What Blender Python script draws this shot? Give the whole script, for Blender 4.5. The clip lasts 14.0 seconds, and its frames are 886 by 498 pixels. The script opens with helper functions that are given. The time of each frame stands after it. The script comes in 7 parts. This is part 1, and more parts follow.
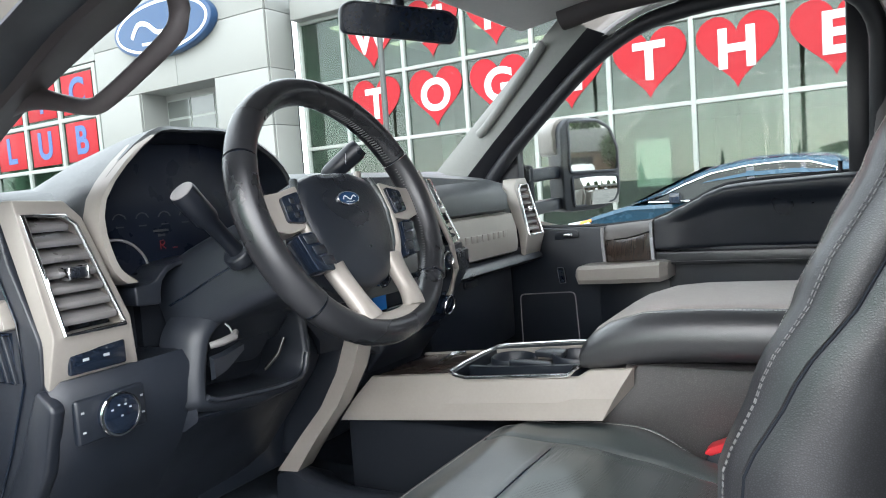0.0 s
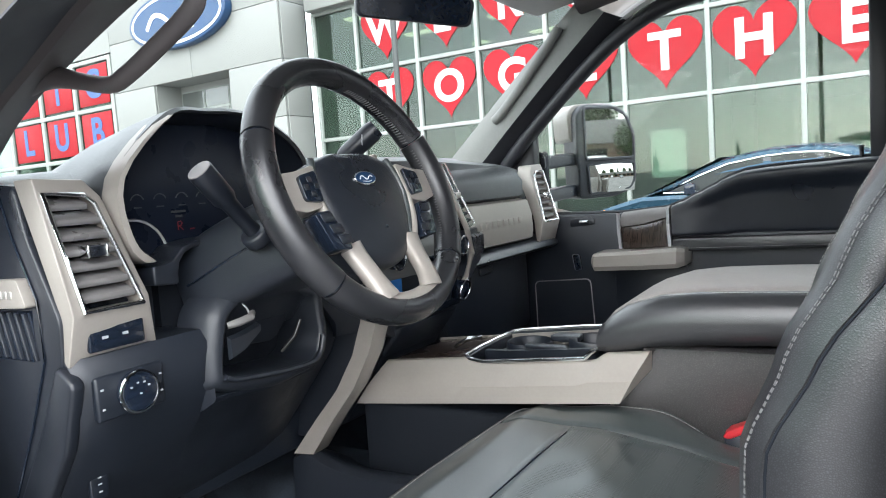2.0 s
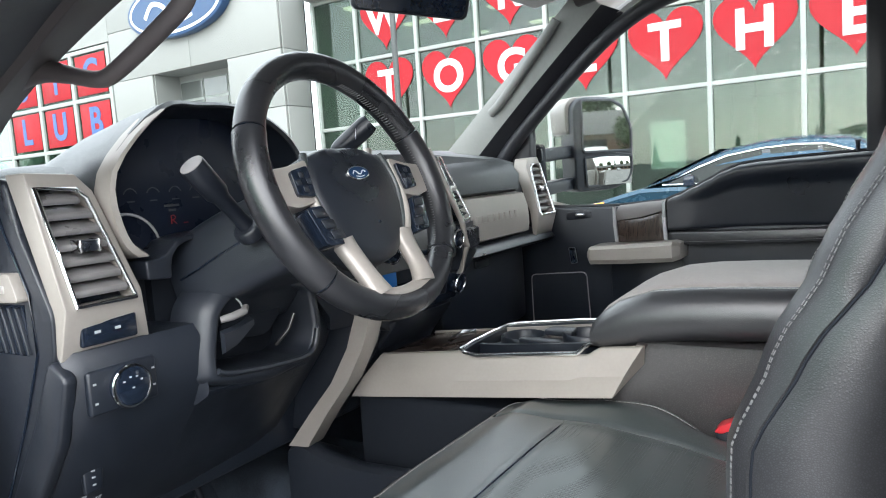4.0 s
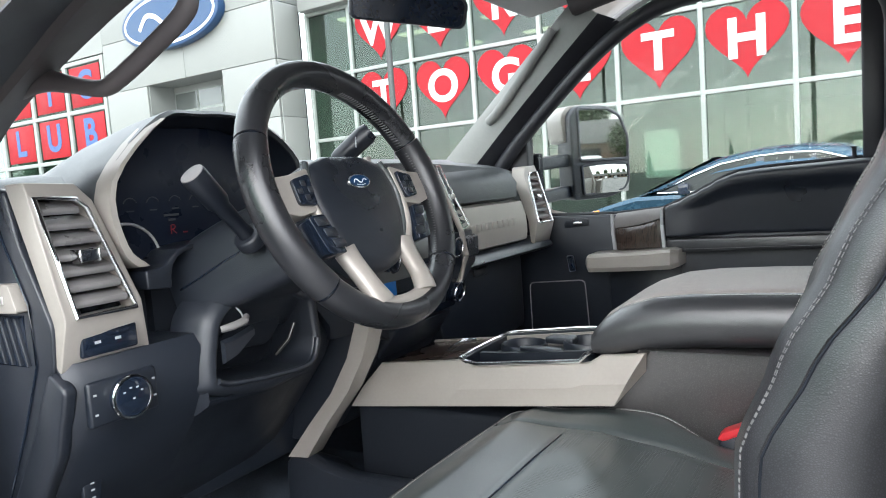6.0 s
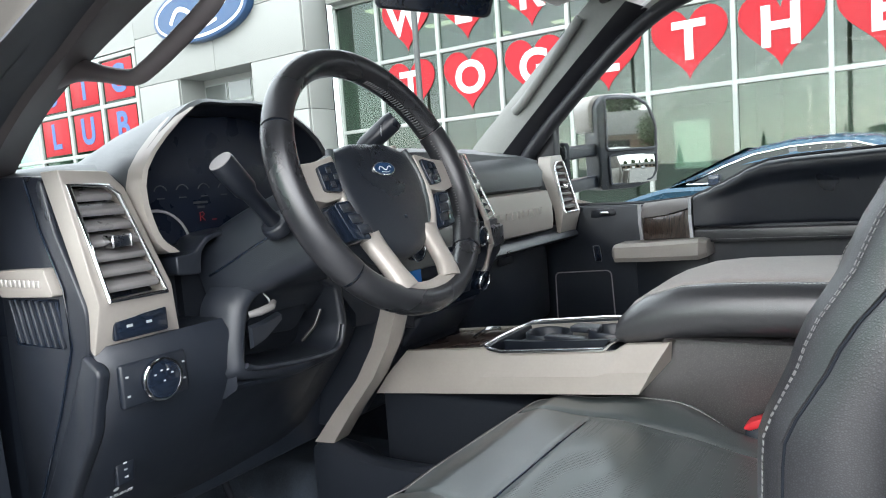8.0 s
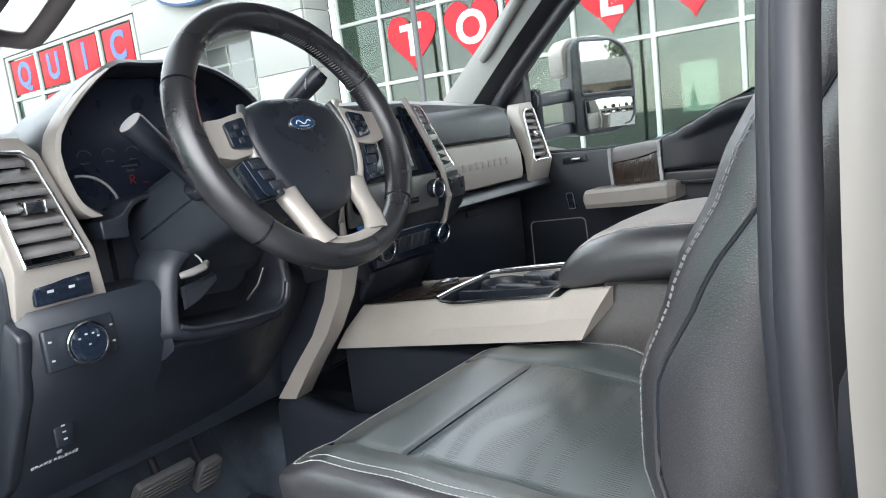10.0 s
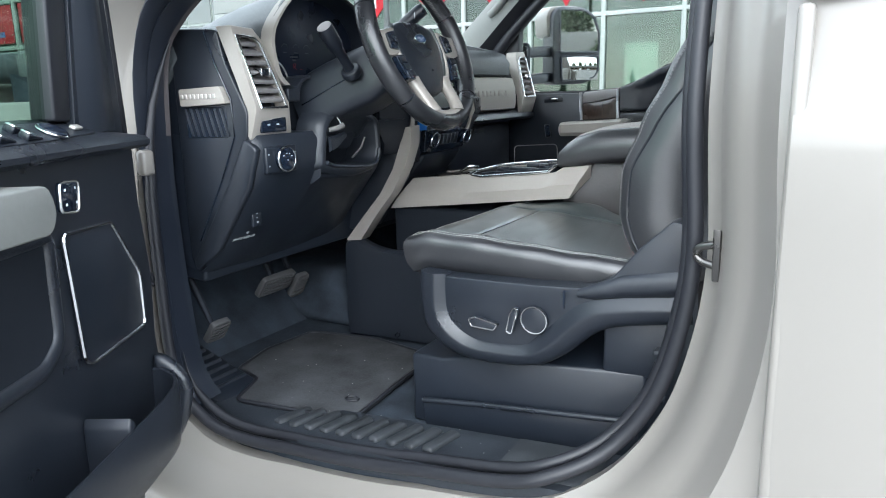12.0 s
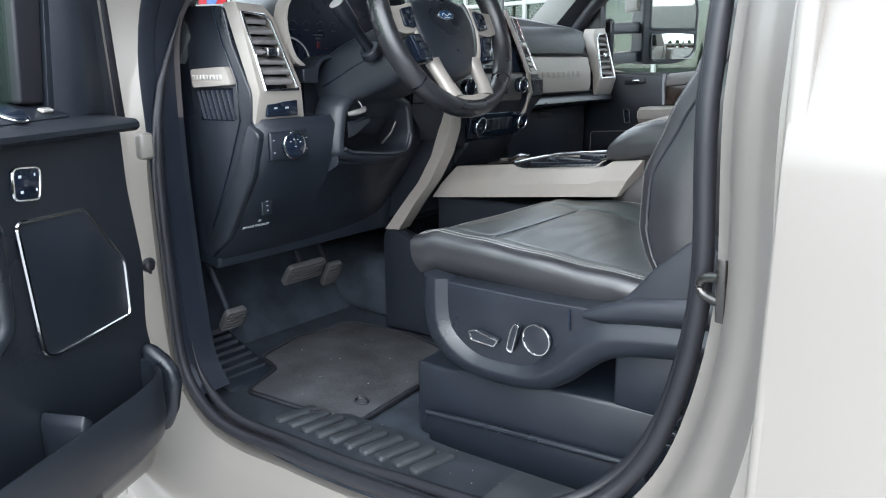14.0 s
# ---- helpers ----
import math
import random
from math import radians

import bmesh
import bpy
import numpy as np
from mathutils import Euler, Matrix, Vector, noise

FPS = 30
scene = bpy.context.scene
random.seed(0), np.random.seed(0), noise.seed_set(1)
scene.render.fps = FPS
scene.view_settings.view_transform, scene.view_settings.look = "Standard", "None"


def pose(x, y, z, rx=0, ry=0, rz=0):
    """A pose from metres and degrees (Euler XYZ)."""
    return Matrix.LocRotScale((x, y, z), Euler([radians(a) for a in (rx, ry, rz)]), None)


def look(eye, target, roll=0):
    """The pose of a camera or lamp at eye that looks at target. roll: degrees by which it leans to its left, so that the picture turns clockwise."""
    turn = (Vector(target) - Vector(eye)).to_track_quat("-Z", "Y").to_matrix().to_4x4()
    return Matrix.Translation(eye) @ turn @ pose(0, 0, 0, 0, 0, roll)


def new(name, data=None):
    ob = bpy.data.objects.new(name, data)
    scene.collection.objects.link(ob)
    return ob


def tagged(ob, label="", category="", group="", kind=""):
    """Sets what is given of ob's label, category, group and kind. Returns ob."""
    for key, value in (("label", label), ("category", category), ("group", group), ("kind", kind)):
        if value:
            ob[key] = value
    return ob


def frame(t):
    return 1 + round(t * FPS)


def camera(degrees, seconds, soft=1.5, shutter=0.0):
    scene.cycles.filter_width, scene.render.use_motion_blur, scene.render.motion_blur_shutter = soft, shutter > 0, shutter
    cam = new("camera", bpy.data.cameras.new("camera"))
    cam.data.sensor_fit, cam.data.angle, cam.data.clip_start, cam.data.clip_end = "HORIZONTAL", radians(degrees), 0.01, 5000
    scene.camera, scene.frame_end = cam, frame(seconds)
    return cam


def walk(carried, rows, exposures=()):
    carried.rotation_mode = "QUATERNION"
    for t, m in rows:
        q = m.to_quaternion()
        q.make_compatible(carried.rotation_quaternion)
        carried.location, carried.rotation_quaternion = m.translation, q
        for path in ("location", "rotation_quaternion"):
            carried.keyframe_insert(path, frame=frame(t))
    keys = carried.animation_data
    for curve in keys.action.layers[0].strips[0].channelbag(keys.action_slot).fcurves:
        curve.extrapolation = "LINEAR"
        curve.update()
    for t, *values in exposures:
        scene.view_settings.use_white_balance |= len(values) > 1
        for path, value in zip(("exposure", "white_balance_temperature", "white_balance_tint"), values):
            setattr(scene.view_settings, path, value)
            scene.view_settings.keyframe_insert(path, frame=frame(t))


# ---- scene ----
cam = camera(64.8, 14.0, 1.0)
PATH = [
    (0, (0.803, -1.185, 1.643), (-0.285, 0.626, 1.473), -4.1),
    (0.5, (0.799, -1.185, 1.635), (-0.293, 0.624, 1.468), -4.2),
    (1, (0.792, -1.189, 1.634), (-0.310, 0.614, 1.460), -4.2),
    (1.5, (0.797, -1.190, 1.634), (-0.313, 0.606, 1.454), -4.2),
    (2, (0.796, -1.186, 1.627), (-0.326, 0.602, 1.436), -4.1),
    (2.5, (0.795, -1.186, 1.632), (-0.334, 0.597, 1.432), -4.0),
    (3, (0.777, -1.185, 1.628), (-0.355, 0.595, 1.415), -3.8),
    (3.5, (0.805, -1.181, 1.633), (-0.320, 0.603, 1.411), -3.8),
    (6, (0.795, -1.184, 1.631), (-0.313, 0.614, 1.439), -4.2),
    (6.5, (0.797, -1.186, 1.632), (-0.312, 0.612, 1.452), -4.2),
    (7, (0.799, -1.190, 1.635), (-0.311, 0.607, 1.464), -4.0),
    (9.5, (0.816, -1.146, 1.605), (-0.456, 0.518, 1.280), -5.7),
    (10, (0.898, -1.111, 1.606), (-0.318, 0.591, 1.267), -6.9),
    (10.5, (0.917, -1.160, 1.603), (-0.262, 0.572, 1.279), -5.0),
    (11, (0.921, -1.325, 1.602), (-0.217, 0.428, 1.247), -3.5),
    (11.5, (0.929, -1.595, 1.576), (-0.130, 0.194, 1.164), -2.4),
    (12, (1.032, -1.791, 1.529), (0.000, 0.002, 1.065), -1.4),
    (12.5, (1.107, -1.604, 1.528), (-0.036, 0.114, 1.040), -0.4),
    (13, (1.185, -1.333, 1.555), (-0.288, 0.102, 1.044), -0.9),
    (13.5, (1.170, -1.328, 1.540), (-0.452, -0.083, 0.979), -2.5),
    (14, (1.128, -1.549, 1.541), (-0.191, 0.024, 1.013), -0.8),
]
walk(cam, [(t, look(eye, target, roll)) for t, eye, target, roll in PATH], [(0, 1.3, 6450, 10), (9, 1.35, 6450, 10), (10, 1.5, 6450, 10), (10.5, 1.34, 6150, 8), (11, 1.35, 6150, 7), (11.5, 1.45, 6450, 11), (12, 1.2, 6050, 7), (12.5, 1.03, 5820, 6), (13, 0.98, 5780, 5), (13.5, 1.15, 5700, 5), (14, 1.25, 6150, 9)])

# ---------------------------------------------------------------- light
world = bpy.data.worlds.new("sky")
scene.world = world
world.use_nodes = True
wn = world.node_tree
sky = wn.nodes.new("ShaderNodeTexSky")
sky.sky_type = "NISHITA"
sky.sun_disc = False
sky.sun_elevation, sky.sun_rotation = radians(38), radians(175)
sky.air_density, sky.dust_density, sky.ozone_density = 1.0, 1.2, 1.5
wn.nodes["Background"].inputs[1].default_value = 0.43
soft_sky = wn.nodes.new("ShaderNodeHueSaturation")  # thin cloud greys the sky
soft_sky.inputs["Saturation"].default_value = 0.4
wn.links.new(sky.outputs[0], soft_sky.inputs["Color"])
cloud = wn.nodes.new("ShaderNodeMixRGB")  # an even, bright overcast over the clear sky
cloud.inputs[0].default_value = 0.6
cloud.inputs[2].default_value = (3.6, 3.75, 3.9, 1)
wn.links.new(soft_sky.outputs[0], cloud.inputs[1])
wn.links.new(cloud.outputs[0], wn.nodes["Background"].inputs[0])
sun_data = bpy.data.lights.new("sun", "SUN")
sun_data.energy, sun_data.angle, sun_data.color = 1.05, radians(60), (1.0, 0.985, 0.965)
sun = new("sun", sun_data)
sun.matrix_world = look((30, -40, 42), (0, 0, 0))

# ---------------------------------------------------------------- materials


def material(name, color, rough=0.5, metal=0.0, vary=0.15, vscale=6.0, bump=0.0, bscale=300.0, coat=0.0, spec=0.5, kind="noise", rvary=0.1, croughness=0.05):
    m = bpy.data.materials.new(name)
    m.use_nodes = True
    nt = m.node_tree
    b = nt.nodes["Principled BSDF"]
    tc = nt.nodes.new("ShaderNodeTexCoord")
    n1 = nt.nodes.new("ShaderNodeTexNoise")
    n1.inputs["Scale"].default_value, n1.inputs["Detail"].default_value = vscale, 6
    n2 = nt.nodes.new("ShaderNodeTexNoise")
    n2.inputs["Scale"].default_value, n2.inputs["Detail"].default_value = vscale * 22, 3
    nt.links.new(tc.outputs["Object"], n1.inputs["Vector"])
    nt.links.new(tc.outputs["Object"], n2.inputs["Vector"])
    add = nt.nodes.new("ShaderNodeMath")
    add.operation = "MULTIPLY_ADD"
    add.inputs[1].default_value = 0.4
    nt.links.new(n2.outputs["Fac"], add.inputs[0])
    nt.links.new(n1.outputs["Fac"], add.inputs[2])
    ramp = nt.nodes.new("ShaderNodeMapRange")
    ramp.inputs["From Min"].default_value, ramp.inputs["From Max"].default_value = 0.4, 1.0
    ramp.inputs["To Min"].default_value, ramp.inputs["To Max"].default_value = 1 - vary, 1 + vary
    nt.links.new(add.outputs[0], ramp.inputs["Value"])
    mix = nt.nodes.new("ShaderNodeVectorMath")
    mix.operation = "SCALE"
    mix.inputs[0].default_value = color
    nt.links.new(ramp.outputs[0], mix.inputs["Scale"])
    nt.links.new(mix.outputs[0], b.inputs["Base Color"])
    rr = nt.nodes.new("ShaderNodeMapRange")
    rr.inputs["From Min"].default_value, rr.inputs["From Max"].default_value = 0.3, 0.7
    rr.inputs["To Min"].default_value, rr.inputs["To Max"].default_value = max(0.02, rough - rvary), min(1, rough + rvary)
    nt.links.new(n1.outputs["Fac"], rr.inputs["Value"])
    nt.links.new(rr.outputs[0], b.inputs["Roughness"])
    b.inputs["Metallic"].default_value = metal
    b.inputs["Specular IOR Level"].default_value = spec
    b.inputs["Coat Weight"].default_value = coat
    b.inputs["Coat Roughness"].default_value = croughness
    if bump:
        if kind == "cells":
            t = nt.nodes.new("ShaderNodeTexVoronoi")
            t.feature = "DISTANCE_TO_EDGE"
            t.inputs["Scale"].default_value = bscale
            out = t.outputs["Distance"]
        elif kind == "holes":
            t = nt.nodes.new("ShaderNodeTexVoronoi")
            t.inputs["Scale"].default_value = bscale
            t.inputs["Randomness"].default_value = 0.0
            mr = nt.nodes.new("ShaderNodeMapRange")
            mr.inputs["From Min"].default_value, mr.inputs["From Max"].default_value = 0.22, 0.34
            nt.links.new(t.outputs["Distance"], mr.inputs["Value"])
            out = mr.outputs[0]
        else:
            t = nt.nodes.new("ShaderNodeTexNoise")
            t.inputs["Scale"].default_value, t.inputs["Detail"].default_value = bscale, 4
            out = t.outputs["Fac"]
        nt.links.new(tc.outputs["Object"], t.inputs["Vector"])
        bp = nt.nodes.new("ShaderNodeBump")
        bp.inputs["Strength"].default_value, bp.inputs["Distance"].default_value = bump, 0.001
        nt.links.new(out, bp.inputs["Height"])
        nt.links.new(bp.outputs[0], b.inputs["Normal"])
        nt.links.new(bp.outputs[0], b.inputs["Coat Normal"])
        if kind == "cells":  # raised grain lighter, creases between the cells darker
            cr = nt.nodes.new("ShaderNodeMapRange")
            cr.inputs["From Max"].default_value = 0.35
            cr.inputs["To Min"].default_value, cr.inputs["To Max"].default_value = 0.6, 1.15
            nt.links.new(out, cr.inputs["Value"])
            grain = nt.nodes.new("ShaderNodeVectorMath")
            grain.operation = "SCALE"
            nt.links.new(mix.outputs[0], grain.inputs[0])
            nt.links.new(cr.outputs[0], grain.inputs["Scale"])
            nt.links.new(grain.outputs[0], b.inputs["Base Color"])
        if kind == "holes":
            dm = nt.nodes.new("ShaderNodeMapRange")
            dm.inputs["To Min"].default_value, dm.inputs["To Max"].default_value = 0.25, 1.0
            nt.links.new(out, dm.inputs["Value"])
            mul = nt.nodes.new("ShaderNodeVectorMath")
            mul.operation = "SCALE"
            nt.links.new(mix.outputs[0], mul.inputs[0])
            nt.links.new(dm.outputs[0], mul.inputs["Scale"])
            nt.links.new(mul.outputs[0], b.inputs["Base Color"])
    return m


M = {}
M["plastic"] = material("black_grained_plastic", (0.019, 0.0235, 0.033), 0.34, bump=0.3, bscale=700, kind="cells", vary=0.2, spec=0.7)
M["plastic_dark"] = material("dark_matt_plastic", (0.012, 0.016, 0.024), 0.40, bump=0.3, bscale=700, vary=0.2, spec=0.6)
M["sill_plastic"] = material("worn_sill_plastic", (0.03, 0.036, 0.046), 0.55, bump=0.3, bscale=700, kind="cells", vary=0.35, vscale=14, spec=0.5)
M["dial_face"] = material("dark_dial_face", (0.009, 0.013, 0.024), 0.32, vary=0.15, vscale=20, spec=0.3)
M["pad"] = material("soft_dash_pad", (0.085, 0.094, 0.1), 0.45, bump=0.35, bscale=650, kind="cells", vary=0.15, spec=0.65)
M["gloss_black"] = material("gloss_black", (0.010, 0.016, 0.029), 0.12, vary=0.1, coat=0.3)
M["cream"] = material("warm_satin_trim", (0.375, 0.345, 0.31), 0.34, metal=0.15, vary=0.07, vscale=9, bump=0.05, bscale=1200, rvary=0.05)
# skylight glancing off the armrest lid, painted in as a pale colour
M["taupe"] = material("lid_skylight_sheen", (0.4, 0.362, 0.338), 0.5, vary=0.1, bump=0.4, bscale=700, kind="cells")
M["chrome"] = material("chrome", (0.78, 0.79, 0.8), 0.12, metal=1.0, vary=0.05, rvary=0.06)
M["satin"] = material("satin_metal", (0.6, 0.575, 0.54), 0.34, metal=0.55, vary=0.06, bump=0.04, bscale=900)
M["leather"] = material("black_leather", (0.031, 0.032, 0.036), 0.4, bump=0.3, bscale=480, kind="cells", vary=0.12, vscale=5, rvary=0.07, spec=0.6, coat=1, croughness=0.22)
# lighter copy of the leather: the bin's sheen is put into its colour
M["bin_leather_sheen"] = material("console_leather_sheen", (0.075, 0.071, 0.072), 0.36, bump=0.6, bscale=330, kind="cells", vary=0.14, vscale=6, spec=0.7, coat=0.3, croughness=0.3)
# cushion-top leathers: pale green sky sheen is put into their base colour
M["leather_top"] = material("black_leather_top_sheen", (0.042, 0.054, 0.055), 0.4, bump=0.22, bscale=480, kind="cells", vary=0.15, vscale=7, rvary=0.08, spec=0.9, coat=1.0, croughness=0.25)
M["leather_perf"] = material("perforated_black_leather", (0.038, 0.051, 0.053), 0.42, bump=0.7, bscale=230, kind="holes", vary=0.12, vscale=5, spec=0.9, coat=1, croughness=0.3)
M["wheel"] = material("steering_wheel_leather", (0.024, 0.025, 0.029), 0.30, bump=0.2, bscale=520, kind="cells", vary=0.2, spec=0.8)
M["thread"] = material("grey_thread", (0.31, 0.305, 0.3), 0.75, vary=0.2, vscale=60)
M["thread_dark"] = material("dark_grey_thread", (0.16, 0.16, 0.162), 0.7, vary=0.2, vscale=60)
M["rubber"] = material("black_rubber_seal", (0.018, 0.019, 0.024), 0.45, vary=0.2, bump=0.1, bscale=400)
M["white"] = material("white_pearl_paint", (0.246, 0.229, 0.207), 0.3, vary=0, vscale=3, coat=0.45, rvary=0, croughness=0.3)
M["carpet"] = material("black_carpet", (0.045, 0.055, 0.07), 0.95, bump=1.0, bscale=1500, vary=0.45, vscale=12, spec=0.1)
M["mat"] = material("floor_mat_carpet", (0.068, 0.071, 0.076), 0.95, bump=1.0, bscale=1300, vary=0.5, vscale=9, spec=0.1)
M["headliner"] = material("grey_headliner", (0.48, 0.47, 0.455), 0.9, bump=0.4, bscale=900, vary=0.1)
M["pillar"] = material("grey_pillar_trim", (0.21, 0.215, 0.205), 0.7, bump=0.4, bscale=800, vary=0.1)
M["insert_cap"] = material("grey_brown_vinyl", (0.15, 0.137, 0.13), 0.5, bump=0.35, bscale=800, vary=0.1)
M["pillar_brown"] = material("dark_pillar_trim", (0.082, 0.072, 0.074), 0.6, bump=0.4, bscale=800, vary=0.1)
M["handle_grey"] = material("moulded_handle_plastic", (0.15, 0.132, 0.132), 0.5, bump=0.35, bscale=800, vary=0.1)
M["pillar_navy"] = material("navy_black_trim", (0.014, 0.018, 0.028), 0.4, bump=0.3, bscale=800, vary=0.15)
M["red"] = material("red_buckle", (0.6, 0.02, 0.03), 0.35, vary=0.05)
M["logo_blue"] = material("badge_blue", (0.008, 0.045, 0.125), 0.4, vary=0.05, coat=0.15)
M["logo_white"] = material("badge_white", (0.75, 0.77, 0.8), 0.3, vary=0.03)
M["print"] = material("white_print", (0.42, 0.44, 0.46), 0.6, vary=0.05)
M["dim_print"] = material("dim_grey_print", (0.056, 0.06, 0.064), 0.5, vary=0.05)
M["shroud"] = material("black_column_plastic", (0.018, 0.022, 0.03), 0.4, bump=0.3, bscale=700, vary=0.2, spec=0.7)
# darker, duller copy of the plastic: shade of recesses put into the colour
M["recess"] = material("shaded_matt_plastic", (0.011, 0.014, 0.02), 0.7, vary=0.2, bump=0.3, bscale=800, spec=0.25)
M["stalk_grey"] = material("grey_stalk_cap", (0.27, 0.25, 0.25), 0.45, vary=0.06)
M["silver"] = material("bright_silver_ring", (0.55, 0.56, 0.57), 0.25, metal=0.4, vary=0.05)
M["blue_plastic"] = material("blue_tag", (0.01, 0.16, 0.5), 0.45, vary=0.1)
M["facade"] = material("white_metal_cladding", (0.223, 0.228, 0.219), 0.55, vary=0.05, vscale=0.6)
M["mullion"] = material("aluminium_mullion", (0.263, 0.286, 0.269), 0.5, vary=0.06, vscale=3)
M["heart"] = material("red_vinyl", (0.29, 0.012, 0.018), 0.55, vary=0.06, vscale=2, spec=0.2)
M["vinyl_white"] = material("white_vinyl", (0.478, 0.478, 0.478), 0.5, vary=0.03)
M["vinyl_blue"] = material("blue_vinyl", (0.036, 0.09, 0.251), 0.5, vary=0.05)
M["asphalt"] = material("asphalt", (0.21, 0.21, 0.208), 0.9, vary=0.35, vscale=0.8, bump=0.6, bscale=90)
M["concrete"] = material("concrete", (0.33, 0.33, 0.31), 0.85, vary=0.15, vscale=1.2, bump=0.3, bscale=60)
M["interior"] = material("showroom_wall", (0.326, 0.372, 0.334), 0.8, vary=0.08, vscale=0.5)
M["floor_tile"] = material("showroom_tile", (0.209, 0.221, 0.203), 0.35, vary=0.1, vscale=1)
M["car_blue"] = material("blue_car_paint", (0.005, 0.042, 0.078), 0.25, metal=0.2, coat=0.6, vary=0.06)
M["car_glass"] = material("dark_car_glass", (0.012, 0.016, 0.016), 0.05, vary=0.05, spec=0.25)
M["recess_glass"] = material("grey_window_glass", (0.081, 0.09, 0.085), 0.06, vary=0.1, vscale=1.5, spec=0.9)
M["pole"] = material("dark_pole_paint", (0.07, 0.075, 0.075), 0.5, metal=0.4, vary=0.15)
M["paper"] = material("white_paper", (0.7, 0.73, 0.69), 0.8, vary=0.03)
M["leaf"] = material("foliage", (0.05, 0.085, 0.03), 0.7, vary=0.5, vscale=3)
M["bark"] = material("bark", (0.08, 0.06, 0.045), 0.9, vary=0.4, vscale=20, bump=0.6, bscale=60)
M["amber"] = material("amber_lens", (0.8, 0.25, 0.03), 0.2, vary=0.05)
M["radio_silver"] = material("grey_radio_panel", (0.20, 0.20, 0.195), 0.35, metal=0.4, vary=0.08)
M["lens"] = material("headlight_lens", (0.55, 0.58, 0.6), 0.1, vary=0.1, coat=1.0)
M["switchgear"] = material("smooth_black_switchgear", (0.012, 0.015, 0.022), 0.3, vary=0.1, bump=0.15, bscale=900)
# raised to grey: the light on the slats' top faces is painted in
M["slat"] = material("toplit_grey_plastic", (0.2, 0.192, 0.19), 0.35, vary=0.1)
M["steel"] = material("dark_steel", (0.13, 0.125, 0.12), 0.3, metal=0.9, vary=0.15)
M["red_led"] = material("red_display", (0.18, 0.012, 0.018), 0.4, vary=0.05)


def wood_material():
    m = material("dark_wood_grain", (0.055, 0.036, 0.027), 0.3, vary=0.3, vscale=8, coat=0.4)
    nt = m.node_tree
    b = nt.nodes["Principled BSDF"]
    tc = nt.nodes.new("ShaderNodeTexCoord")
    mp = nt.nodes.new("ShaderNodeMapping")
    mp.inputs["Scale"].default_value = (7, 7, 1.4)
    w = nt.nodes.new("ShaderNodeTexWave")
    w.inputs["Scale"].default_value, w.inputs["Distortion"].default_value, w.inputs["Detail"].default_value = 14, 9, 4
    cr = nt.nodes.new("ShaderNodeValToRGB")
    cr.color_ramp.elements[0].color = (0.018, 0.012, 0.010, 1)
    cr.color_ramp.elements[1].color = (0.060, 0.040, 0.031, 1)
    nt.links.new(tc.outputs["Object"], mp.inputs[0])
    nt.links.new(mp.outputs[0], w.inputs["Vector"])
    nt.links.new(w.outputs["Fac"], cr.inputs[0])
    nt.links.new(cr.outputs[0], b.inputs["Base Color"])
    return m


M["wood"] = wood_material()


def glass_material(name, tint, gloss):
    m = bpy.data.materials.new(name)
    m.use_nodes = True
    nt = m.node_tree
    nt.nodes.clear()
    out = nt.nodes.new("ShaderNodeOutputMaterial")
    mix = nt.nodes.new("ShaderNodeMixShader")
    tr = nt.nodes.new("ShaderNodeBsdfTransparent")
    gl = nt.nodes.new("ShaderNodeBsdfGlossy")
    tr.inputs[0].default_value = (*tint, 1)
    gl.inputs["Roughness"].default_value = 0.01
    gl.inputs[0].default_value = (0.9, 0.95, 0.92, 1)
    mix.inputs[0].default_value = gloss
    nt.links.new(tr.outputs[0], mix.inputs[1])
    nt.links.new(gl.outputs[0], mix.inputs[2])
    nt.links.new(mix.outputs[0], out.inputs[0])
    return m


M["pane"] = glass_material("showroom_glass", (0.47, 0.57, 0.515), 0.048)
M["screen_glass"] = glass_material("windscreen_glass", (0.95, 0.975, 0.96), 0.005)
M["mirror"] = material("mirror_silver", (0.42, 0.43, 0.41), 0.02, metal=1.0, vary=0.01, rvary=0.0)
m_led = bpy.data.materials.new("ceiling_panel_light")
m_led.use_nodes = True
m_led.node_tree.nodes["Principled BSDF"].inputs["Emission Color"].default_value = (1.0, 0.86, 0.6, 1)
m_led.node_tree.nodes["Principled BSDF"].inputs["Emission Strength"].default_value = 0.8
M["led"] = m_led

# ---------------------------------------------------------------- mesh helpers
WORLD = {}


def thing(name, base, label, category, group="", kind=""):
    ob = new(name)
    ob.location = base
    ob.empty_display_size = 0.05
    WORLD[ob.name] = Matrix.Translation(base)
    return tagged(ob, label, category, group, kind)


def finish(name, bm, mat, sharp=48):
    bmesh.ops.remove_doubles(bm, verts=bm.verts, dist=1e-5)
    bmesh.ops.recalc_face_normals(bm, faces=bm.faces)
    me = bpy.data.meshes.new(name)
    bm.to_mesh(me)
    bm.free()
    me.materials.append(mat)
    me.polygons.foreach_set("use_smooth", [True] * len(me.polygons))
    me.set_sharp_from_angle(angle=radians(sharp))
    return me


def part(name, bm, mat, parent=None, label="", sharp=48):
    ob = new(name, finish(name, bm, mat, sharp))
    if parent is not None:
        ob.parent = parent
        ob.matrix_parent_inverse = WORLD.get(parent.name, Matrix()).inverted()
    if label:
        tagged(ob, label)
    return ob


def solo(name, bm, mat, label, category, group="", kind="", sharp=48):
    return tagged(part(name, bm, mat, None, "", sharp), label, category, group, kind)


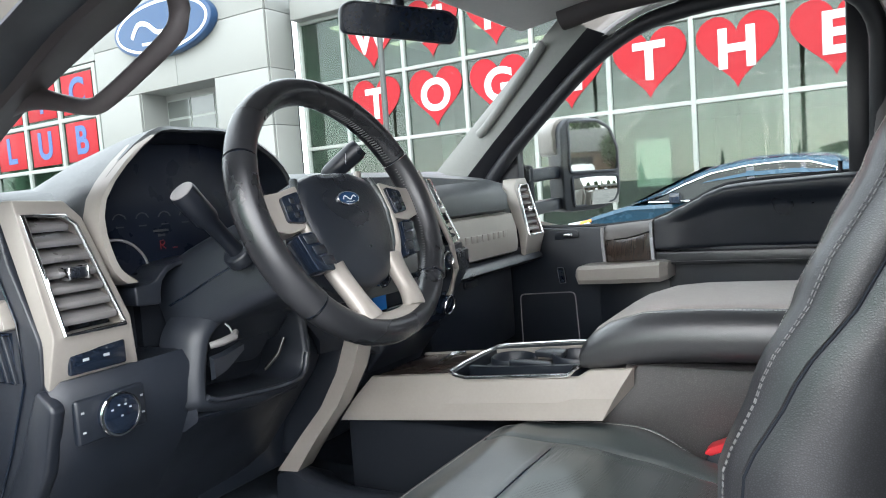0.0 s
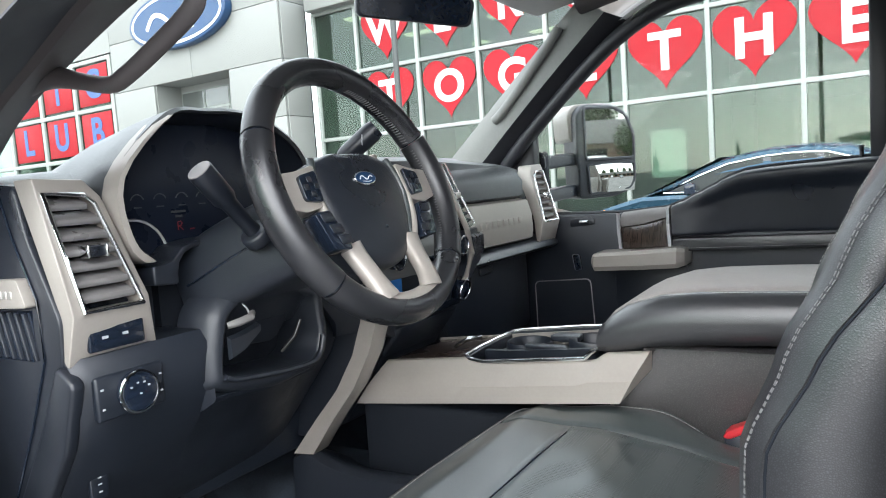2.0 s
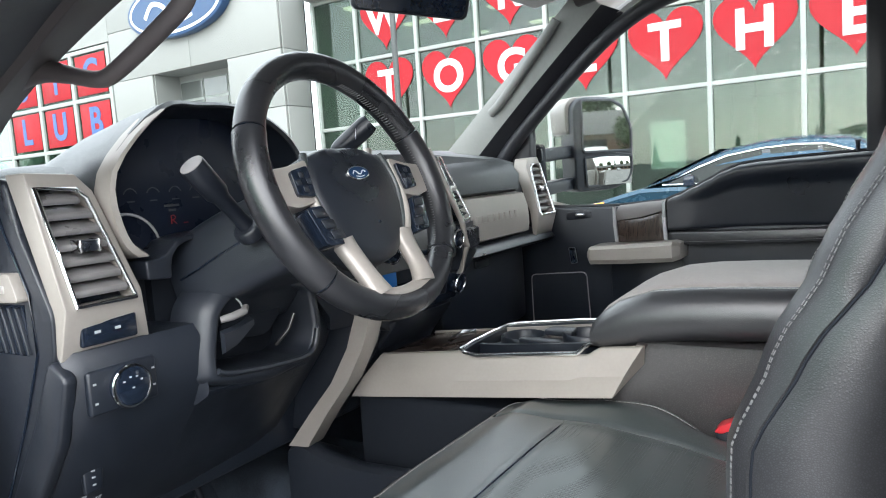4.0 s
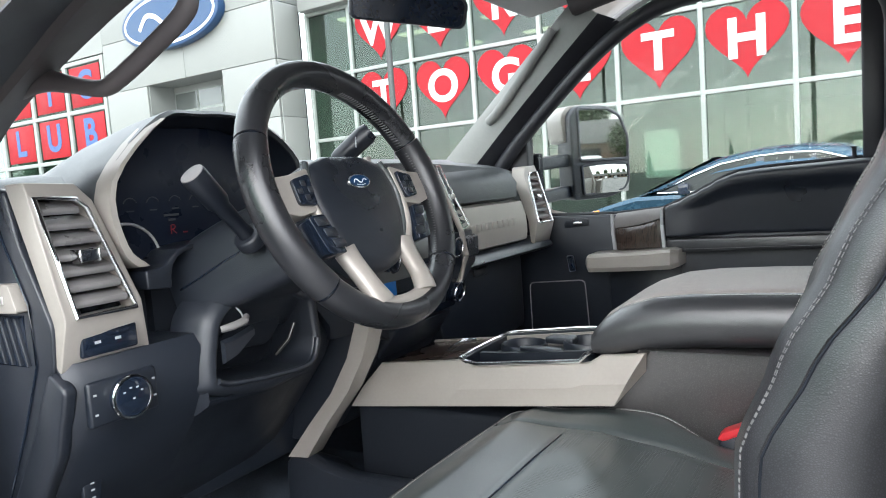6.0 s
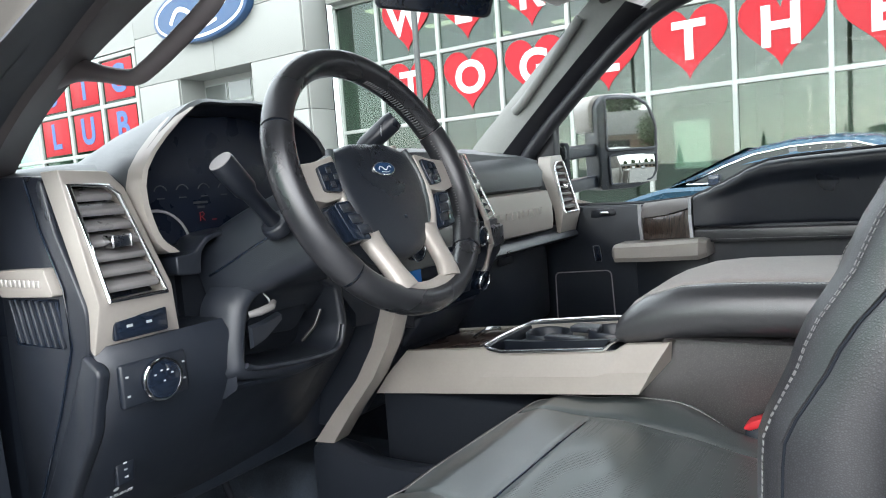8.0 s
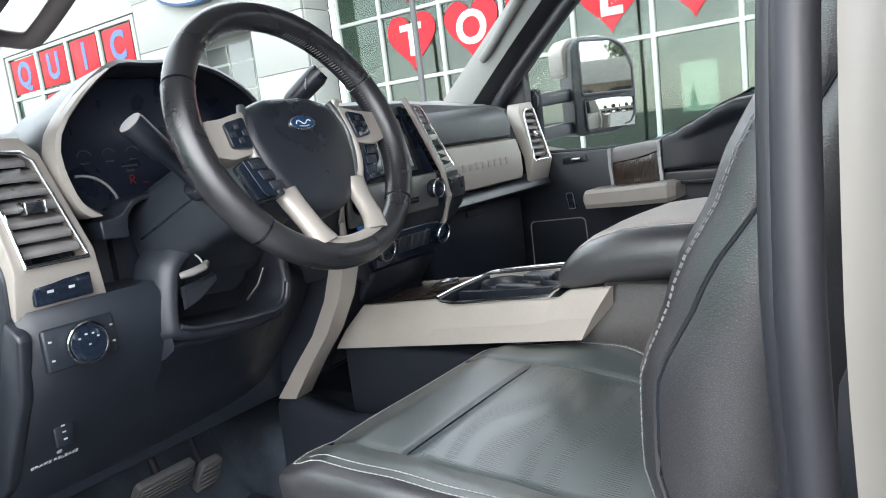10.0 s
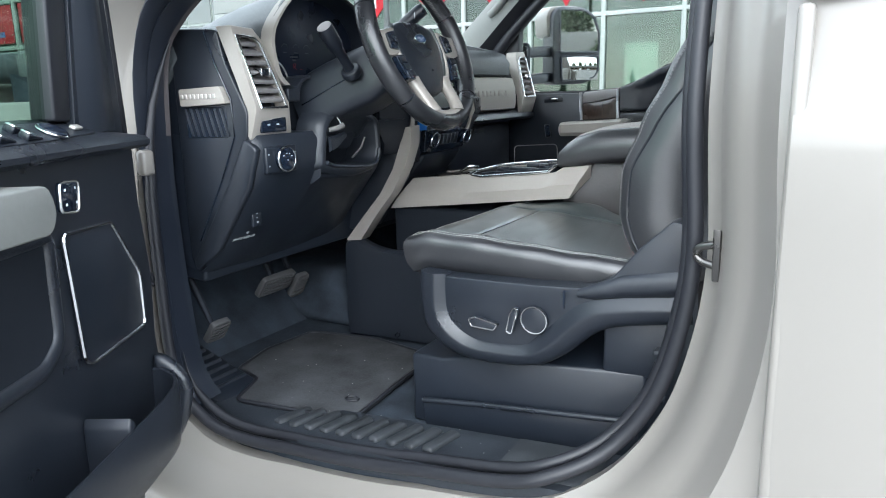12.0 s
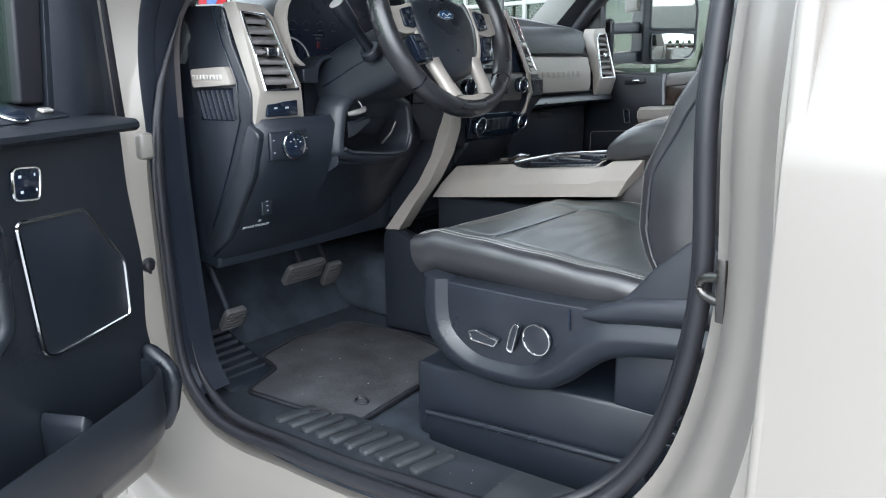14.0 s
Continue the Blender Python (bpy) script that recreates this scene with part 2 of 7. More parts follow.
def soften(bm, width, segments=2, angle=25):
    if width <= 0:
        return bm
    bmesh.ops.remove_doubles(bm, verts=bm.verts, dist=1e-5)
    bmesh.ops.recalc_face_normals(bm, faces=bm.faces)
    es = [e for e in bm.edges if len(e.link_faces) == 2 and e.calc_face_angle(0) > radians(angle)]
    bmesh.ops.bevel(bm, geom=es, offset=width, segments=segments, profile=0.5, affect="EDGES", clamp_overlap=True)
    return bm


def frame3(plane):
    """Maps (a, b, depth) of a plane's outline into the world."""
    if plane == "xz":
        return lambda a, b, d: Vector((a, d, b))
    if plane == "yz":
        return lambda a, b, d: Vector((d, a, b))
    return lambda a, b, d: Vector((a, b, d))


def prism(pts, plane, d0, d1, bevel=0.0, seg=2, to=None, bm=None):
    """A closed outline drawn in a plane and pulled from depth d0 to d1."""
    bm = bm or bmesh.new()
    f = frame3(plane)
    to = to or Matrix()
    tmp = bmesh.new()
    a = [tmp.verts.new(f(p[0], p[1], d0)) for p in pts]
    b = [tmp.verts.new(f(p[0], p[1], d1)) for p in pts]
    n = len(pts)
    tmp.faces.new(a)
    tmp.faces.new(b[::-1])
    for i in range(n):
        tmp.faces.new((a[i], b[i], b[(i + 1) % n], a[(i + 1) % n]))
    soften(tmp, bevel, seg)
    return merge(bm, tmp, to)


def merge(bm, tmp, to=Matrix()):
    me = bpy.data.meshes.new("tmp")
    tmp.to_mesh(me)
    tmp.free()
    me.transform(to)
    bm.from_mesh(me)
    bpy.data.meshes.remove(me)
    return bm


def box(x0, x1, y0, y1, z0, z1, bevel=0.0, seg=2, to=None, bm=None):
    return prism([(x0, z0), (x1, z0), (x1, z1), (x0, z1)], "xz", y0, y1, bevel, seg, to, bm)


def loft(rings, closed=True, caps=True, bm=None):
    """A skin over rings of points; each ring has the same count."""
    bm = bm or bmesh.new()
    vs = [[bm.verts.new(p) for p in r] for r in rings]
    n = len(rings[0])
    for i in range(len(rings) - 1):
        for j in range(n if closed else n - 1):
            k = (j + 1) % n
            try:
                bm.faces.new((vs[i][j], vs[i][k], vs[i + 1][k], vs[i + 1][j]))
            except ValueError:
                pass
    if caps and closed:
        for r in (vs[0], vs[-1][::-1]):
            try:
                bm.faces.new(r)
            except ValueError:
                pass
    return bm


def spline(pts, n, closed=False):
    """Catmull-Rom through the points."""
    P = [Vector(p) for p in pts]
    out = []
    m = len(P)
    segs = m if closed else m - 1
    for i in range(segs):
        if closed:
            a, b, c, d = P[i - 1], P[i], P[(i + 1) % m], P[(i + 2) % m]
        else:
            a, b, c, d = P[max(i - 1, 0)], P[i], P[i + 1], P[min(i + 2, m - 1)]
        for k in range(n):
            t = k / n
            out.append(0.5 * ((2 * b) + (c - a) * t + (2 * a - 5 * b + 4 * c - d) * t * t + (3 * b - a - 3 * c + d) * t ** 3))
    if not closed:
        out.append(P[-1])
    return out


def tube(path, radius, sides=10, closed=False, caps=True, bm=None, flat=1.0, up=(0, 0, 1)):
    """A tube along a path; radius: one number or one for each point; flat squashes it along the binormal."""
    P = [Vector(p) for p in path]
    n = len(P)
    rings = []
    ref = Vector(up)
    for i, p in enumerate(P):
        if closed:
            t = P[(i + 1) % n] - P[i - 1]
        else:
            t = P[min(i + 1, n - 1)] - P[max(i - 1, 0)]
        t.normalize()
        s = t.cross(ref)
        if s.length < 1e-3:
            s = t.cross(Vector((0.3, 1, 0.2)))
        s.normalize()
        u = s.cross(t)
        r = radius[i] if isinstance(radius, (list, tuple)) else radius
        rings.append([p + (s * math.cos(a) + u * math.sin(a) * flat) * r for a in [2 * math.pi * k / sides for k in range(sides)]])
    if closed:
        rings.append(rings[0])
    return loft(rings, True, caps and not closed, bm)


def ribbon(path, w, h, up, closed=False, bm=None, bevel=0.0):
    """A bar of rectangular section along a path; up gives the direction of its height."""
    P = [Vector(p) for p in path]
    n = len(P)
    rings = []
    for i, p in enumerate(P):
        t = (P[(i + 1) % n] - P[i - 1]) if closed else (P[min(i + 1, n - 1)] - P[max(i - 1, 0)])
        t.normalize()
        u = Vector(up).normalized()
        s = t.cross(u).normalized()
        rings.append([p + s * a * w / 2 + u * b * h / 2 for a, b in ((-1, -1), (1, -1), (1, 1), (-1, 1))])
    if closed:
        rings.append(rings[0])
    return loft(rings, True, not closed, bm)


def disc(center, normal, radius, depth, sides=24, bevel=0.0, bm=None):
    q = Vector(normal).to_track_quat("Z", "Y").to_matrix().to_4x4()
    to = Matrix.Translation(center) @ q
    pts = [(radius * math.cos(2 * math.pi * k / sides), radius * math.sin(2 * math.pi * k / sides)) for k in range(sides)]
    return prism(pts, "xy", 0, depth, bevel, 2, to, bm)


def rounded(pts, r, n=4):
    """Rounds the corners of an outline."""
    out = []
    m = len(pts)
    for i in range(m):
        p, a, b = Vector(pts[i]), Vector(pts[i - 1]), Vector(pts[(i + 1) % m])
        da, db = (a - p), (b - p)
        k = min(r, da.length * 0.45, db.length * 0.45)
        s, e = p + da.normalized() * k, p + db.normalized() * k
        for j in range(n + 1):
            t = j / n
            out.append(tuple((1 - t) ** 2 * s + 2 * t * (1 - t) * p + t * t * e))
    return out


def smooth(a, b, x):
    t = min(1.0, max(0.0, (x - a) / (b - a)))
    return t * t * (3 - 2 * t)


def cushion(outline, z0, z1, inset, crown, n=5, to=None):
    """A padded form: an outline rises with a rounded shoulder and a slightly domed top."""
    P = [Vector((p[0], p[1])) for p in outline]
    c = sum(P, Vector((0, 0))) / len(P)
    rings = []
    h = z1 - z0
    r = min(inset, h * 0.5)
    steps = [(0.0, z0, 0.985), (0.0, z0 + 0.02 * h, 1.0), (0.0, z1 - r, 1.0)]
    for k in range(1, n + 1):
        a = math.pi / 2 * k / n
        steps.append((inset * (1 - math.cos(a)), z1 - r + r * math.sin(a), 1.0))
    for ins, z, s in steps:
        ring = []
        for p in P:
            d = (p - c)
            L = d.length
            q = c + d * s * max(0.0, (L - ins)) / L
            ring.append((q.x, q.y, z))
        rings.append(ring)
    last = rings[-1]
    for f in (0.75, 0.5, 0.25, 0.04):
        rings.append([(c.x + (p[0] - c.x) * f, c.y + (p[1] - c.y) * f, z1 + crown * (1 - f * f)) for p in last])
    bm = loft(rings)
    if to is not None:
        bmesh.ops.transform(bm, matrix=to, verts=bm.verts)
    return bm


def letters(text, size, depth, to, mat, name, parent, label="", spacing=1.0):
    """Raised lettering in the built-in font, turned into a mesh."""
    cu = bpy.data.curves.new(name, "FONT")
    cu.body, cu.size, cu.extrude, cu.align_x, cu.align_y, cu.space_character = text, size, depth, "CENTER", "CENTER", spacing
    cu.offset = size * (0.030 if size > 0.1 else 0.006)
    tmp = bpy.data.objects.new(name, cu)
    me = bpy.data.meshes.new_from_object(tmp)
    bpy.data.objects.remove(tmp)
    bpy.data.curves.remove(cu)
    me.transform(to)
    me.materials.clear()
    me.materials.append(mat)
    ob = new(name, me)
    if parent is not None:
        ob.parent = parent
        ob.matrix_parent_inverse = WORLD.get(parent.name, Matrix()).inverted()
    if label:
        tagged(ob, label)
    return ob

# ---------------------------------------------------------------- ground and building
bm = bmesh.new()
bmesh.ops.create_grid(bm, x_segments=2, y_segments=2, size=900)
solo("ground", bm, M["asphalt"], "grey worn asphalt of the dealership lot", "ground", kind="structure")
WALL_Y, BLOCK_Y = 10.07, 9.3
solo("pavement", box(-40, 20, 7.9, BLOCK_Y + 0.5, -0.1, 0.13, 0.02), M["concrete"], "light concrete walk along the showroom", "pavement", kind="structure")
COLS = [-9.03, -7.94, -6.53, -5.24, -3.93, -2.62, -1.33, -0.07, 1.21, 2.5, 3.79, 5.08, 6.4]
ROWS_Z = [0.35, 1.45, 2.735, 4.01, 5.29]
building = thing("showroom_building", (-4, WALL_Y, 0), "white clad car showroom with a large green-tinted glass front", "building", kind="structure")


def pane_box(x0, x1, z0, z1, y):
    return box(x0, x1, y, y + 0.012, z0, z1)


for i in range(len(COLS) - 1):
    zs = ROWS_Z if i < 1 else [ROWS_Z[0]] + ROWS_Z[2:]
    for j in range(len(zs) - 1):
        p = part("window_pane", pane_box(COLS[i] + 0.03, COLS[i + 1] - 0.03, zs[j] + 0.03, zs[j + 1] - 0.03, WALL_Y + 0.03), M["pane"], building)
        p.visible_shadow = False
for i, x in enumerate(COLS):
    part("mullion", box(x - 0.035, x + 0.035, WALL_Y - 0.03, WALL_Y + 0.1, ROWS_Z[0], ROWS_Z[-1], 0.006), M["mullion"], building)
for i, z in enumerate(ROWS_Z):
    x1 = COLS[1] if i == 1 else COLS[-1]
    part("transom", box(COLS[0] + 0.035, x1, WALL_Y - 0.024, WALL_Y + 0.09, z - 0.035, z + 0.035, 0.006), M["mullion"], building)
part("plinth", box(COLS[0], COLS[-1], WALL_Y - 0.06, WALL_Y + 0.2, 0, ROWS_Z[0] - 0.03), M["concrete"], building)
part("parapet", box(COLS[0], COLS[-1] + 2, WALL_Y - 0.25, WALL_Y + 0.3, ROWS_Z[-1] + 0.03, 5.75, 0.02), M["facade"], building)
part("side_wall", box(COLS[-1] + 0.04, COLS[-1] + 2, WALL_Y - 0.03, WALL_Y + 0.2, 0, ROWS_Z[-1]), M["facade"], building)
part("showroom_floor", box(COLS[0] + 0.05, COLS[-1], WALL_Y + 0.2, 19, 0.1, 0.3), M["floor_tile"], building)
part("back_wall", box(COLS[0] - 0.2, COLS[-1], 19, 19.2, 0, 5.5), M["interior"], building)
part("partition", box(-2.3, COLS[-1], 14.0, 14.1, 0.3, 3.2), M["interior"], building)
part("showroom_ceiling", box(COLS[0] - 0.2, COLS[-1], WALL_Y + 0.2, 19, 5.42, 5.6), M["interior"], building)
part("end_wall", box(COLS[0] - 0.22, COLS[0] - 0.04, WALL_Y + 0.2, 19, 0, 5.42), M["interior"], building)
part("end_wall", box(COLS[-1], COLS[-1] + 0.2, WALL_Y + 0.2, 19, 0, 5.42), M["interior"], building)
for x in (-1.0, -6.1):
    part("column", box(x - 0.17, x + 0.17, WALL_Y + 0.75, WALL_Y + 1.1, 0.3, 5.42, 0.02), M["facade"], building)
part("bulkhead", box(-3.9, COLS[-1], WALL_Y + 0.7, WALL_Y + 0.74, 2.52, 2.56), M["facade"], building)
for i in range(6):
    for j in range(3):
        x, y = -8.6 + 2.4 * i, WALL_Y + 1.2 + 2.3 * j
        part("ceiling_light", box(x - 0.55, x + 0.55, y - 0.14, y + 0.14, 5.38, 5.417), M["led"], building)
# cladding of the projecting block: separate panels with open joints
part("block_core", box(-13.30, -9.27, BLOCK_Y + 0.05, WALL_Y + 0.06, 4.42, 6.88), M["plastic_dark"], building)
part("block_core", box(-14.78, -13.32, BLOCK_Y + 0.05, WALL_Y + 2, 0, 6.88), M["facade"], building)
part("block_core", box(-10.78, -9.27, BLOCK_Y + 0.05, WALL_Y + 0.06, 0, 4.40), M["plastic_dark"], building)
for x0, x1, z0, z1 in ((-14.8, -11.95, 4.385, 5.53), (-11.95, -9.25, 4.385, 5.53), (-14.8, -9.25, 5.53, 6.9), (-14.8, -13.3, 3.25, 4.385), (-14.8, -13.3, 0, 3.25), (-10.8, -9.25, 3.25, 4.385), (-10.8, -9.25, 0, 3.25)):
    part("cladding_panel", box(x0 + 0.006, x1 - 0.006, BLOCK_Y, BLOCK_Y + 0.05, z0 + 0.006, z1 - 0.006, 0.004), M["facade"], building)
for z0, z1 in ((0, 3.25), (3.25, 4.385), (4.385, 5.53), (5.53, 6.88)):
    part("cladding_panel", box(-9.262, -9.222, BLOCK_Y + 0.056, WALL_Y - 0.03, z0 + 0.006, z1 - 0.006, 0.003), M["facade"], building)
part("soffit", box(-13.3, -10.8, BLOCK_Y + 0.05, BLOCK_Y + 0.72, 4.39, 4.42), M["facade"], building)
part("reveal", box(-13.32, -13.28, BLOCK_Y + 0.052, BLOCK_Y + 0.72, 0, 4.39), M["facade"], building)
part("recess_wall", box(-13.28, -10.78, BLOCK_Y + 0.72, BLOCK_Y + 0.8, 0, 4.39), M["facade"], building)
for x0, x1 in ((-13.20, -12.45), (-12.38, -11.63), (-11.56, -10.82)):
    for z0, z1 in ((2.0, 3.15), (3.2, 3.78), (3.84, 4.22)):
        part("window_pane", box(x0, x1, BLOCK_Y + 0.68, BLOCK_Y + 0.695, z0, z1), M["recess_glass"], building)
    part("window_frame", box(x0 - 0.025, x1 + 0.025, BLOCK_Y + 0.695, BLOCK_Y + 0.72, 1.95, 4.26), M["mullion"], building)
part("upper_wall", box(-21.6, -14.8, BLOCK_Y, BLOCK_Y + 0.3, 5.38, 6.5), M["facade"], building)
part("outer_wall", box(-60, -21.62, BLOCK_Y, BLOCK_Y + 0.3, 0, 6.5), M["facade"], building)
part("lower_wall", box(-21.6, -14.8, BLOCK_Y, BLOCK_Y + 0.3, 0, 1.75), M["facade"], building)
BAYX = [-21.45, -19.75, -18.1, -16.5, -14.92]
BAYZ = [1.8, 2.95, 4.12, 5.3]
for x in BAYX:
    part("mullion", box(x - 0.06, x + 0.06, BLOCK_Y, BLOCK_Y + 0.12, BAYZ[0], BAYZ[-1] + 0.05, 0.01), M["mullion"], building)
for z in BAYZ:
    part("transom", box(BAYX[0] + 0.06, BAYX[-1] - 0.06, BLOCK_Y + 0.004, BLOCK_Y + 0.11, z - 0.05, z + 0.05, 0.01), M["mullion"], building)
for i in range(4):
    for j in range(3):
        p = part("window_pane", pane_box(BAYX[i] + 0.06, BAYX[i + 1] - 0.06, BAYZ[j] + 0.05, BAYZ[j + 1] - 0.05, BLOCK_Y + 0.06), M["pane"], building)
        p.visible_shadow = False
part("bay_back", box(-21.5, -14.85, BLOCK_Y + 0.9, BLOCK_Y + 1.0, 0, 6), M["interior"], building)


def upright(x, y, z):
    """Stands lettering up, facing the lot."""
    return Matrix.Translation((x, y, z)) @ Euler((radians(90), 0, 0)).to_matrix().to_4x4()


for row, (word, z0) in enumerate((("QUIC", BAYZ[2]), (" LUB", BAYZ[1]))):
    for i, ch in enumerate(word):
        if ch == " ":
            continue
        x0, x1 = BAYX[i] + 0.16, BAYX[i + 1] - 0.16
        s = thing("letter_panel", ((x0 + x1) / 2, BLOCK_Y, z0), "red window panel with a hand-cut blue letter", "window sign", "panels of the service bay window")
        part("panel", box(x0, x1, BLOCK_Y + 0.04, BLOCK_Y + 0.052, z0 + 0.12, z0 + 1.09, 0.003), M["heart"], s)
        letters(ch, 0.95, 0.004, upright((x0 + x1) / 2, BLOCK_Y + 0.033, z0 + 0.6), M["vinyl_blue"], "letter", s, "blue letter")


def heart_outline(w, h, n=40):
    pts = []
    for k in range(n):
        t = 2 * math.pi * k / n
        x = 16 * math.sin(t) ** 3
        y = 13 * math.cos(t) - 5 * math.cos(2 * t) - 2 * math.cos(3 * t) - math.cos(4 * t)
        pts.append((x / 32 * w, (y + 17) / 29.1 * h))
    return pts


def heart_sign(ch, x, z):
    s = thing("heart_sign", (x, WALL_Y, z), "red heart cut-out with a bold white letter on the window", "window sign", "hearts spelling a greeting")
    pts = [(x + a, z + b) for a, b in heart_outline(1.14, 1.08)]
    part("heart", prism(pts, "xz", WALL_Y + 0.012, WALL_Y + 0.024), M["heart"], s)
    letters(ch, 0.80, 0.004, upright(x, WALL_Y + 0.006, z + 0.56), M["vinyl_white"], "letter", s, "bold white letter")
    return s


for i, ch in enumerate("TOGETHER"):
    heart_sign(ch, (COLS[i + 1] + COLS[i + 2]) / 2, 2.87)
for i, ch in enumerate(("W", "E'", "R", "E")):
    heart_sign(ch, (COLS[i + 1] + COLS[i + 2]) / 2, 4.14)
solo("paper_notice", box(-2.26, -1.72, WALL_Y + 0.05, WALL_Y + 0.056, 1.51, 2.25), M["paper"], "blank white paper sheet taped inside the window", "notice")


# plain flourishes for the signs: strokes in half-widths of the oval
FLOURISH = [([(-0.95, -0.12), (-0.70, 0.14), (-0.40, 0.10), (-0.10, -0.10), (0.20, -0.12), (0.50, 0.10), (0.75, 0.16), (0.95, 0.04)], 0.10), ([(-0.62, -0.30), (-0.25, -0.32), (0.20, -0.34), (0.62, -0.26)], 0.06)]


def oval_sign():
    s = thing("oval_sign", (-12.1, BLOCK_Y, 5.65), "large blue oval sign with a white rim on the cladding", "sign")
    for nm, rx, rz, d0, d1, mt in (("body", 1.6, 0.62, -0.2, 0.0, "logo_blue"), ("rim", 1.5, 0.55, -0.206, -0.2, "logo_white"), ("face", 1.43, 0.49, -0.212, -0.206, "logo_blue")):
        pts = [(-12.1 + rx * math.cos(2 * math.pi * k / 64), 5.66 + rz * math.sin(2 * math.pi * k / 64)) for k in range(64)]
        part(nm, prism(pts, "xz", BLOCK_Y + d0, BLOCK_Y + d1, 0.02 if nm == "body" else 0), M[mt], s)
    for pts, w in FLOURISH:
        path = spline([(x, 0, z) for x, z in pts], 6)
        part("flourish", ribbon([(-12.1 + p.x, BLOCK_Y - 0.216, 5.66 + p.z) for p in path], w, 0.008, (0, 1, 0)), M["logo_white"], s, "plain white flourish")


oval_sign()
lamp_pole = thing("lamp_pole", (-4.2, 6, 0), "thin dark painted pole on the lot", "lamp pole")
part("shaft", tube([(-4.2, 6, 0), (-4.2, 6, 4), (-4.2, 6, 8.5)], [0.04, 0.036, 0.03], 12), M["pole"], lamp_pole)
part("base", box(-4.38, -4.02, 5.82, 6.18, 0, 0.3, 0.04), M["concrete"], lamp_pole)

# ---------------------------------------------------------------- cab shell
# truck frame: x runs rearwards, y to the passenger side, z up; y = 0 is the truck's middle


def side_y(z, low=0.82, top=0.68):
    """Distance of the door opening from the truck's middle: the sides lean in above the belt."""
    return low if z < 1.5 else low - (low - top) * (z - 1.5) / 0.57


RING = [(-0.222, 1.40), (-0.226, 1.14), (-0.213, 0.94), (-0.140, 0.85), (0.0, 0.808), (0.226, 0.815), (0.433, 0.843), (0.568, 0.862), (0.655, 0.888), (0.744, 0.935), (0.811, 1.024), (0.850, 1.138), (0.870, 1.282), (0.862, 1.459), (0.858, 1.633), (0.860, 1.80), (0.855, 1.96), (0.78, 2.045), (0.60, 2.068), (0.42, 2.062), (0.30, 2.035), (0.17, 1.965), (0.0, 1.835), (-0.14, 1.715), (-0.203, 1.62)]
RING_S = [(p.x, p.z) for p in spline([(x, 0, z) for x, z in RING], 4, closed=True)]


def ring_out(ring, d):
    """The ring pushed outwards in its own plane."""
    n = len(ring)
    out = []
    for i in range(n):
        a, b = Vector(ring[i - 1]), Vector(ring[(i + 1) % n])
        t = (b - a).normalized()
        nr = Vector((t.y, -t.x))
        c = Vector(ring[i]) - Vector((0.35, 1.4))
        if nr.dot(c) < 0 and abs(nr.dot(c.normalized())) > 0.3:
            nr = -nr
        out.append((ring[i][0] + nr.x * d, ring[i][1] + nr.y * d))
    return out


def rear_share(x):
    """0 on the front and sill, 1 on the rear pillar, where the opening lies deeper."""
    t = min(1.0, max(0.0, (x - 0.62) / 0.2))
    return t * t * (3 - 2 * t)


def front_out(x, z):
    """The hinge pillar stands further out than the sill and the rear pillar."""
    return 0.030 * smooth(0.12, -0.12, x) * smooth(1.70, 1.30, z)


def ring3(d, dy, side=-1, d_rear=None, dy_rear=None):
    out = []
    for k in range(len(RING_S)):
        f = rear_share(RING_S[k][0])
        dd = d + ((d if d_rear is None else d_rear) - d) * f
        ee = dy + ((dy if dy_rear is None else dy_rear) - dy) * f - 0.065 * f
        out.append((dd, ee))
    rings = {}
    pts = []
    for k, (dd, ee) in enumerate(out):
        key = round(dd, 5)
        if key not in rings:
            rings[key] = ring_out(RING_S, dd)
        x, z = rings[key][k]
        pts.append((x, side * (side_y(z) + ee + front_out(*RING_S[k])), z))
    return pts


def door_ring(side):
    rows = ((0.020, -0.03, 0.004, -0.03), (0.018, 0.0, 0.004, 0.0), (0.03, 0.012, 0.022, 0.014), (0.040, 0.022, 0.030, 0.045), (0.048, 0.03, 0.042, 0.068), (0.062, 0.085, 0.060, 0.095), (0.068, 0.10, 0.072, 0.103), (0.072, 0.112, 0.085, 0.125), (0.10, 0.13, 0.105, 0.165), (0.16, 0.135, 0.16, 0.18))
    return loft([ring3(a, b, side, c, d) for a, b, c, d in rows], True, False)


cab = thing("truck_cab", (0.4, 0, 0.75), "white pearl pickup truck cab with the driver's door open", "truck")
part("door_frame", door_ring(-1), M["white"], cab, "white painted door frame and pillar")
part("door_frame", door_ring(1), M["white"], cab, "white painted door frame and pillar")
for sd in (-1, 1):
    part("roof_rail_trim", tube([(x, sd * 0.63, z) for x, z in ((0.13, 2.085), (0.25, 2.105), (0.5, 2.115), (0.9, 2.11), (1.9, 2.09))], 0.035, 10), M["pillar_brown"], cab, "dark roof rail trim")
COVER = [i for i, (x, z) in enumerate(RING_S) if z > 1.44 and x < 0.50]


def seal_path(d, dy):
    """Runs along the opening from the foot of the windscreen pillar round to the roof; it sits further back on the rear pillar."""
    out = []
    for k in [i for i in range(COVER[-1] - 6, len(RING_S)) if RING_S[i][1] < 1.66] + list(range(COVER[0] + 3)):
        x, z = ring_out(RING_S, d)[k]
        out.append((x, -(side_y(z) + dy + front_out(*RING_S[k]) - 0.071 * rear_share(RING_S[k][0])), z))
    return out


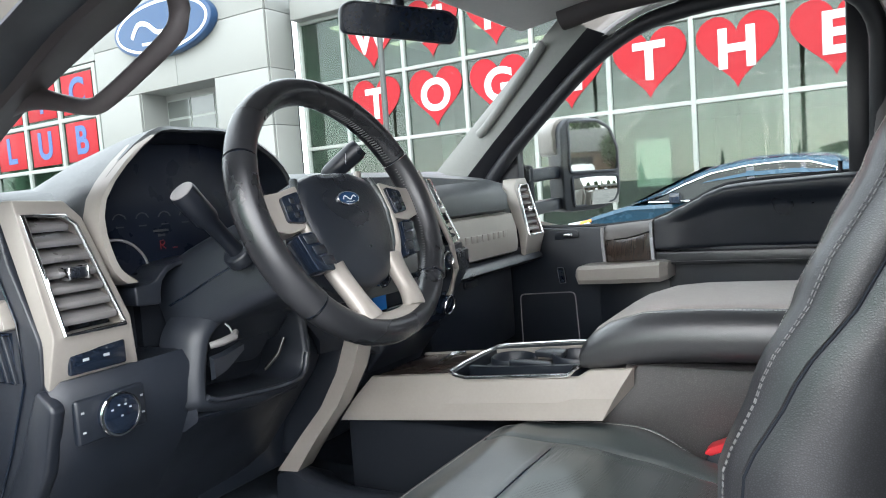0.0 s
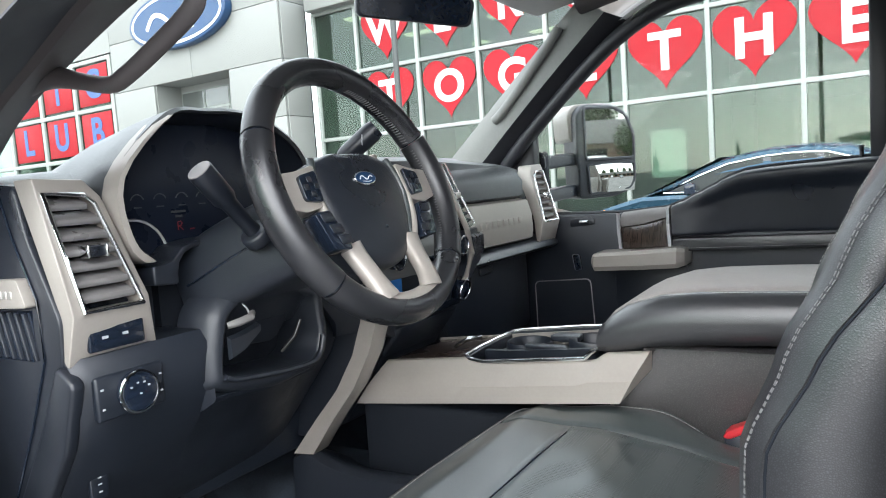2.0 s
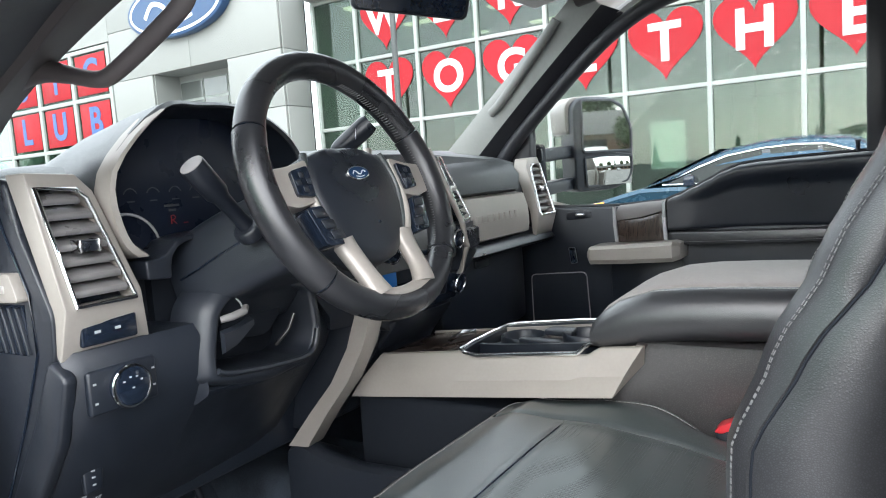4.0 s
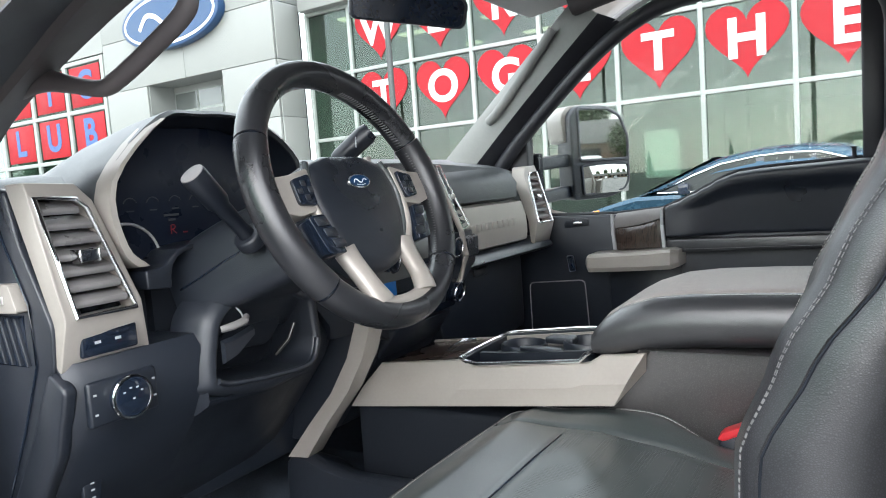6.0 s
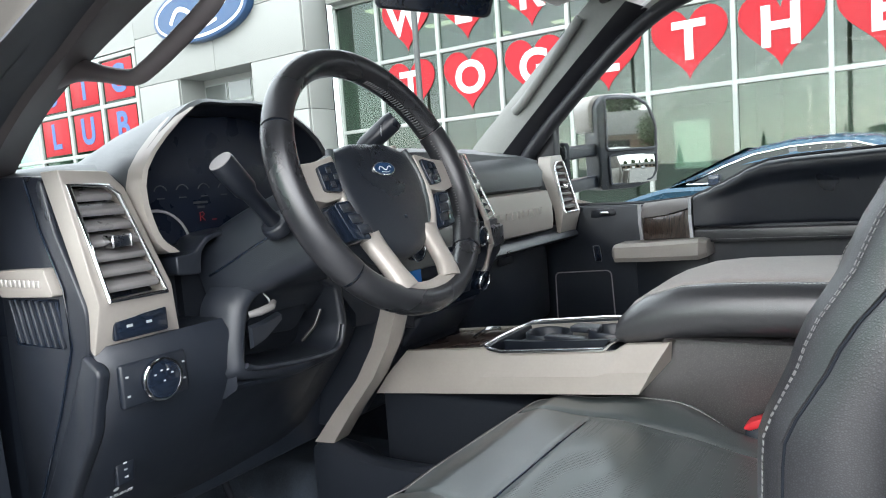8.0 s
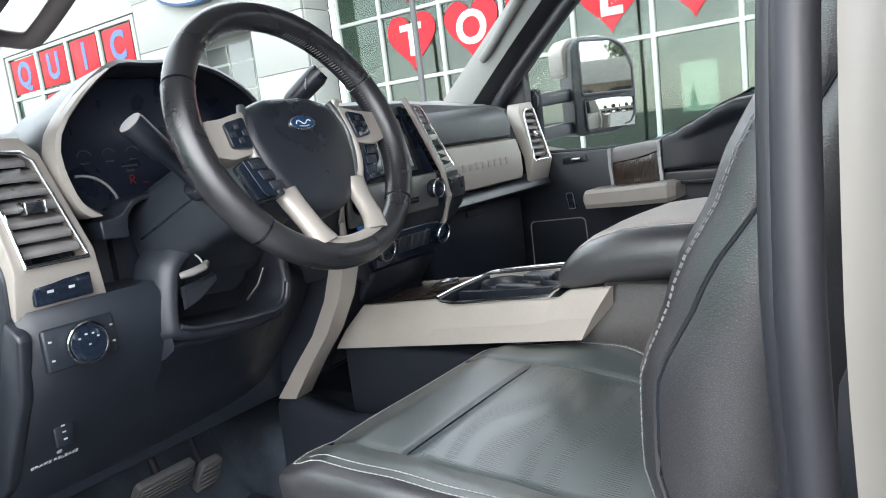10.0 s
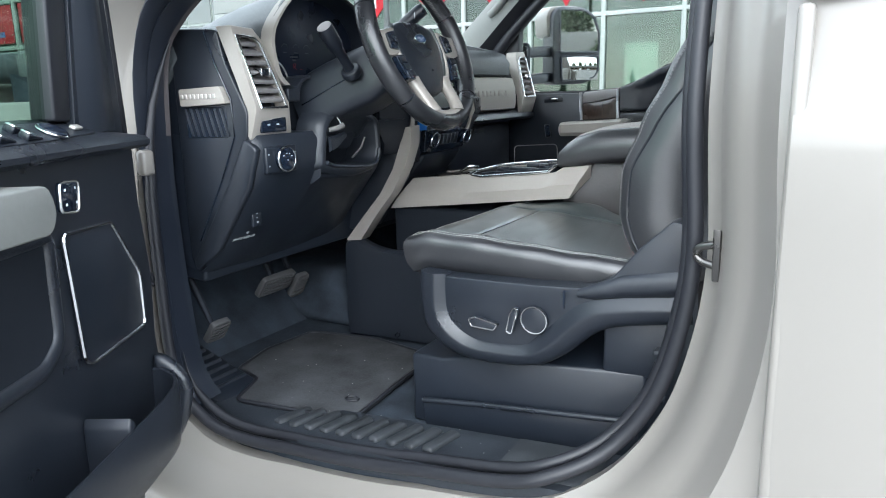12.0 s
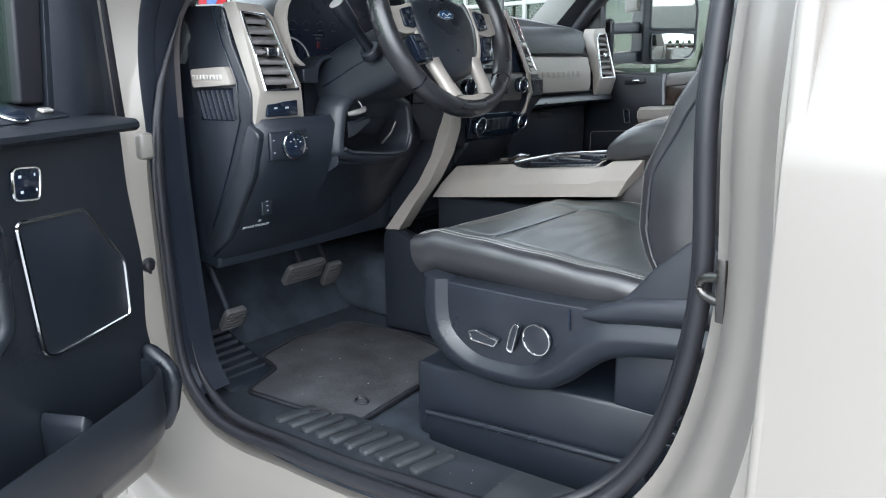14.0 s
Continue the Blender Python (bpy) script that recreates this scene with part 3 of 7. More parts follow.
def taper(r, skip=0):
    """Radii that grow out of nothing at the start of the seal."""
    n = len(seal_path(0, 0)) - skip
    return [r * min(1.0, 0.1 + k / 6) for k in range(n)]


part("door_seal", tube(seal_path(-0.016, -0.006), taper(0.012), 18, up=(0, 1, 0)), M["rubber"], cab, "black rubber door seal")
part("door_seal", tube(seal_path(-0.029, -0.03)[12:], taper(0.010, 12), 14, up=(0, 1, 0)), M["rubber"], cab, "black inner seal lip")
seal_p = [(x, side_y(z) - 0.03, z) for x, z in ring_out(RING_S, -0.012)]
part("door_seal", tube(seal_p, 0.022, 10, closed=True, up=(0, 1, 0)), M["rubber"], cab, "black rubber door seal")
# rocker below the sill and the floor pan
part("rocker", box(-0.45, 2.2, -0.95, -0.80, 0.56, 0.70, 0.03), M["white"], cab)
part("running_board", box(-0.2, 2.0, -1.06, -0.88, 0.44, 0.50, 0.02), M["plastic_dark"], cab, "black running board")
part("floor_pan", box(-0.75, 2.05, -0.80, 0.80, 0.74, 0.828), M["carpet"], cab, "black carpeted floor")
part("firewall", prism([(-0.80, 0.83), (-0.42, 0.83), (-0.62, 1.02), (-0.66, 1.55), (-0.80, 1.6)], "xz", -0.76, 0.76), M["carpet"], cab)
part("kick_panel", box(-0.66, -0.245, -0.80, -0.765, 0.80, 1.62, 0.01), M["plastic_dark"], cab, "dark kick panel")
part("kick_panel", box(-0.66, -0.10, 0.765, 0.80, 0.80, 1.55, 0.01), M["plastic_dark"], cab, "dark kick panel")
part("tunnel", prism(rounded([(-0.17, 0.82), (0.17, 0.82), (0.13, 1.0), (-0.13, 1.0)], 0.05), "yz", -0.66, 0.2), M["carpet"], cab)
part("rear_wall", box(2.02, 2.06, -0.78, 0.78, 0.8, 1.55), M["plastic_dark"], cab)
part("roof", prism([(-0.05, 2.10), (0.2, 2.14), (0.6, 2.155), (2.05, 2.13), (2.05, 2.16), (0.6, 2.19), (0.15, 2.17), (-0.08, 2.115)], "xz", -0.70, 0.70, 0.01), M["white"], cab)
part("headliner", prism([(0.0, 2.075), (0.2, 2.105), (0.6, 2.125), (2.03, 2.105), (2.03, 2.125), (0.6, 2.15), (0.18, 2.13), (-0.03, 2.09)], "xz", -0.66, 0.66), M["headliner"], cab, "grey fabric headliner")
part("overhead_console", box(0.16, 0.46, -0.13, 0.13, 2.075, 2.12, 0.02), M["pillar"], cab, "grey overhead console")
# windscreen pillars: trim inside, from the dash corner up to the roof


def pillar_trim(sd):
    lo = [(-0.42, 0.735, 1.655), (-0.30, 0.73, 1.66), (-0.10, 0.76, 1.70), (-0.10, 0.775, 1.62)]
    rings = []
    for f in (0, 0.12, 0.3, 0.5, 0.7, 0.88, 1.0):
        bulge = 0.012 * math.sin(f * math.pi)
        ax, ay, az = -0.40 + 0.52 * f, 0.735 - 0.075 * f, 1.668 + 0.43 * f
        bx, by, bz = -0.205 + 0.44 * f, 0.745 - 0.085 * f, 1.655 + 0.375 * f
        rings.append([(ax, sd * (ay + 0.03), az + 0.01), (ax, sd * ay, az), ((ax * 2 + bx) / 3, sd * ((ay * 2 + by) / 3 - 0.018 - bulge), (az * 2 + bz) / 3), ((ax + 2 * bx) / 3, sd * ((ay + 2 * by) / 3 - 0.02 - bulge), (az + 2 * bz) / 3 - 0.005), (bx, sd * by, bz), (bx + 0.01, sd * (by + 0.05), bz - 0.01)])
    return loft([r[:4] for r in rings], closed=False), loft([r[3:] for r in rings], closed=False)


face, edge = pillar_trim(1)
part("pillar_trim", face, M["pillar"], cab, "grey windscreen pillar trim")
part("pillar_edge", edge, M["rubber"], cab, "dark pillar edge beside the window")


# driver's pillar: three edges from the dash up to the roof (outer lip, seam, inner edge)
LIP = spline([(-0.150, -0.850, 0.875), (-0.196, -0.855, 0.93), (-0.209, -0.855, 1.03), (-0.217, -0.855, 1.20), (-0.213, -0.856, 1.40), (-0.198, -0.862, 1.58), (-0.138, -0.86, 1.708), (-0.015, -0.86, 1.742), (0.106, -0.86, 1.776), (0.199, -0.86, 1.806), (0.26, -0.855, 1.83), (0.36, -0.80, 1.90), (0.48, -0.72, 2.02)], 4)
SEAM = spline([(-0.150, -0.775, 0.875), (-0.194, -0.775, 0.93), (-0.212, -0.775, 1.03), (-0.225, -0.775, 1.20), (-0.222, -0.78, 1.40), (-0.198, -0.785, 1.60), (-0.150, -0.78, 1.675), (-0.050, -0.78, 1.739), (0.053, -0.78, 1.785), (0.140, -0.78, 1.823), (0.20, -0.775, 1.846), (0.31, -0.735, 1.92), (0.43, -0.68, 2.04)], 4)
INNER = spline([(-0.22, -0.75, 0.865), (-0.29, -0.75, 0.93), (-0.315, -0.75, 1.05), (-0.32, -0.74, 1.25), (-0.32, -0.72, 1.50), (-0.31, -0.69, 1.64), (-0.270, -0.68, 1.692), (-0.175, -0.68, 1.756), (-0.060, -0.68, 1.806), (0.060, -0.68, 1.848), (0.135, -0.68, 1.874), (0.26, -0.67, 1.95), (0.38, -0.65, 2.06)], 4)


def between(a, b, f, bulge):
    p = a.lerp(b, f)
    return p + Vector((0.3, -0.9, -0.3)) * bulge


part("pillar_cover", loft([[a + Vector((-0.01, 0.03, 0.02)), a + Vector((-0.004, 0.004, 0.006)), a, between(a, b, 0.12, 0.006), between(a, b, 0.4, 0.004), between(a, b, 0.45, -0.001), between(a, b, 0.5, 0.004), between(a, b, 0.85, 0.004), b] for a, b in zip(LIP, SEAM)], closed=False), M["pillar_navy"], cab, "smooth dark pillar seal")
PAIRS = list(zip(SEAM, INNER))
SPLIT = next(k for k, (b, c) in enumerate(PAIRS) if b.z > 1.44)


def trim_skin(pairs):
    return loft([[b + Vector((0, 0.012, 0)), b, between(b, c, 0.15, 0.007), between(b, c, 0.5, 0.010), between(b, c, 0.85, 0.007), c, c + Vector((-0.012, 0.012, 0.0)), c + Vector((-0.03, 0.0, 0.01))] for b, c in pairs], closed=False)


part("kick_trim", trim_skin(PAIRS[:SPLIT + 1]), M["plastic_dark"], cab, "black lower pillar trim")
part("pillar_trim", trim_skin(PAIRS[SPLIT:]), M["pillar_brown"], cab, "dark windscreen pillar trim")
grip = spline([(-0.19, -0.71, 1.775), (-0.135, -0.695, 1.795), (-0.08, -0.685, 1.797), (-0.027, -0.68, 1.785), (0.034, -0.68, 1.772), (0.069, -0.68, 1.778), (0.132, -0.68, 1.802), (0.186, -0.68, 1.826), (0.198, -0.678, 1.843), (0.193, -0.675, 1.868), (0.165, -0.68, 1.905), (0.13, -0.69, 1.93)], 6)
grab = thing("grab_handle", (0.0, -0.70, 1.79), "dark moulded grab handle on the windscreen pillar", "grab handle")
part("grip", tube(grip, [0.0112 + 0.022 * max(0.0, 1 - i / 20) ** 1.4 for i in range(len(grip))], 14, flat=0.9), M["handle_grey"], grab)
part("parting_seam", tube([p + Vector((0.001, -0.0085, -0.004)) for p in grip[18:60]], 0.0012, 5), M["rubber"], grab)
ws = bmesh.new()
q = [ws.verts.new(p) for p in ((-0.92, -0.72, 1.66), (-0.92, 0.72, 1.66), (0.0, 0.63, 2.10), (0.0, -0.63, 2.10))]
ws.faces.new(q)
bmesh.ops.subdivide_edges(ws, edges=ws.edges, cuts=1)
bmesh.ops.solidify(ws, geom=ws.faces[:], thickness=0.005)
wsc = solo("windscreen", ws, M["screen_glass"], "clear curved windscreen between the pillars", "windscreen", kind="structure")
wsc.visible_shadow = False
part("cowl", box(-1.0, -0.78, -0.75, 0.75, 1.58, 1.655, 0.02), M["plastic_dark"], cab)
part("bonnet", prism([(-2.3, 1.28), (-1.6, 1.50), (-1.0, 1.60), (-1.0, 1.25), (-2.3, 1.0)], "xz", -0.86, 0.86, 0.05, 3), M["white"], cab, "white bonnet")

for sd in (-1, 1):
    part("wing", prism(rounded([(-2.35, 0.62), (-2.32, 1.20), (-1.9, 1.40), (-1.0, 1.53), (-0.30, 1.53), (-0.30, 0.62), (-0.80, 0.62), (-0.92, 0.95), (-1.15, 1.10), (-1.45, 1.10), (-1.68, 0.95), (-1.80, 0.62)], 0.03, 3), "xz", min(sd * 0.78, sd * 0.955), max(sd * 0.78, sd * 0.955), 0.02, 2), M["white"], cab, "white front wing")
    for wx in (-1.30, 2.75):
        tyre = part("wheel", disc((wx, sd * 0.83 - 0.13, 0.41), (0, 1, 0), 0.41, 0.26, 40, 0.03), M["rubber"], cab, "black tyre")
        part("rim", disc((wx, sd * 0.83 + (0.132 if sd > 0 else -0.147), 0.41), (0, 1, 0), 0.25, 0.015, 24, 0.004), M["satin"], tyre)
    part("bed_side", prism(rounded([(2.12, 0.62), (2.12, 1.50), (4.2, 1.50), (4.2, 0.62), (3.26, 0.62), (3.12, 0.98), (2.95, 1.08), (2.55, 1.08), (2.38, 0.98), (2.24, 0.62)], 0.03, 3), "xz", min(sd * 0.80, sd * 0.955), max(sd * 0.80, sd * 0.955), 0.02, 2), M["white"], cab, "white pickup bed side")
part("bed_floor", box(2.12, 4.18, -0.80, 0.80, 0.85, 0.92), M["plastic_dark"], cab)
part("tailgate", box(4.14, 4.20, -0.80, 0.80, 0.85, 1.50, 0.02), M["white"], cab)
part("bumper", box(-2.50, -2.33, -0.90, 0.90, 0.50, 0.80, 0.04), M["chrome"], cab, "chrome bumper")

# rear door, shut
rear = thing("rear_door", (1.4, -0.93, 0.75), "closed white rear door of the truck", "truck door")


def rear_skin():
    rings = []
    for i in range(25):
        x = 0.982 + 1.1 * i / 24
        ring = []
        for z, y in ((0.70, 0.915), (0.80, 0.945), (0.95, 0.962), (1.10, 0.966), (1.25, 0.966), (1.38, 0.968), (1.46, 0.972), (1.49, 0.97), (1.505, 0.962), (1.54, 0.957), (1.60, 0.945), (1.615, 0.94)):
            e = 0.012 * max(0, 1 - i / 1.5)
            ring.append((x, -(y - e), z))
        rings.append(ring)
    bm = loft(rings, closed=False)
    bmesh.ops.solidify(bm, geom=bm.faces[:], thickness=0.02)
    return bm


part("outer_panel", rear_skin(), M["white"], rear)
part("edge_flange", box(0.978, 0.995, -0.955, -0.86, 0.70, 1.61, 0.006), M["white"], rear)
part("belt_moulding", box(0.985, 2.08, -0.95, -0.93, 1.617, 1.64, 0.004), M["rubber"], rear, "black belt moulding")
part("window_glass", box(1.0, 2.05, -0.925, -0.915, 1.63, 2.02), M["car_glass"], rear)
part("window_frame", ribbon([(1.0, -0.92, 1.63), (1.0, -0.86, 1.85), (1.02, -0.80, 2.04), (2.05, -0.80, 2.04)], 0.05, 0.05, (0, 1, 0.2)), M["rubber"], rear)

# striker on the pillar
st = thing("door_striker", (0.87, -0.80, 1.29), "chrome door striker loop bolted to the white pillar", "striker")
part("plate", prism([(-0.800, 1.338), (-0.770, 1.330), (-0.770, 1.280), (-0.790, 1.262)], "yz", 0.887, 0.897, 0.001), M["steel"], st)
part("loop", tube(spline([(0.893, -0.782, 1.314), (0.870, -0.777, 1.308), (0.862, -0.775, 1.297), (0.870, -0.777, 1.287), (0.893, -0.782, 1.282)], 5), 0.0058, 10), M["steel"], st)

# sill plate with ribs
sill = thing("sill_plate", (0.3, -0.74, 0.83), "black ribbed plastic sill plate inside the door opening", "sill plate")


def sill_z(x):
    return 0.822 + max(0.0, x) * 0.075


part("plate", loft([[(x, -0.805, sill_z(x) - 0.03), (x, -0.80, sill_z(x) + 0.008), (x, -0.78, sill_z(x) + 0.014), (x, -0.655, sill_z(x) + 0.012), (x, -0.645, sill_z(x) - 0.02)] for x in (-0.2, -0.05, 0.1, 0.3, 0.5, 0.7, 0.82)], closed=False), M["sill_plastic"], sill)
M["rib_plastic"] = material("scuffed_rib_plastic", (0.034, 0.038, 0.043), 0.5, bump=0.3, bscale=600, vary=0.45, vscale=25, spec=0.5)
for i in range(10):
    x = 0.025 + i * 0.042
    part("rib", box(-0.013, 0.013, -0.046, 0.046, -0.008, 0.009, 0.008, 4, Matrix.Translation((x, -0.722, sill_z(x) + 0.014)) @ Euler((0, 0, radians(-12))).to_matrix().to_4x4()), M["rib_plastic"], sill, "scuffed rounded rib")
part("end_cap", loft([[(x, -0.790, sill_z(x) + 0.015), (x, -0.785, sill_z(x) + 0.019), (x, -0.665, sill_z(x) + 0.019), (x, -0.66, sill_z(x) + 0.013)] for x in (0.545, 0.55, 0.68, 0.72)], closed=False), M["rib_plastic"], sill, "plain grey end cap")

# ---------------------------------------------------------------- driver's door, open
door = thing("driver_door", (-0.10, -0.93, 0.8), "open driver's door with a black trim panel, seen from inside", "truck door")
DOOR_M = Matrix(((0.466, -0.885, 0, -0.10), (-0.885, -0.466, 0, -0.93), (0, 0, 1, 0), (0, 0, 0, 1)))
# door outlines are drawn in (u, z): u from the hinge edge outwards; depth runs towards the cab's outside


def dpart(name, pts, d0, d1, mat, parent, label="", bevel=0.008, seg=2):
    bm = prism(pts, "xz", d0, d1, bevel, seg, DOOR_M)
    return part(name, bm, mat, parent, label)


dpart("inner_panel", rounded([(0.045, 1.458), (0.046, 1.35), (0.028, 1.21), (0.042, 1.085), (0.03, 1.03), (0.05, 0.95), (0.14, 0.885), (1.0, 0.88), (1.0, 1.460), (0.30, 1.459)], 0.02, 3), 0.0, 0.05, M["plastic"], door, "black moulded door trim panel", 0.01, 3)
dpart("door_shell", [(-0.02, 1.47), (-0.03, 1.2), (-0.03, 0.82), (0.0, 0.76), (1.02, 0.78), (1.02, 1.5)], 0.052, 0.15, M["white"], door, "white painted door shell", 0.015)


def belt_ledge():
    """The sloping top of the trim: low along its inner edge, higher at the glass."""
    rings = []
    for u, zb in ((0.030, 1.472), (0.036, 1.475), (0.06, 1.479), (0.10, 1.487), (0.17, 1.499), (0.25, 1.504), (0.6, 1.505), (1.0, 1.505)):
        sec = [(0.0, 1.445), (-0.020, 1.446), (-0.027, 1.452), (-0.027, 1.460), (-0.020, 1.466), (0.018, 1.468 + (zb - 1.468) * 0.5), (0.056, zb), (0.056, 1.445)]
        rings.append([DOOR_M @ Vector((u, d, z)) for d, z in sec])
    return loft(rings)


part("belt_ledge", belt_ledge(), M["plastic"], door, "sloping black ledge", 40)
dpart("sail_panel", rounded([(0.017, 1.466), (0.026, 1.66), (0.042, 1.86), (0.10, 1.97), (0.148, 1.66), (0.172, 1.49)], 0.006, 3), 0.028, 0.06, M["plastic_dark"], door, "dark mirror sail panel", 0.012, 3)
part("sail_crown", loft([[DOOR_M @ Vector((u0 + (u1 - u0) * f, d, z)) for f, d in ((0.0, 0.034), (0.25, 0.022), (0.5, 0.012), (0.62, 0.010), (0.8, 0.016), (1.0, 0.032))] for z, u0, u1 in ((1.478, 0.024, 0.168), (1.56, 0.024, 0.158), (1.66, 0.030, 0.144), (1.76, 0.038, 0.128), (1.86, 0.048, 0.110))], closed=False), M["plastic_dark"], door, "", 60)
dpart("frame_edge", [(0.003, 1.462), (0.010, 1.66), (0.024, 1.86), (0.036, 1.86), (0.024, 1.66), (0.015, 1.462)], 0.034, 0.06, M["white"], door, "white painted frame edge", 0.003)
dpart("door_seal", [(-0.026, 1.45), (-0.014, 1.66), (0.0, 1.86), (0.022, 1.86), (0.009, 1.66), (0.002, 1.45)], 0.036, 0.062, M["rubber"], door, "black rubber door seal", 0.008)
dpart("window_frame", [(0.176, 1.497), (0.152, 1.66), (0.105, 1.97), (0.16, 1.97), (0.205, 1.66), (0.222, 1.500)], 0.03, 0.07, M["rubber"], door, "", 0.005)
g = part("window_glass", prism([(0.220, 1.495), (0.203, 1.66), (0.158, 1.97), (0.99, 1.99), (0.99, 1.495)], "xz", 0.045, 0.05, 0, 1, DOOR_M), M["pane"], door)
g.visible_shadow = False
spk_pts = rounded([(0.165, 1.332), (0.305, 1.338), (0.292, 1.135), (0.272, 1.125), (0.09, 1.128), (0.088, 1.225)], 0.012, 3)
dpart("speaker_grille", spk_pts, -0.006, 0.0, M["plastic_dark"], door, "dark speaker grille", 0.002)
part("grille_rim", tube([DOOR_M @ Vector((a, -0.006, b)) for a, b in spk_pts], 0.0032, 6, closed=True, up=(0.885, 0.466, 0)), M["chrome"], door, "thin chrome rim")
sw = dpart("lock_switch", rounded([(0.297, 1.415), (0.247, 1.411), (0.255, 1.365), (0.302, 1.37)], 0.01, 3), -0.008, 0.0, M["gloss_black"], door, "black lock switch with a chrome rim", 0.002)
part("rim", tube([DOOR_M @ Vector((a, -0.007, b)) for a, b in rounded([(0.297, 1.415), (0.247, 1.411), (0.255, 1.365), (0.302, 1.37)], 0.01, 3)], 0.0022, 6, closed=True, up=(0.885, 0.466, 0)), M["chrome"], sw)
dpart("armrest", rounded([(0.412, 1.425), (0.96, 1.43), (0.96, 1.37), (0.414, 1.36), (0.398, 1.39)], 0.015, 3), -0.062, 0.0, M["pillar"], door, "warm satin armrest handle", 0.014, 3)


pull_pts = rounded([(0.338, 1.345), (0.346, 1.19), (0.39, 1.16), (0.95, 1.16), (0.95, 1.345)], 0.02, 4)
part("pull_frame", tube([DOOR_M @ Vector((a, -0.002, b)) for a, b in pull_pts], 0.013, 12, closed=True, up=(0.885, 0.466, 0), flat=0.7), M["plastic"], door, "moulded frame of the pull recess")
# no hollow here: a thin dark sheet paints the shade inside the frame
dpart("pull_shade", pull_pts, -0.0035, 0.0, M["recess"], door, "flat dark sheet for the shade of the pull recess", 0)


def pocket_ring(d, z, grow):
    path = spline([(0.066, -0.002, 0), (0.072, -0.03, 0), (0.096, -0.058, 0), (0.15, -0.074, 0), (0.25, -0.080, 0), (0.6, -0.082, 0), (1.0, -0.082, 0)], 5)
    out = []
    for k, p in enumerate(path):
        a, b = path[max(k - 1, 0)], path[min(k + 1, len(path) - 1)]
        t = (b - a).normalized()
        n = Vector((-t.y, t.x, 0)) * -1
        q = p + n * (d + grow)
        out.append(DOOR_M @ Vector((q.x, min(q.y, 0.0), z + 0.012 * math.exp(-((p.x - 0.05) / 0.03) ** 2) + 0.012 * max(0, p.x - 0.1))))
    return out


pocket = part("pocket", loft([pocket_ring(-0.06, 0.880, 0), pocket_ring(-0.024, 0.888, 0), pocket_ring(-0.006, 0.910, 0), pocket_ring(0, 0.95, 0), pocket_ring(0, 1.018, 0), pocket_ring(-0.003, 1.026, 0), pocket_ring(-0.008, 1.024, 0), pocket_ring(-0.010, 1.00, 0), pocket_ring(-0.014, 0.915, 0), pocket_ring(-0.06, 0.90, 0)], closed=False), M["plastic"], door, "black moulded map pocket")
dpart("pocket_divider", [(0.295, 1.035), (0.31, 1.05), (0.318, 1.035), (0.318, 0.90), (0.295, 0.90)], -0.075, 0.0, M["plastic"], pocket, "", 0.004)
for z in (1.402, 1.380):
    for a0, a1 in ((0.284, 0.289), (0.258, 0.2605)):
        dpart("switch_mark", [(a0, z - 0.002), (a1, z - 0.002), (a1, z + 0.002), (a0, z + 0.002)], -0.0084, -0.008, M["logo_white"], sw, "", 0)
SLOPE = DOOR_M @ Matrix.Translation((0, -0.020, 1.466)) @ Euler((math.atan(0.5), 0, 0)).to_matrix().to_4x4()
# switches lie on the slope: along the door, up the slope, off its face
swp = part("switch_panel", prism(rounded([(0.155, 0.026), (0.175, 0.060), (0.60, 0.064), (0.60, 0.016), (0.30, 0.016)], 0.008, 3), "xy", -0.004, 0.0025, 0.001, 2, SLOPE), M["plastic_dark"], door, "dark switch panel")
part("mirror_knob", disc(SLOPE @ Vector((0.262, 0.038, 0.003)), SLOPE.to_3x3() @ Vector((0, 0, 1)), 0.021, 0.006, 24, 0.002), M["gloss_black"], swp, "round mirror switch")
part("knob_rim", tube([SLOPE @ Vector((0.262 + 0.022 * math.cos(a), 0.038 + 0.022 * math.sin(a), 0.005)) for a in [2 * math.pi * k / 24 for k in range(24)]], 0.002, 6, closed=True, up=(0, 0, 1)), M["chrome"], swp, "bright ring")
for a, e in ((0.253, 0.030), (0.271, 0.030), (0.253, 0.046), (0.271, 0.046)):
    part("knob_mark", box(a - 0.003, a + 0.003, e - 0.002, e + 0.002, 0.0062, 0.0068, 0, 1, SLOPE), M["logo_white"], swp)
part("child_lock_switch", box(0.180, 0.205, 0.036, 0.048, 0.002, 0.008, 0.003, 2, SLOPE), M["satin"], swp, "small bright switch")
for a in (0.31, 0.37, 0.43, 0.49):
    for e in (0.020, 0.042):
        part("window_switch", prism([(a, 0.002), (a + 0.04, 0.002), (a + 0.038, 0.013), (a + 0.004, 0.006)], "xz", e, e + 0.016, 0.002, 2, SLOPE), M["switchgear"], swp)
        part("switch_tip", box(a + 0.030, a + 0.038, e + 0.001, e + 0.015, 0.0115, 0.0145, 0.001, 1, SLOPE), M["chrome"], swp)
part("pocket_end", prism([(0.0, 0.89), (-0.034, 0.885), (-0.056, 0.93), (-0.068, 0.985), (-0.064, 1.012), (-0.046, 1.036), (-0.022, 1.054), (0.0, 1.062)], "yz", 0.044, 0.072, 0.012, 3, DOOR_M), M["plastic"], pocket, "rounded pocket end")
part("hinge", box(-0.152, -0.128, -0.915, -0.885, 1.385, 1.435, 0.008), M["white"], cab, "white painted hinge")
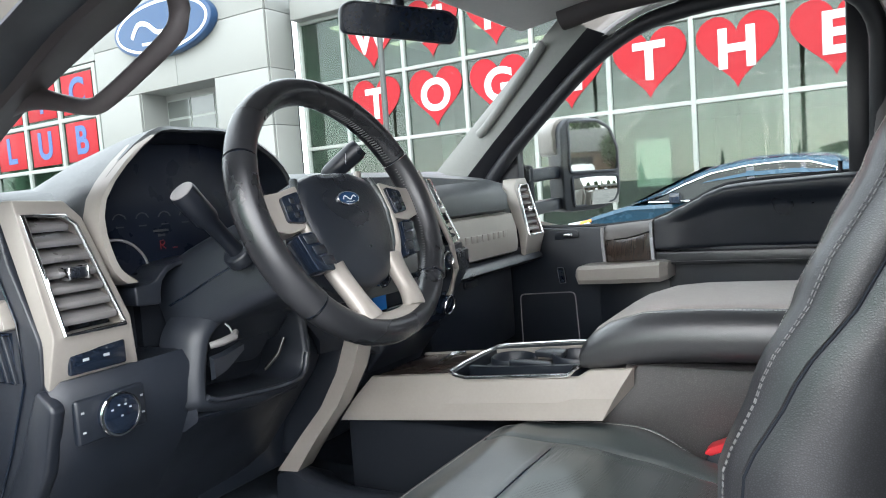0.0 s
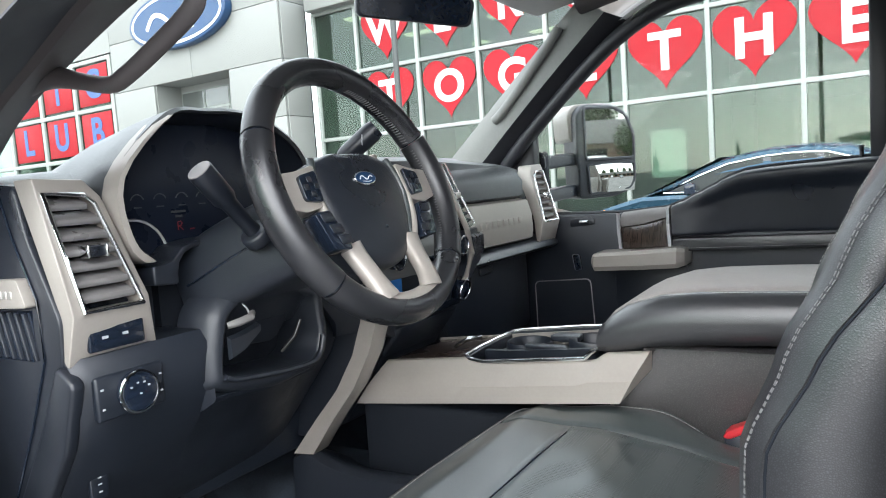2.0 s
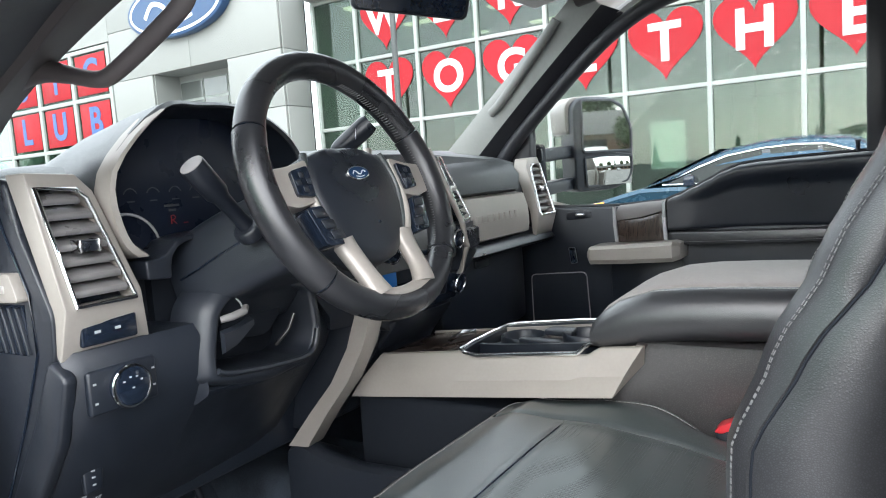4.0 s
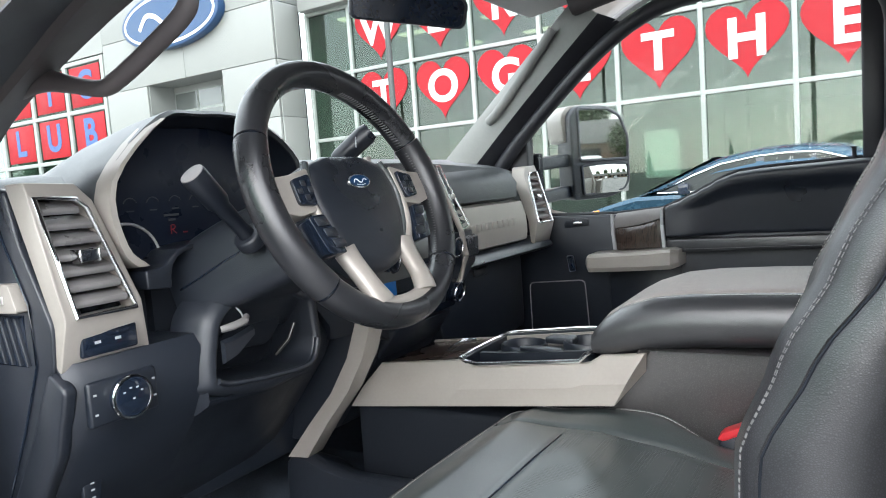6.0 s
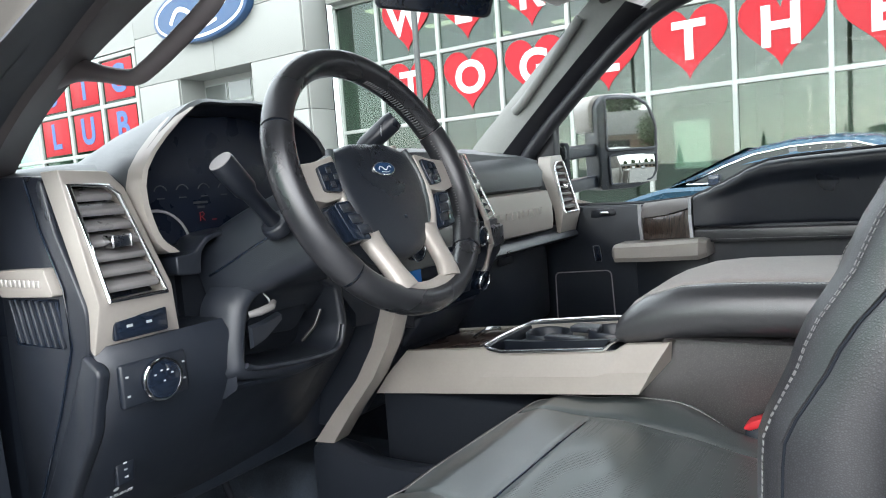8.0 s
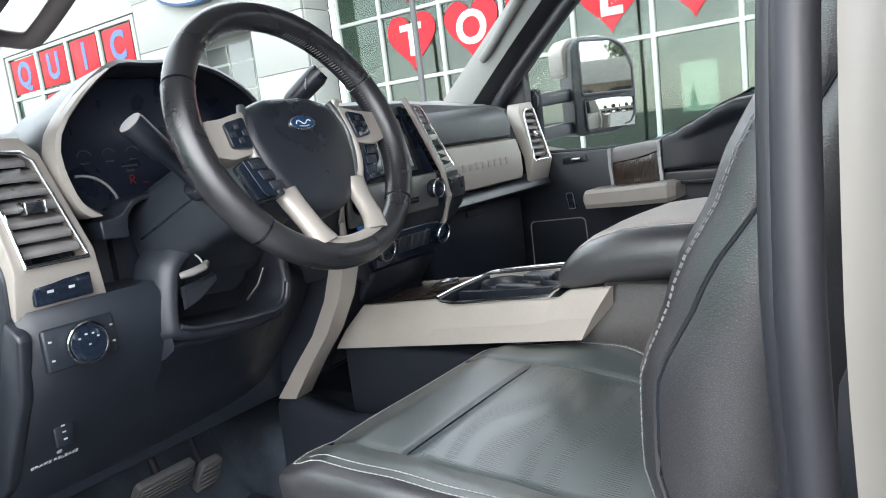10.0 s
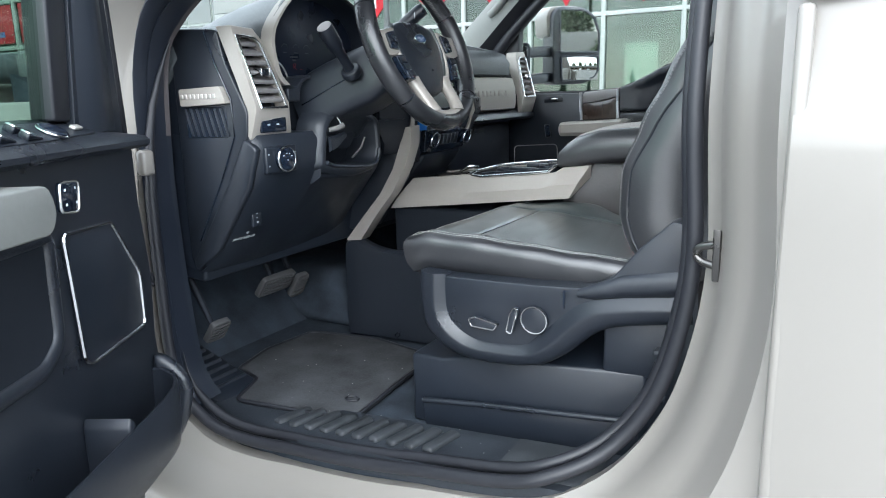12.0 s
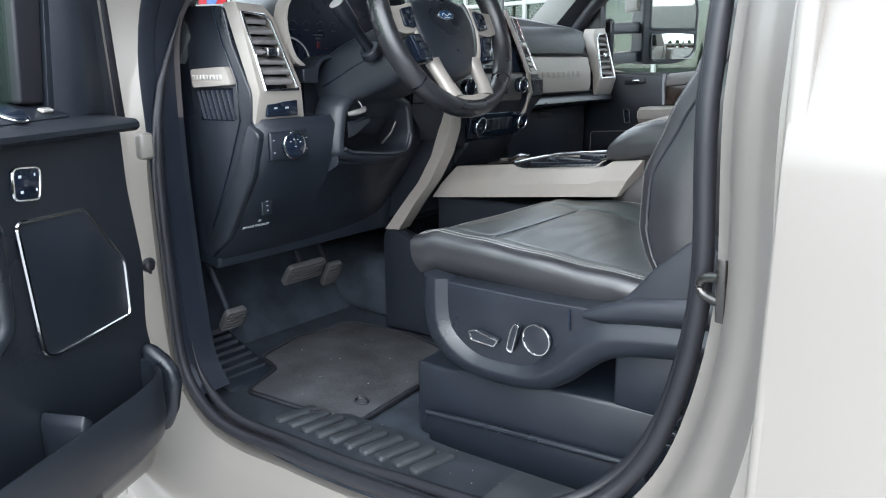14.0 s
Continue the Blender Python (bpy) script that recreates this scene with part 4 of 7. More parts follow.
part("wire_boot", tube([(-0.125, -0.925, 1.172), (-0.142, -0.923, 1.176), (-0.145, -0.921, 1.177), (-0.153, -0.915, 1.178), (-0.167, -0.905, 1.180), (-0.176, -0.898, 1.181)], [0.003, 0.003, 0.009, 0.013, 0.012, 0.008], 10), M["rubber"], cab, "rubber wiring boot")

# ---------------------------------------------------------------- dashboard
dash = thing("dashboard", (-0.3, 0, 1.2), "black dashboard with warm satin trim and vents", "dashboard")


def dash_pad():
    rings = []
    for y, lift, fx in ((-0.745, -0.03, -0.21), (-0.70, -0.012, -0.16), (-0.62, 0.0, -0.12), (-0.5, 0.01, -0.14), (-0.25, 0.018, -0.13), (-0.1, 0.018, -0.07), (0.2, 0.016, -0.07), (0.45, 0.005, -0.08), (0.62, -0.004, -0.08), (0.745, -0.02, -0.09)):
        z = 1.69 + lift
        rings.append([(-0.9, y, 1.60), (-0.85, y, z - 0.02), (-0.6, y, z), (-0.35, y, z), (fx - 0.06, y, z - 0.008), (fx - 0.01, y, z - 0.022), (fx, y, z - 0.05), (fx - 0.05, y, 1.56)])
    return loft(rings)


part("top_pad", dash_pad(), M["pad"], dash, "soft grey-black dash top")
part("core", prism([(-0.62, 1.15), (-0.20, 1.12), (-0.16, 1.30), (-0.10, 1.42), (-0.10, 1.60), (-0.62, 1.62)], "xz", -0.735, 0.735, 0.01), M["plastic_dark"], dash)
# hood over the instruments
HOOD = [(-0.594, 1.555), (-0.622, 1.585), (-0.627, 1.665), (-0.545, 1.748), (-0.48, 1.757), (-0.409, 1.757), (-0.345, 1.738), (-0.285, 1.688), (-0.262, 1.60)]
hood_s = [(p.x, p.z) for p in spline([(a, 0, b) for a, b in HOOD], 4)]


def hood_shell():
    rings = []
    for x, gy, dz in ((-0.042, 0.0, 0.0), (-0.036, 0.003, 0.003), (-0.042, 0.010, 0.008), (-0.12, 0.012, -0.002), (-0.22, 0.02, -0.022), (-0.34, 0.025, -0.055), (-0.46, 0.0, -0.09)):
        c = -0.45
        rings.append([(x, y + (y - c) * gy * 4, z + dz) for y, z in hood_s])
    return loft(rings, closed=False)


part("instrument_hood", hood_shell(), M["pad"], dash, "soft hood over the instruments")


def hood_inside():
    return loft([[(x, -0.45 + (y + 0.45) * s, z + dz) for y, z in hood_s] for x, s, dz in ((-0.043, 0.995, -0.002), (-0.10, 0.96, -0.012), (-0.165, 0.93, -0.02))], closed=False)


part("hood_lining", hood_inside(), M["plastic_dark"], dash)
strip = [p for p in hood_s if p[0] < -0.53 and p[1] < 1.75]


def trim_strip():
    rings = []
    n = len(strip)
    for i, (y, z) in enumerate(strip):
        f = i / (n - 1)
        w = (0.005 + 0.014 * (1 - f) ** 0.6) * math.sqrt(min(1.0, 0.15 + f * 9))
        d = Vector((y + 0.45, z - 1.63)).normalized()
        rings.append([(-0.036, y, z), (-0.028, y + d.x * 0.004, z + d.y * 0.004), (-0.030, y + d.x * w * 0.8, z + d.y * w * 0.8), (-0.042, y + d.x * w, z + d.y * w), (-0.06, y + d.x * w, z + d.y * w), (-0.06, y, z)])
    return loft(rings)


part("hood_trim", trim_strip(), M["cream"], dash, "warm satin trim strip")
SX = -0.094
screen = part("instrument_panel", prism([(-0.45 + (y + 0.45) * 0.965, z - 0.011) for y, z in hood_s], "yz", SX - 0.01, SX, 0.002), M["dial_face"], dash, "dark instrument panel with gauges")
for cy, r, a0, a1 in ((-0.588, 0.054, -15, 100), (-0.335, 0.054, 60, 200)):
    part("dial_ring", tube([(SX + 0.004, cy + r * math.cos(a), 1.556 + r * math.sin(a)) for a in [radians(k) for k in range(a0, a1 + 1, 10)]], 0.0022, 6, up=(1, 0, 0)), M["silver"], screen, "thin chrome dial ring")
for k, y in enumerate((-0.572, -0.535, -0.497, -0.460)):
    part("gauge_arc", tube([(SX + 0.001, y + 0.011 * math.cos(a), 1.634 + 0.011 * math.sin(a)) for a in [radians(q) for q in range(20, 161, 20)]], 0.0009, 5, up=(1, 0, 0)), M["dim_print"], screen, "small gauge arc")
    part("gauge_mark", box(SX, SX + 0.001, y - 0.006, y + 0.006, 1.6255, 1.6275), M["dim_print"], screen)
for k, (w, z) in enumerate(((0.026, 1.617), (0.012, 1.610))):
    part("readout_bar", box(SX, SX + 0.001, -0.505 - w / 2, -0.505 + w / 2, z - 0.0017, z + 0.0017), M["dim_print"], screen)
part("gear_readout", tube([(SX + 0.001, -0.504 + a * 0.62, 1.596 + b * 0.62) for a, b in ((-0.007, -0.011), (-0.007, 0.009), (0.001, 0.010), (0.005, 0.005), (0.001, 0.0), (-0.006, -0.001))], 0.0009, 5, up=(1, 0, 0)), M["red_led"], screen, "red gear readout")
part("readout_stroke", tube([(SX + 0.001, -0.506, 1.595), (SX + 0.001, -0.500, 1.589)], 0.0009, 5, up=(1, 0, 0)), M["red_led"], screen)
part("readout_stroke", box(SX, SX + 0.001, -0.487, -0.479, 1.5885, 1.5905), M["red_led"], screen)

lip = [(-0.600, 1.546), (-0.578, 1.5475), (-0.567, 1.5505), (-0.5565, 1.5605), (-0.5465, 1.569), (-0.529, 1.573), (-0.5005, 1.576), (-0.45, 1.577), (-0.45, 1.569), (-0.506, 1.568), (-0.532, 1.565), (-0.546, 1.559), (-0.556, 1.548), (-0.560, 1.533), (-0.561, 1.517), (-0.580, 1.518), (-0.600, 1.520)]
part("cluster_lip", prism(lip, "yz", -0.095, -0.034, 0.003, 3), M["plastic"], dash, "curved dark panel below the instruments")

# end panel beside the door
part("end_panel", prism(rounded([(-0.225, 1.672), (-0.088, 1.664), (-0.072, 1.60), (-0.020, 1.50), (-0.026, 1.445), (-0.075, 1.36), (-0.19, 1.17), (-0.225, 1.17)], 0.012, 3), "xz", -0.742, -0.70, 0.004), M["plastic"], dash, "black end panel")
part("panel_groove", tube([(-0.120, -0.7435, 1.662), (-0.098, -0.7435, 1.60), (-0.060, -0.7435, 1.525), (-0.058, -0.7435, 1.45), (-0.105, -0.7435, 1.36), (-0.19, -0.7435, 1.22)], 0.0016, 6), M["gloss_black"], dash)
plate = part("trim_plate", prism(rounded([(-0.198, 1.548), (-0.078, 1.552), (-0.062, 1.517), (-0.196, 1.512)], 0.006, 3), "xz", -0.756, -0.741, 0.004, 3), M["cream"], dash, "satin plate with embossed lettering bars")
for k in range(9):
    part("embossed_bar", box(-0.192 + 0.0118 * k, -0.184 + 0.0118 * k, -0.7575, -0.755, 1.5275, 1.537, 0.0008), M["satin"], plate)
part("vent_recess", prism([(-0.196, 1.508), (-0.075, 1.512), (-0.078, 1.448), (-0.196, 1.446)], "xz", -0.7425, -0.738), M["gloss_black"], dash, "dark vent recess")
for k in range(7):
    x = -0.186 + 0.0175 * k
    part("vent_fin", prism([(x - 0.012, 1.508), (x - 0.008, 1.508), (x + 0.010, 1.450), (x + 0.006, 1.450)], "xz", -0.747, -0.7415, 0.001), M["plastic"], dash)

# left air vent in its satin pod


def vent_pod(sd, y_off=0.0):
    """The satin housing round an end vent; sd mirrors it."""
    bm = bmesh.new()
    outer = [(-0.050, -0.738, 1.670), (-0.052, -0.674, 1.667), (-0.048, -0.655, 1.645), (-0.006, -0.630, 1.515), (-0.012, -0.622, 1.452), (-0.022, -0.628, 1.441), (-0.018, -0.738, 1.443), (0.002, -0.737, 1.505)]
    inner = [(-0.044, -0.731, 1.651), (-0.045, -0.680, 1.648), (-0.043, -0.668, 1.636), (-0.008, -0.641, 1.512), (-0.004, -0.641, 1.507), (0.000, -0.722, 1.507)]
    o = [Vector((x, sd * (y + y_off), z)) for x, y, z in outer]
    i = [Vector((x, sd * (y + y_off), z)) for x, y, z in inner]
    back = [Vector((p.x - (0.040 if p.z > 1.6 else 0.026 if p.z > 1.48 else 0.012), p.y, p.z)) for p in o]
    deep = [Vector((p.x - 0.03, p.y, p.z)) for p in i]
    vo, vi, vb, vd = ([bm.verts.new(p) for p in r] for r in (o, i, back, deep))
    faces = [(vo[0], vo[1], vi[1], vi[0]), (vo[1], vo[2], vi[2], vi[1]), (vo[2], vo[3], vi[3], vi[2]), (vo[3], vo[4], vi[4], vi[3]), (vo[4], vo[5], vo[6], vo[7], vi[5], vi[4]), (vo[7], vo[0], vi[0], vi[5])]
    for f in faces:
        bm.faces.new(f)
    for k in range(8):
        bm.faces.new((vo[k], vb[k], vb[(k + 1) % 8], vo[(k + 1) % 8]))
    for k in range(6):
        bm.faces.new((vi[k], vi[(k + 1) % 6], vd[(k + 1) % 6], vd[k]))
    soften(bm, 0.004, 3, 40)
    return bm, i


def end_vent(sd, group):
    bm, inner = vent_pod(sd)
    pod = part("vent_pod", bm, M["cream"], dash, "warm satin vent surround")
    part("chrome_rim", tube([p + Vector((0.0015, 0, 0)) for p in inner], 0.0033, 8, closed=True, up=(1, 0, 0)), M["chrome"], pod, "bright vent rim")
    part("vent_back", loft([[p - Vector((0.034, 0, 0)) for p in inner], [p - Vector((0.036, 0, 0)) for p in inner]]), M["gloss_black"], pod)
    for k in range(7):
        z = 1.5215 + k * 0.0188
        f = (z - 1.507) / 0.143
        y0 = -0.720 - 0.011 * f
        y1 = -0.645 - 0.025 * f - (0.010 if k == 6 else 0)
        x = 0.0 - 0.043 * f
        part("vent_slat", prism([(x - 0.030, z + 0.008), (x - 0.005, z - 0.005), (x - 0.003, z - 0.001), (x - 0.004, z + 0.003), (x - 0.028, z + 0.013)], "xz", min(sd * y0, sd * y1), max(sd * y0, sd * y1), 0.0008), M["slat"], pod)
    kn = part("vent_tab", box(-0.022, 0.004, -0.012, 0.012, -0.007, 0.007, 0.003, 2, Matrix.Translation((-0.014, sd * -0.69, 1.578))), M["plastic"], pod)
    for dy in (-0.012, 0.012):
        part("tab_edge", box(-0.016, 0.006, -0.0015, 0.0015, -0.008, 0.008, 0.001, 1, Matrix.Translation((-0.014, sd * -0.69 + dy, 1.578))), M["chrome"], pod)
    return pod


end_vent(-1, "vents")
end_vent(1, "vents")
sw = part("switch_plate", box(-0.016, -0.008, -0.716, -0.640, 1.456, 1.487, 0.003), M["gloss_black"], dash, "black switch plate with two fold-mirror marks")
for y in (-0.695, -0.668):
    part("switch_mark", box(-0.0075, -0.0072, y - 0.004, y + 0.004, 1.4705, 1.474), M["print"], sw)

# knee panel below, with the light switch


def knee():
    rings = []
    for y, dx, top in ((-0.738, -0.015, 1.452), (-0.72, 0.0, 1.452), (-0.6, 0.0, 1.452), (-0.552, -0.001, 1.452), (-0.546, -0.001, 1.357), (-0.44, -0.006, 1.345), (-0.325, -0.016, 1.345), (-0.318, -0.017, 1.452), (-0.25, -0.03, 1.452), (-0.20, -0.06, 1.452)):
        mid = min(1.38, top - 0.012)
        rings.append([(dx - 0.012, y, top), (dx + 0.0, y, top - (0.016 if top > 1.4 else 0.004)), (dx - 0.004, y, mid), (dx - 0.03, y, 1.33), (dx - 0.12, y, 1.22), (dx - 0.17, y, 1.16), (dx - 0.19, y, 1.145), (dx - 0.24, y, 1.16), (dx - 0.24, y, top)])
    return loft(rings)


part("knee_panel", knee(), M["plastic_dark"], dash, "black lower dash panel")
part("side_flank", prism(rounded([(-0.03, 1.447), (0.002, 1.425), (-0.03, 1.34), (-0.135, 1.20), (-0.205, 1.15), (-0.215, 1.17), (-0.08, 1.36)], 0.006, 2), "xz", -0.748, -0.73, 0.005), M["plastic"], dash)
lp = part("light_panel", box(-0.008, 0.004, -0.722, -0.628, 1.372, 1.428, 0.004), M["plastic_dark"], dash, "recessed light switch panel")
kn = part("light_switch", disc((0.004, -0.672, 1.400), (1, 0, 0.05), 0.0255, 0.013, 32, 0.003), M["gloss_black"], lp, "round light switch with chrome ring")
part("chrome_ring", tube([(0.015, -0.672 + 0.0255 * math.cos(a), 1.400 + 0.0255 * math.sin(a)) for a in [2 * math.pi * k / 32 for k in range(32)]], 0.0022, 6, closed=True, up=(1, 0, 0)), M["chrome"], lp)
for dy, dz in ((-0.012, 0.008), (-0.003, 0.012), (0.006, 0.011), (0.012, 0.006), (0.0, -0.002)):
    part("switch_mark", box(0.0172, 0.0178, -0.672 + dy - 0.0016, -0.672 + dy + 0.0016, 1.400 + dz - 0.001, 1.400 + dz + 0.001), M["print"], lp)
for y, z in ((-0.714, 1.412), (-0.714, 1.388), (-0.634, 1.412), (-0.634, 1.390)):
    part("switch_mark", box(0.0042, 0.0048, y - 0.002, y + 0.002, z - 0.0012, z + 0.0012), M["print"], lp)
part("fuel_button", prism([(-0.70, 1.285), (-0.672, 1.285), (-0.676, 1.252), (-0.70, 1.252)], "yz", -0.078, -0.07, 0.002), M["plastic_dark"], dash)
for z in (1.262, 1.272, 1.281):
    part("button_mark", box(-0.0693, -0.0688, -0.690, -0.685, z - 0.001, z + 0.001), M["print"], dash)
tilt = Matrix.Translation((-0.116, -0.687, 1.2225)) @ Matrix(((0, 0.63, 0.77, 0), (1, 0, 0, 0), (0, 0.77, -0.63, 0), (0, 0, 0, 1)))
letters("BRAKE RELEASE", 0.0095, 0.0004, tilt, M["print"], "release_lettering", dash, "white printed lettering")
part("release_symbol", disc((-0.1065, -0.683, 1.235), (0.77, 0, -0.63), 0.004, 0.0006, 16), M["print"], dash)
# recess under the column
RECESS_TOP = [(-0.537, 1.380), (-0.533, 1.412), (-0.522, 1.458), (-0.506, 1.473), (-0.486, 1.481), (-0.45, 1.485), (-0.40, 1.485), (-0.335, 1.462)]
RECESS_LOW = [(-0.537, 1.380), (-0.520, 1.372), (-0.489, 1.367), (-0.421, 1.359), (-0.362, 1.357), (-0.338, 1.368), (-0.328, 1.396)]
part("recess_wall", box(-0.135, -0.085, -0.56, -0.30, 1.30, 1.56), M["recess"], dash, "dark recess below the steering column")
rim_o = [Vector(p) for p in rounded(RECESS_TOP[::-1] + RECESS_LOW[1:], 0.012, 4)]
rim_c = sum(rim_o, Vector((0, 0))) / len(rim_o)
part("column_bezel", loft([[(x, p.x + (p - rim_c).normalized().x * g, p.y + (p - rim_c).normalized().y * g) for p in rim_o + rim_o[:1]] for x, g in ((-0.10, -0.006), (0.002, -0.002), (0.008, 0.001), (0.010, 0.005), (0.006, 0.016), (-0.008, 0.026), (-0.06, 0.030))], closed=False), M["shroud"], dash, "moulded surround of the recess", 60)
# block inside the cavity, darkened by colour to paint the shade there
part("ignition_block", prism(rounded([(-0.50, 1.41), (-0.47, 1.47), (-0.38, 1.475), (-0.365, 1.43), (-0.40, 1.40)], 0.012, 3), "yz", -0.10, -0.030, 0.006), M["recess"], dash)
part("recess_bracket", tube([(-0.04, -0.375, 1.375), (-0.02, -0.362, 1.40), (-0.015, -0.352, 1.425)], 0.003, 8), M["steel"], dash, "dull metal bracket")
part("recess_lip", tube(spline([(0.011, y, z) for y, z in RECESS_LOW], 5), 0.0055, 10, flat=0.8), M["plastic"], dash)
part("tilt_handle", tube([(0.014, -0.526, 1.452), (0.024, -0.512, 1.455), (0.028, -0.494, 1.459), (0.016, -0.480, 1.462)], [0.005, 0.006, 0.006, 0.005], 8), M["slat"], dash, "grey tilt lever")
part("lever_edge", tube(spline([(0.016, -0.497, 1.478), (0.018, -0.491, 1.470), (0.018, -0.488, 1.461)], 3), 0.0014, 6), M["silver"], dash, "bright lever edge")
part("hood_release", loft([[(0.011, y, z0), (0.020, y, z0 + 0.004), (0.020, y, z1 - 0.004), (0.011, y, z1)] for y, z0, z1 in ((-0.527, 1.402, 1.436), (-0.505, 1.408, 1.438), (-0.470, 1.430, 1.446))]), M["plastic"], dash, "small release handle")

# centre stack: its face leans out towards the controls


def stack_lean(z):
    pts = ((1.20, 0.0), (1.38, 0.0), (1.46, 0.022), (1.52, 0.027), (1.685, -0.018), (1.8, -0.03))
    for (z0, a0), (z1, a1) in zip(pts, pts[1:]):
        if z0 <= z <= z1:
            return a0 + (a1 - a0) * (z - z0) / (z1 - z0)
    return 0.0


def lean_part(*args, **kw):
    ob = part(*args, **kw)
    for v in ob.data.vertices:
        v.co.x += stack_lean(v.co.z)
    return ob


stack = lean_part("centre_panel", prism(rounded([(-0.185, 1.685), (0.115, 1.685), (0.165, 1.56), (0.205, 1.455), (0.165, 1.37), (0.10, 1.335), (-0.10, 1.335), (-0.17, 1.38), (-0.215, 1.46), (-0.20, 1.58)], 0.015, 3), "yz", -0.14, -0.012, 0.01), M["plastic"], dash, "black centre stack")


def centre_vent(flip):
    """A slatted vent on the slanted shoulder of the stack, with its bright rim and the satin strip beside it."""
    def at(p, d=0.0):
        x, y, z = p
        q = Vector((x + d * 0.94, y + d * 0.33, z))
        return (q.x, -0.06 - q.y, q.z) if flip else tuple(q)
    TL, TR, BR, BL = ((0.002, 0.088, 1.676), (-0.036, 0.166, 1.678), (-0.002, 0.230, 1.533), (0.034, 0.136, 1.530))

    def uv(u, v, d=0.0):
        p = [(TL[k] * (1 - v) + BL[k] * v) * (1 - u) + (TR[k] * (1 - v) + BR[k] * v) * u for k in range(3)]
        return at(p, d)
    body = part("centre_vent", loft([[uv(0, 0, -0.09), uv(1, 0, -0.09), uv(1, 1, -0.09), uv(0, 1, -0.09)], [uv(0, 0, -0.022), uv(1, 0, -0.022), uv(1, 1, -0.022), uv(0, 1, -0.022)]]), M["gloss_black"], dash, "tall slatted centre vent")
    part("chrome_rim", tube([uv(0.06, 0.02, 0.002), uv(0.98, 0.02, 0.002), uv(0.98, 0.98, 0.002), uv(0.06, 0.98, 0.002)], 0.003, 6, closed=True, up=(1, 0, 0)), M["chrome"], body, "bright vent rim")
    for k in range(9):
        v = 0.07 + 0.105 * k
        part("vent_slat", loft([[uv(u, v, -0.002), uv(u, v + 0.022, -0.002), uv(u, v - 0.03, -0.02), uv(u, v - 0.05, -0.02)] for u in (0.08, 0.96)]), M["recess"], body)
    part("vent_tab", box(-0.006, 0.006, -0.012, 0.012, -0.006, 0.006, 0.002, 2, Matrix.Translation(uv(0.5, 0.5, 0.0))), M["satin"], body)
    edge = [at(p) for p in ((-0.004, 0.074, 1.692), (0.016, 0.100, 1.615), (0.036, 0.129, 1.53), (0.036, 0.143, 1.475), (0.024, 0.132, 1.425), (0.012, 0.115, 1.395))]
    part("stack_edge", tube(edge, 0.0075, 8, flat=0.8), M["cream"], dash, "satin edge strip")
    side = part("shoulder_block", loft([[at((x0, y0, z)), at((x1, y1, z)), at((x1 - 0.09, y1, z)), at((x0 - 0.09, y0, z))] for z, x0, y0, x1, y1 in ((1.372, 0.0, 0.11, -0.03, 0.19), (1.40, 0.012, 0.118, -0.015, 0.205), (1.45, 0.026, 0.136, -0.004, 0.255), (1.524, 0.030, 0.138, -0.004, 0.246))]), M["plastic_dark"], dash, "dark stack shoulder")
    part("side_button", loft([[at((0.024, 0.165, z), o), at((0.002, 0.252, z), o), at((0.0, 0.252, z), o - 0.02), at((0.022, 0.165, z), o - 0.02)] for z, o in ((1.462, -0.004), (1.466, 0.005), (1.508, 0.006), (1.513, -0.004))]), M["switchgear"], side, "black button block")


centre_vent(False)
centre_vent(True)
scr = lean_part("display", box(-0.012, -0.006, -0.12, 0.072, 1.54, 1.66, 0.004), M["gloss_black"], dash, "blank grey touch display")
lean_part("display_glass", box(-0.0058, -0.005, -0.108, 0.06, 1.551, 1.65), material("display_grey", (0.20, 0.22, 0.215), 0.25, vary=0.05), scr)
lean_part("radio_panel", box(-0.012, -0.002, -0.165, 0.125, 1.455, 1.53, 0.006), M["radio_silver"], dash, "silver radio panel")
lean_part("slot", box(-0.003, 0.0, -0.06, 0.05, 1.475, 1.487, 0.001), M["gloss_black"], dash)


def knob(x, y, z, r=0.018):
    k = lean_part("knob", disc((x, y, z), (1, 0, 0.05), r, 0.02, 28, 0.003), M["gloss_black"], dash, "black knob with a bright ring")
    lean_part("knob_ring", tube([(x + 0.019, y + r * 0.98 * math.cos(a), z + r * 0.98 * math.sin(a)) for a in [2 * math.pi * i / 24 for i in range(24)]], 0.0022, 6, closed=True, up=(1, 0, 0)), M["chrome"], k)


for y, z in ((-0.140, 1.497), (0.097, 1.497)):
    knob(0.0, y, z, 0.02)
clim = lean_part("climate_panel", prism(rounded([(-0.105, 1.428), (0.150, 1.426), (0.138, 1.365), (-0.095, 1.362)], 0.01, 3), "yz", -0.012, 0.004, 0.004), M["gloss_black"], dash, "gloss black climate panel")
for y in (-0.075, 0.118):
    knob(0.004, y, 1.397, 0.021)
for k in range(6):
    lean_part("climate_button", box(0.003, 0.008, -0.045 + 0.0225 * k, -0.025 + 0.0225 * k, 1.380, 1.412, 0.002), M["plastic"], clim)
lean_part("stack_foot", prism([(-0.06, 1.36), (0.01, 1.36), (-0.04, 1.30), (-0.12, 1.24), (-0.2, 1.24), (-0.2, 1.36)], "xz", -0.10, 0.12, 0.01), M["plastic_dark"], dash)

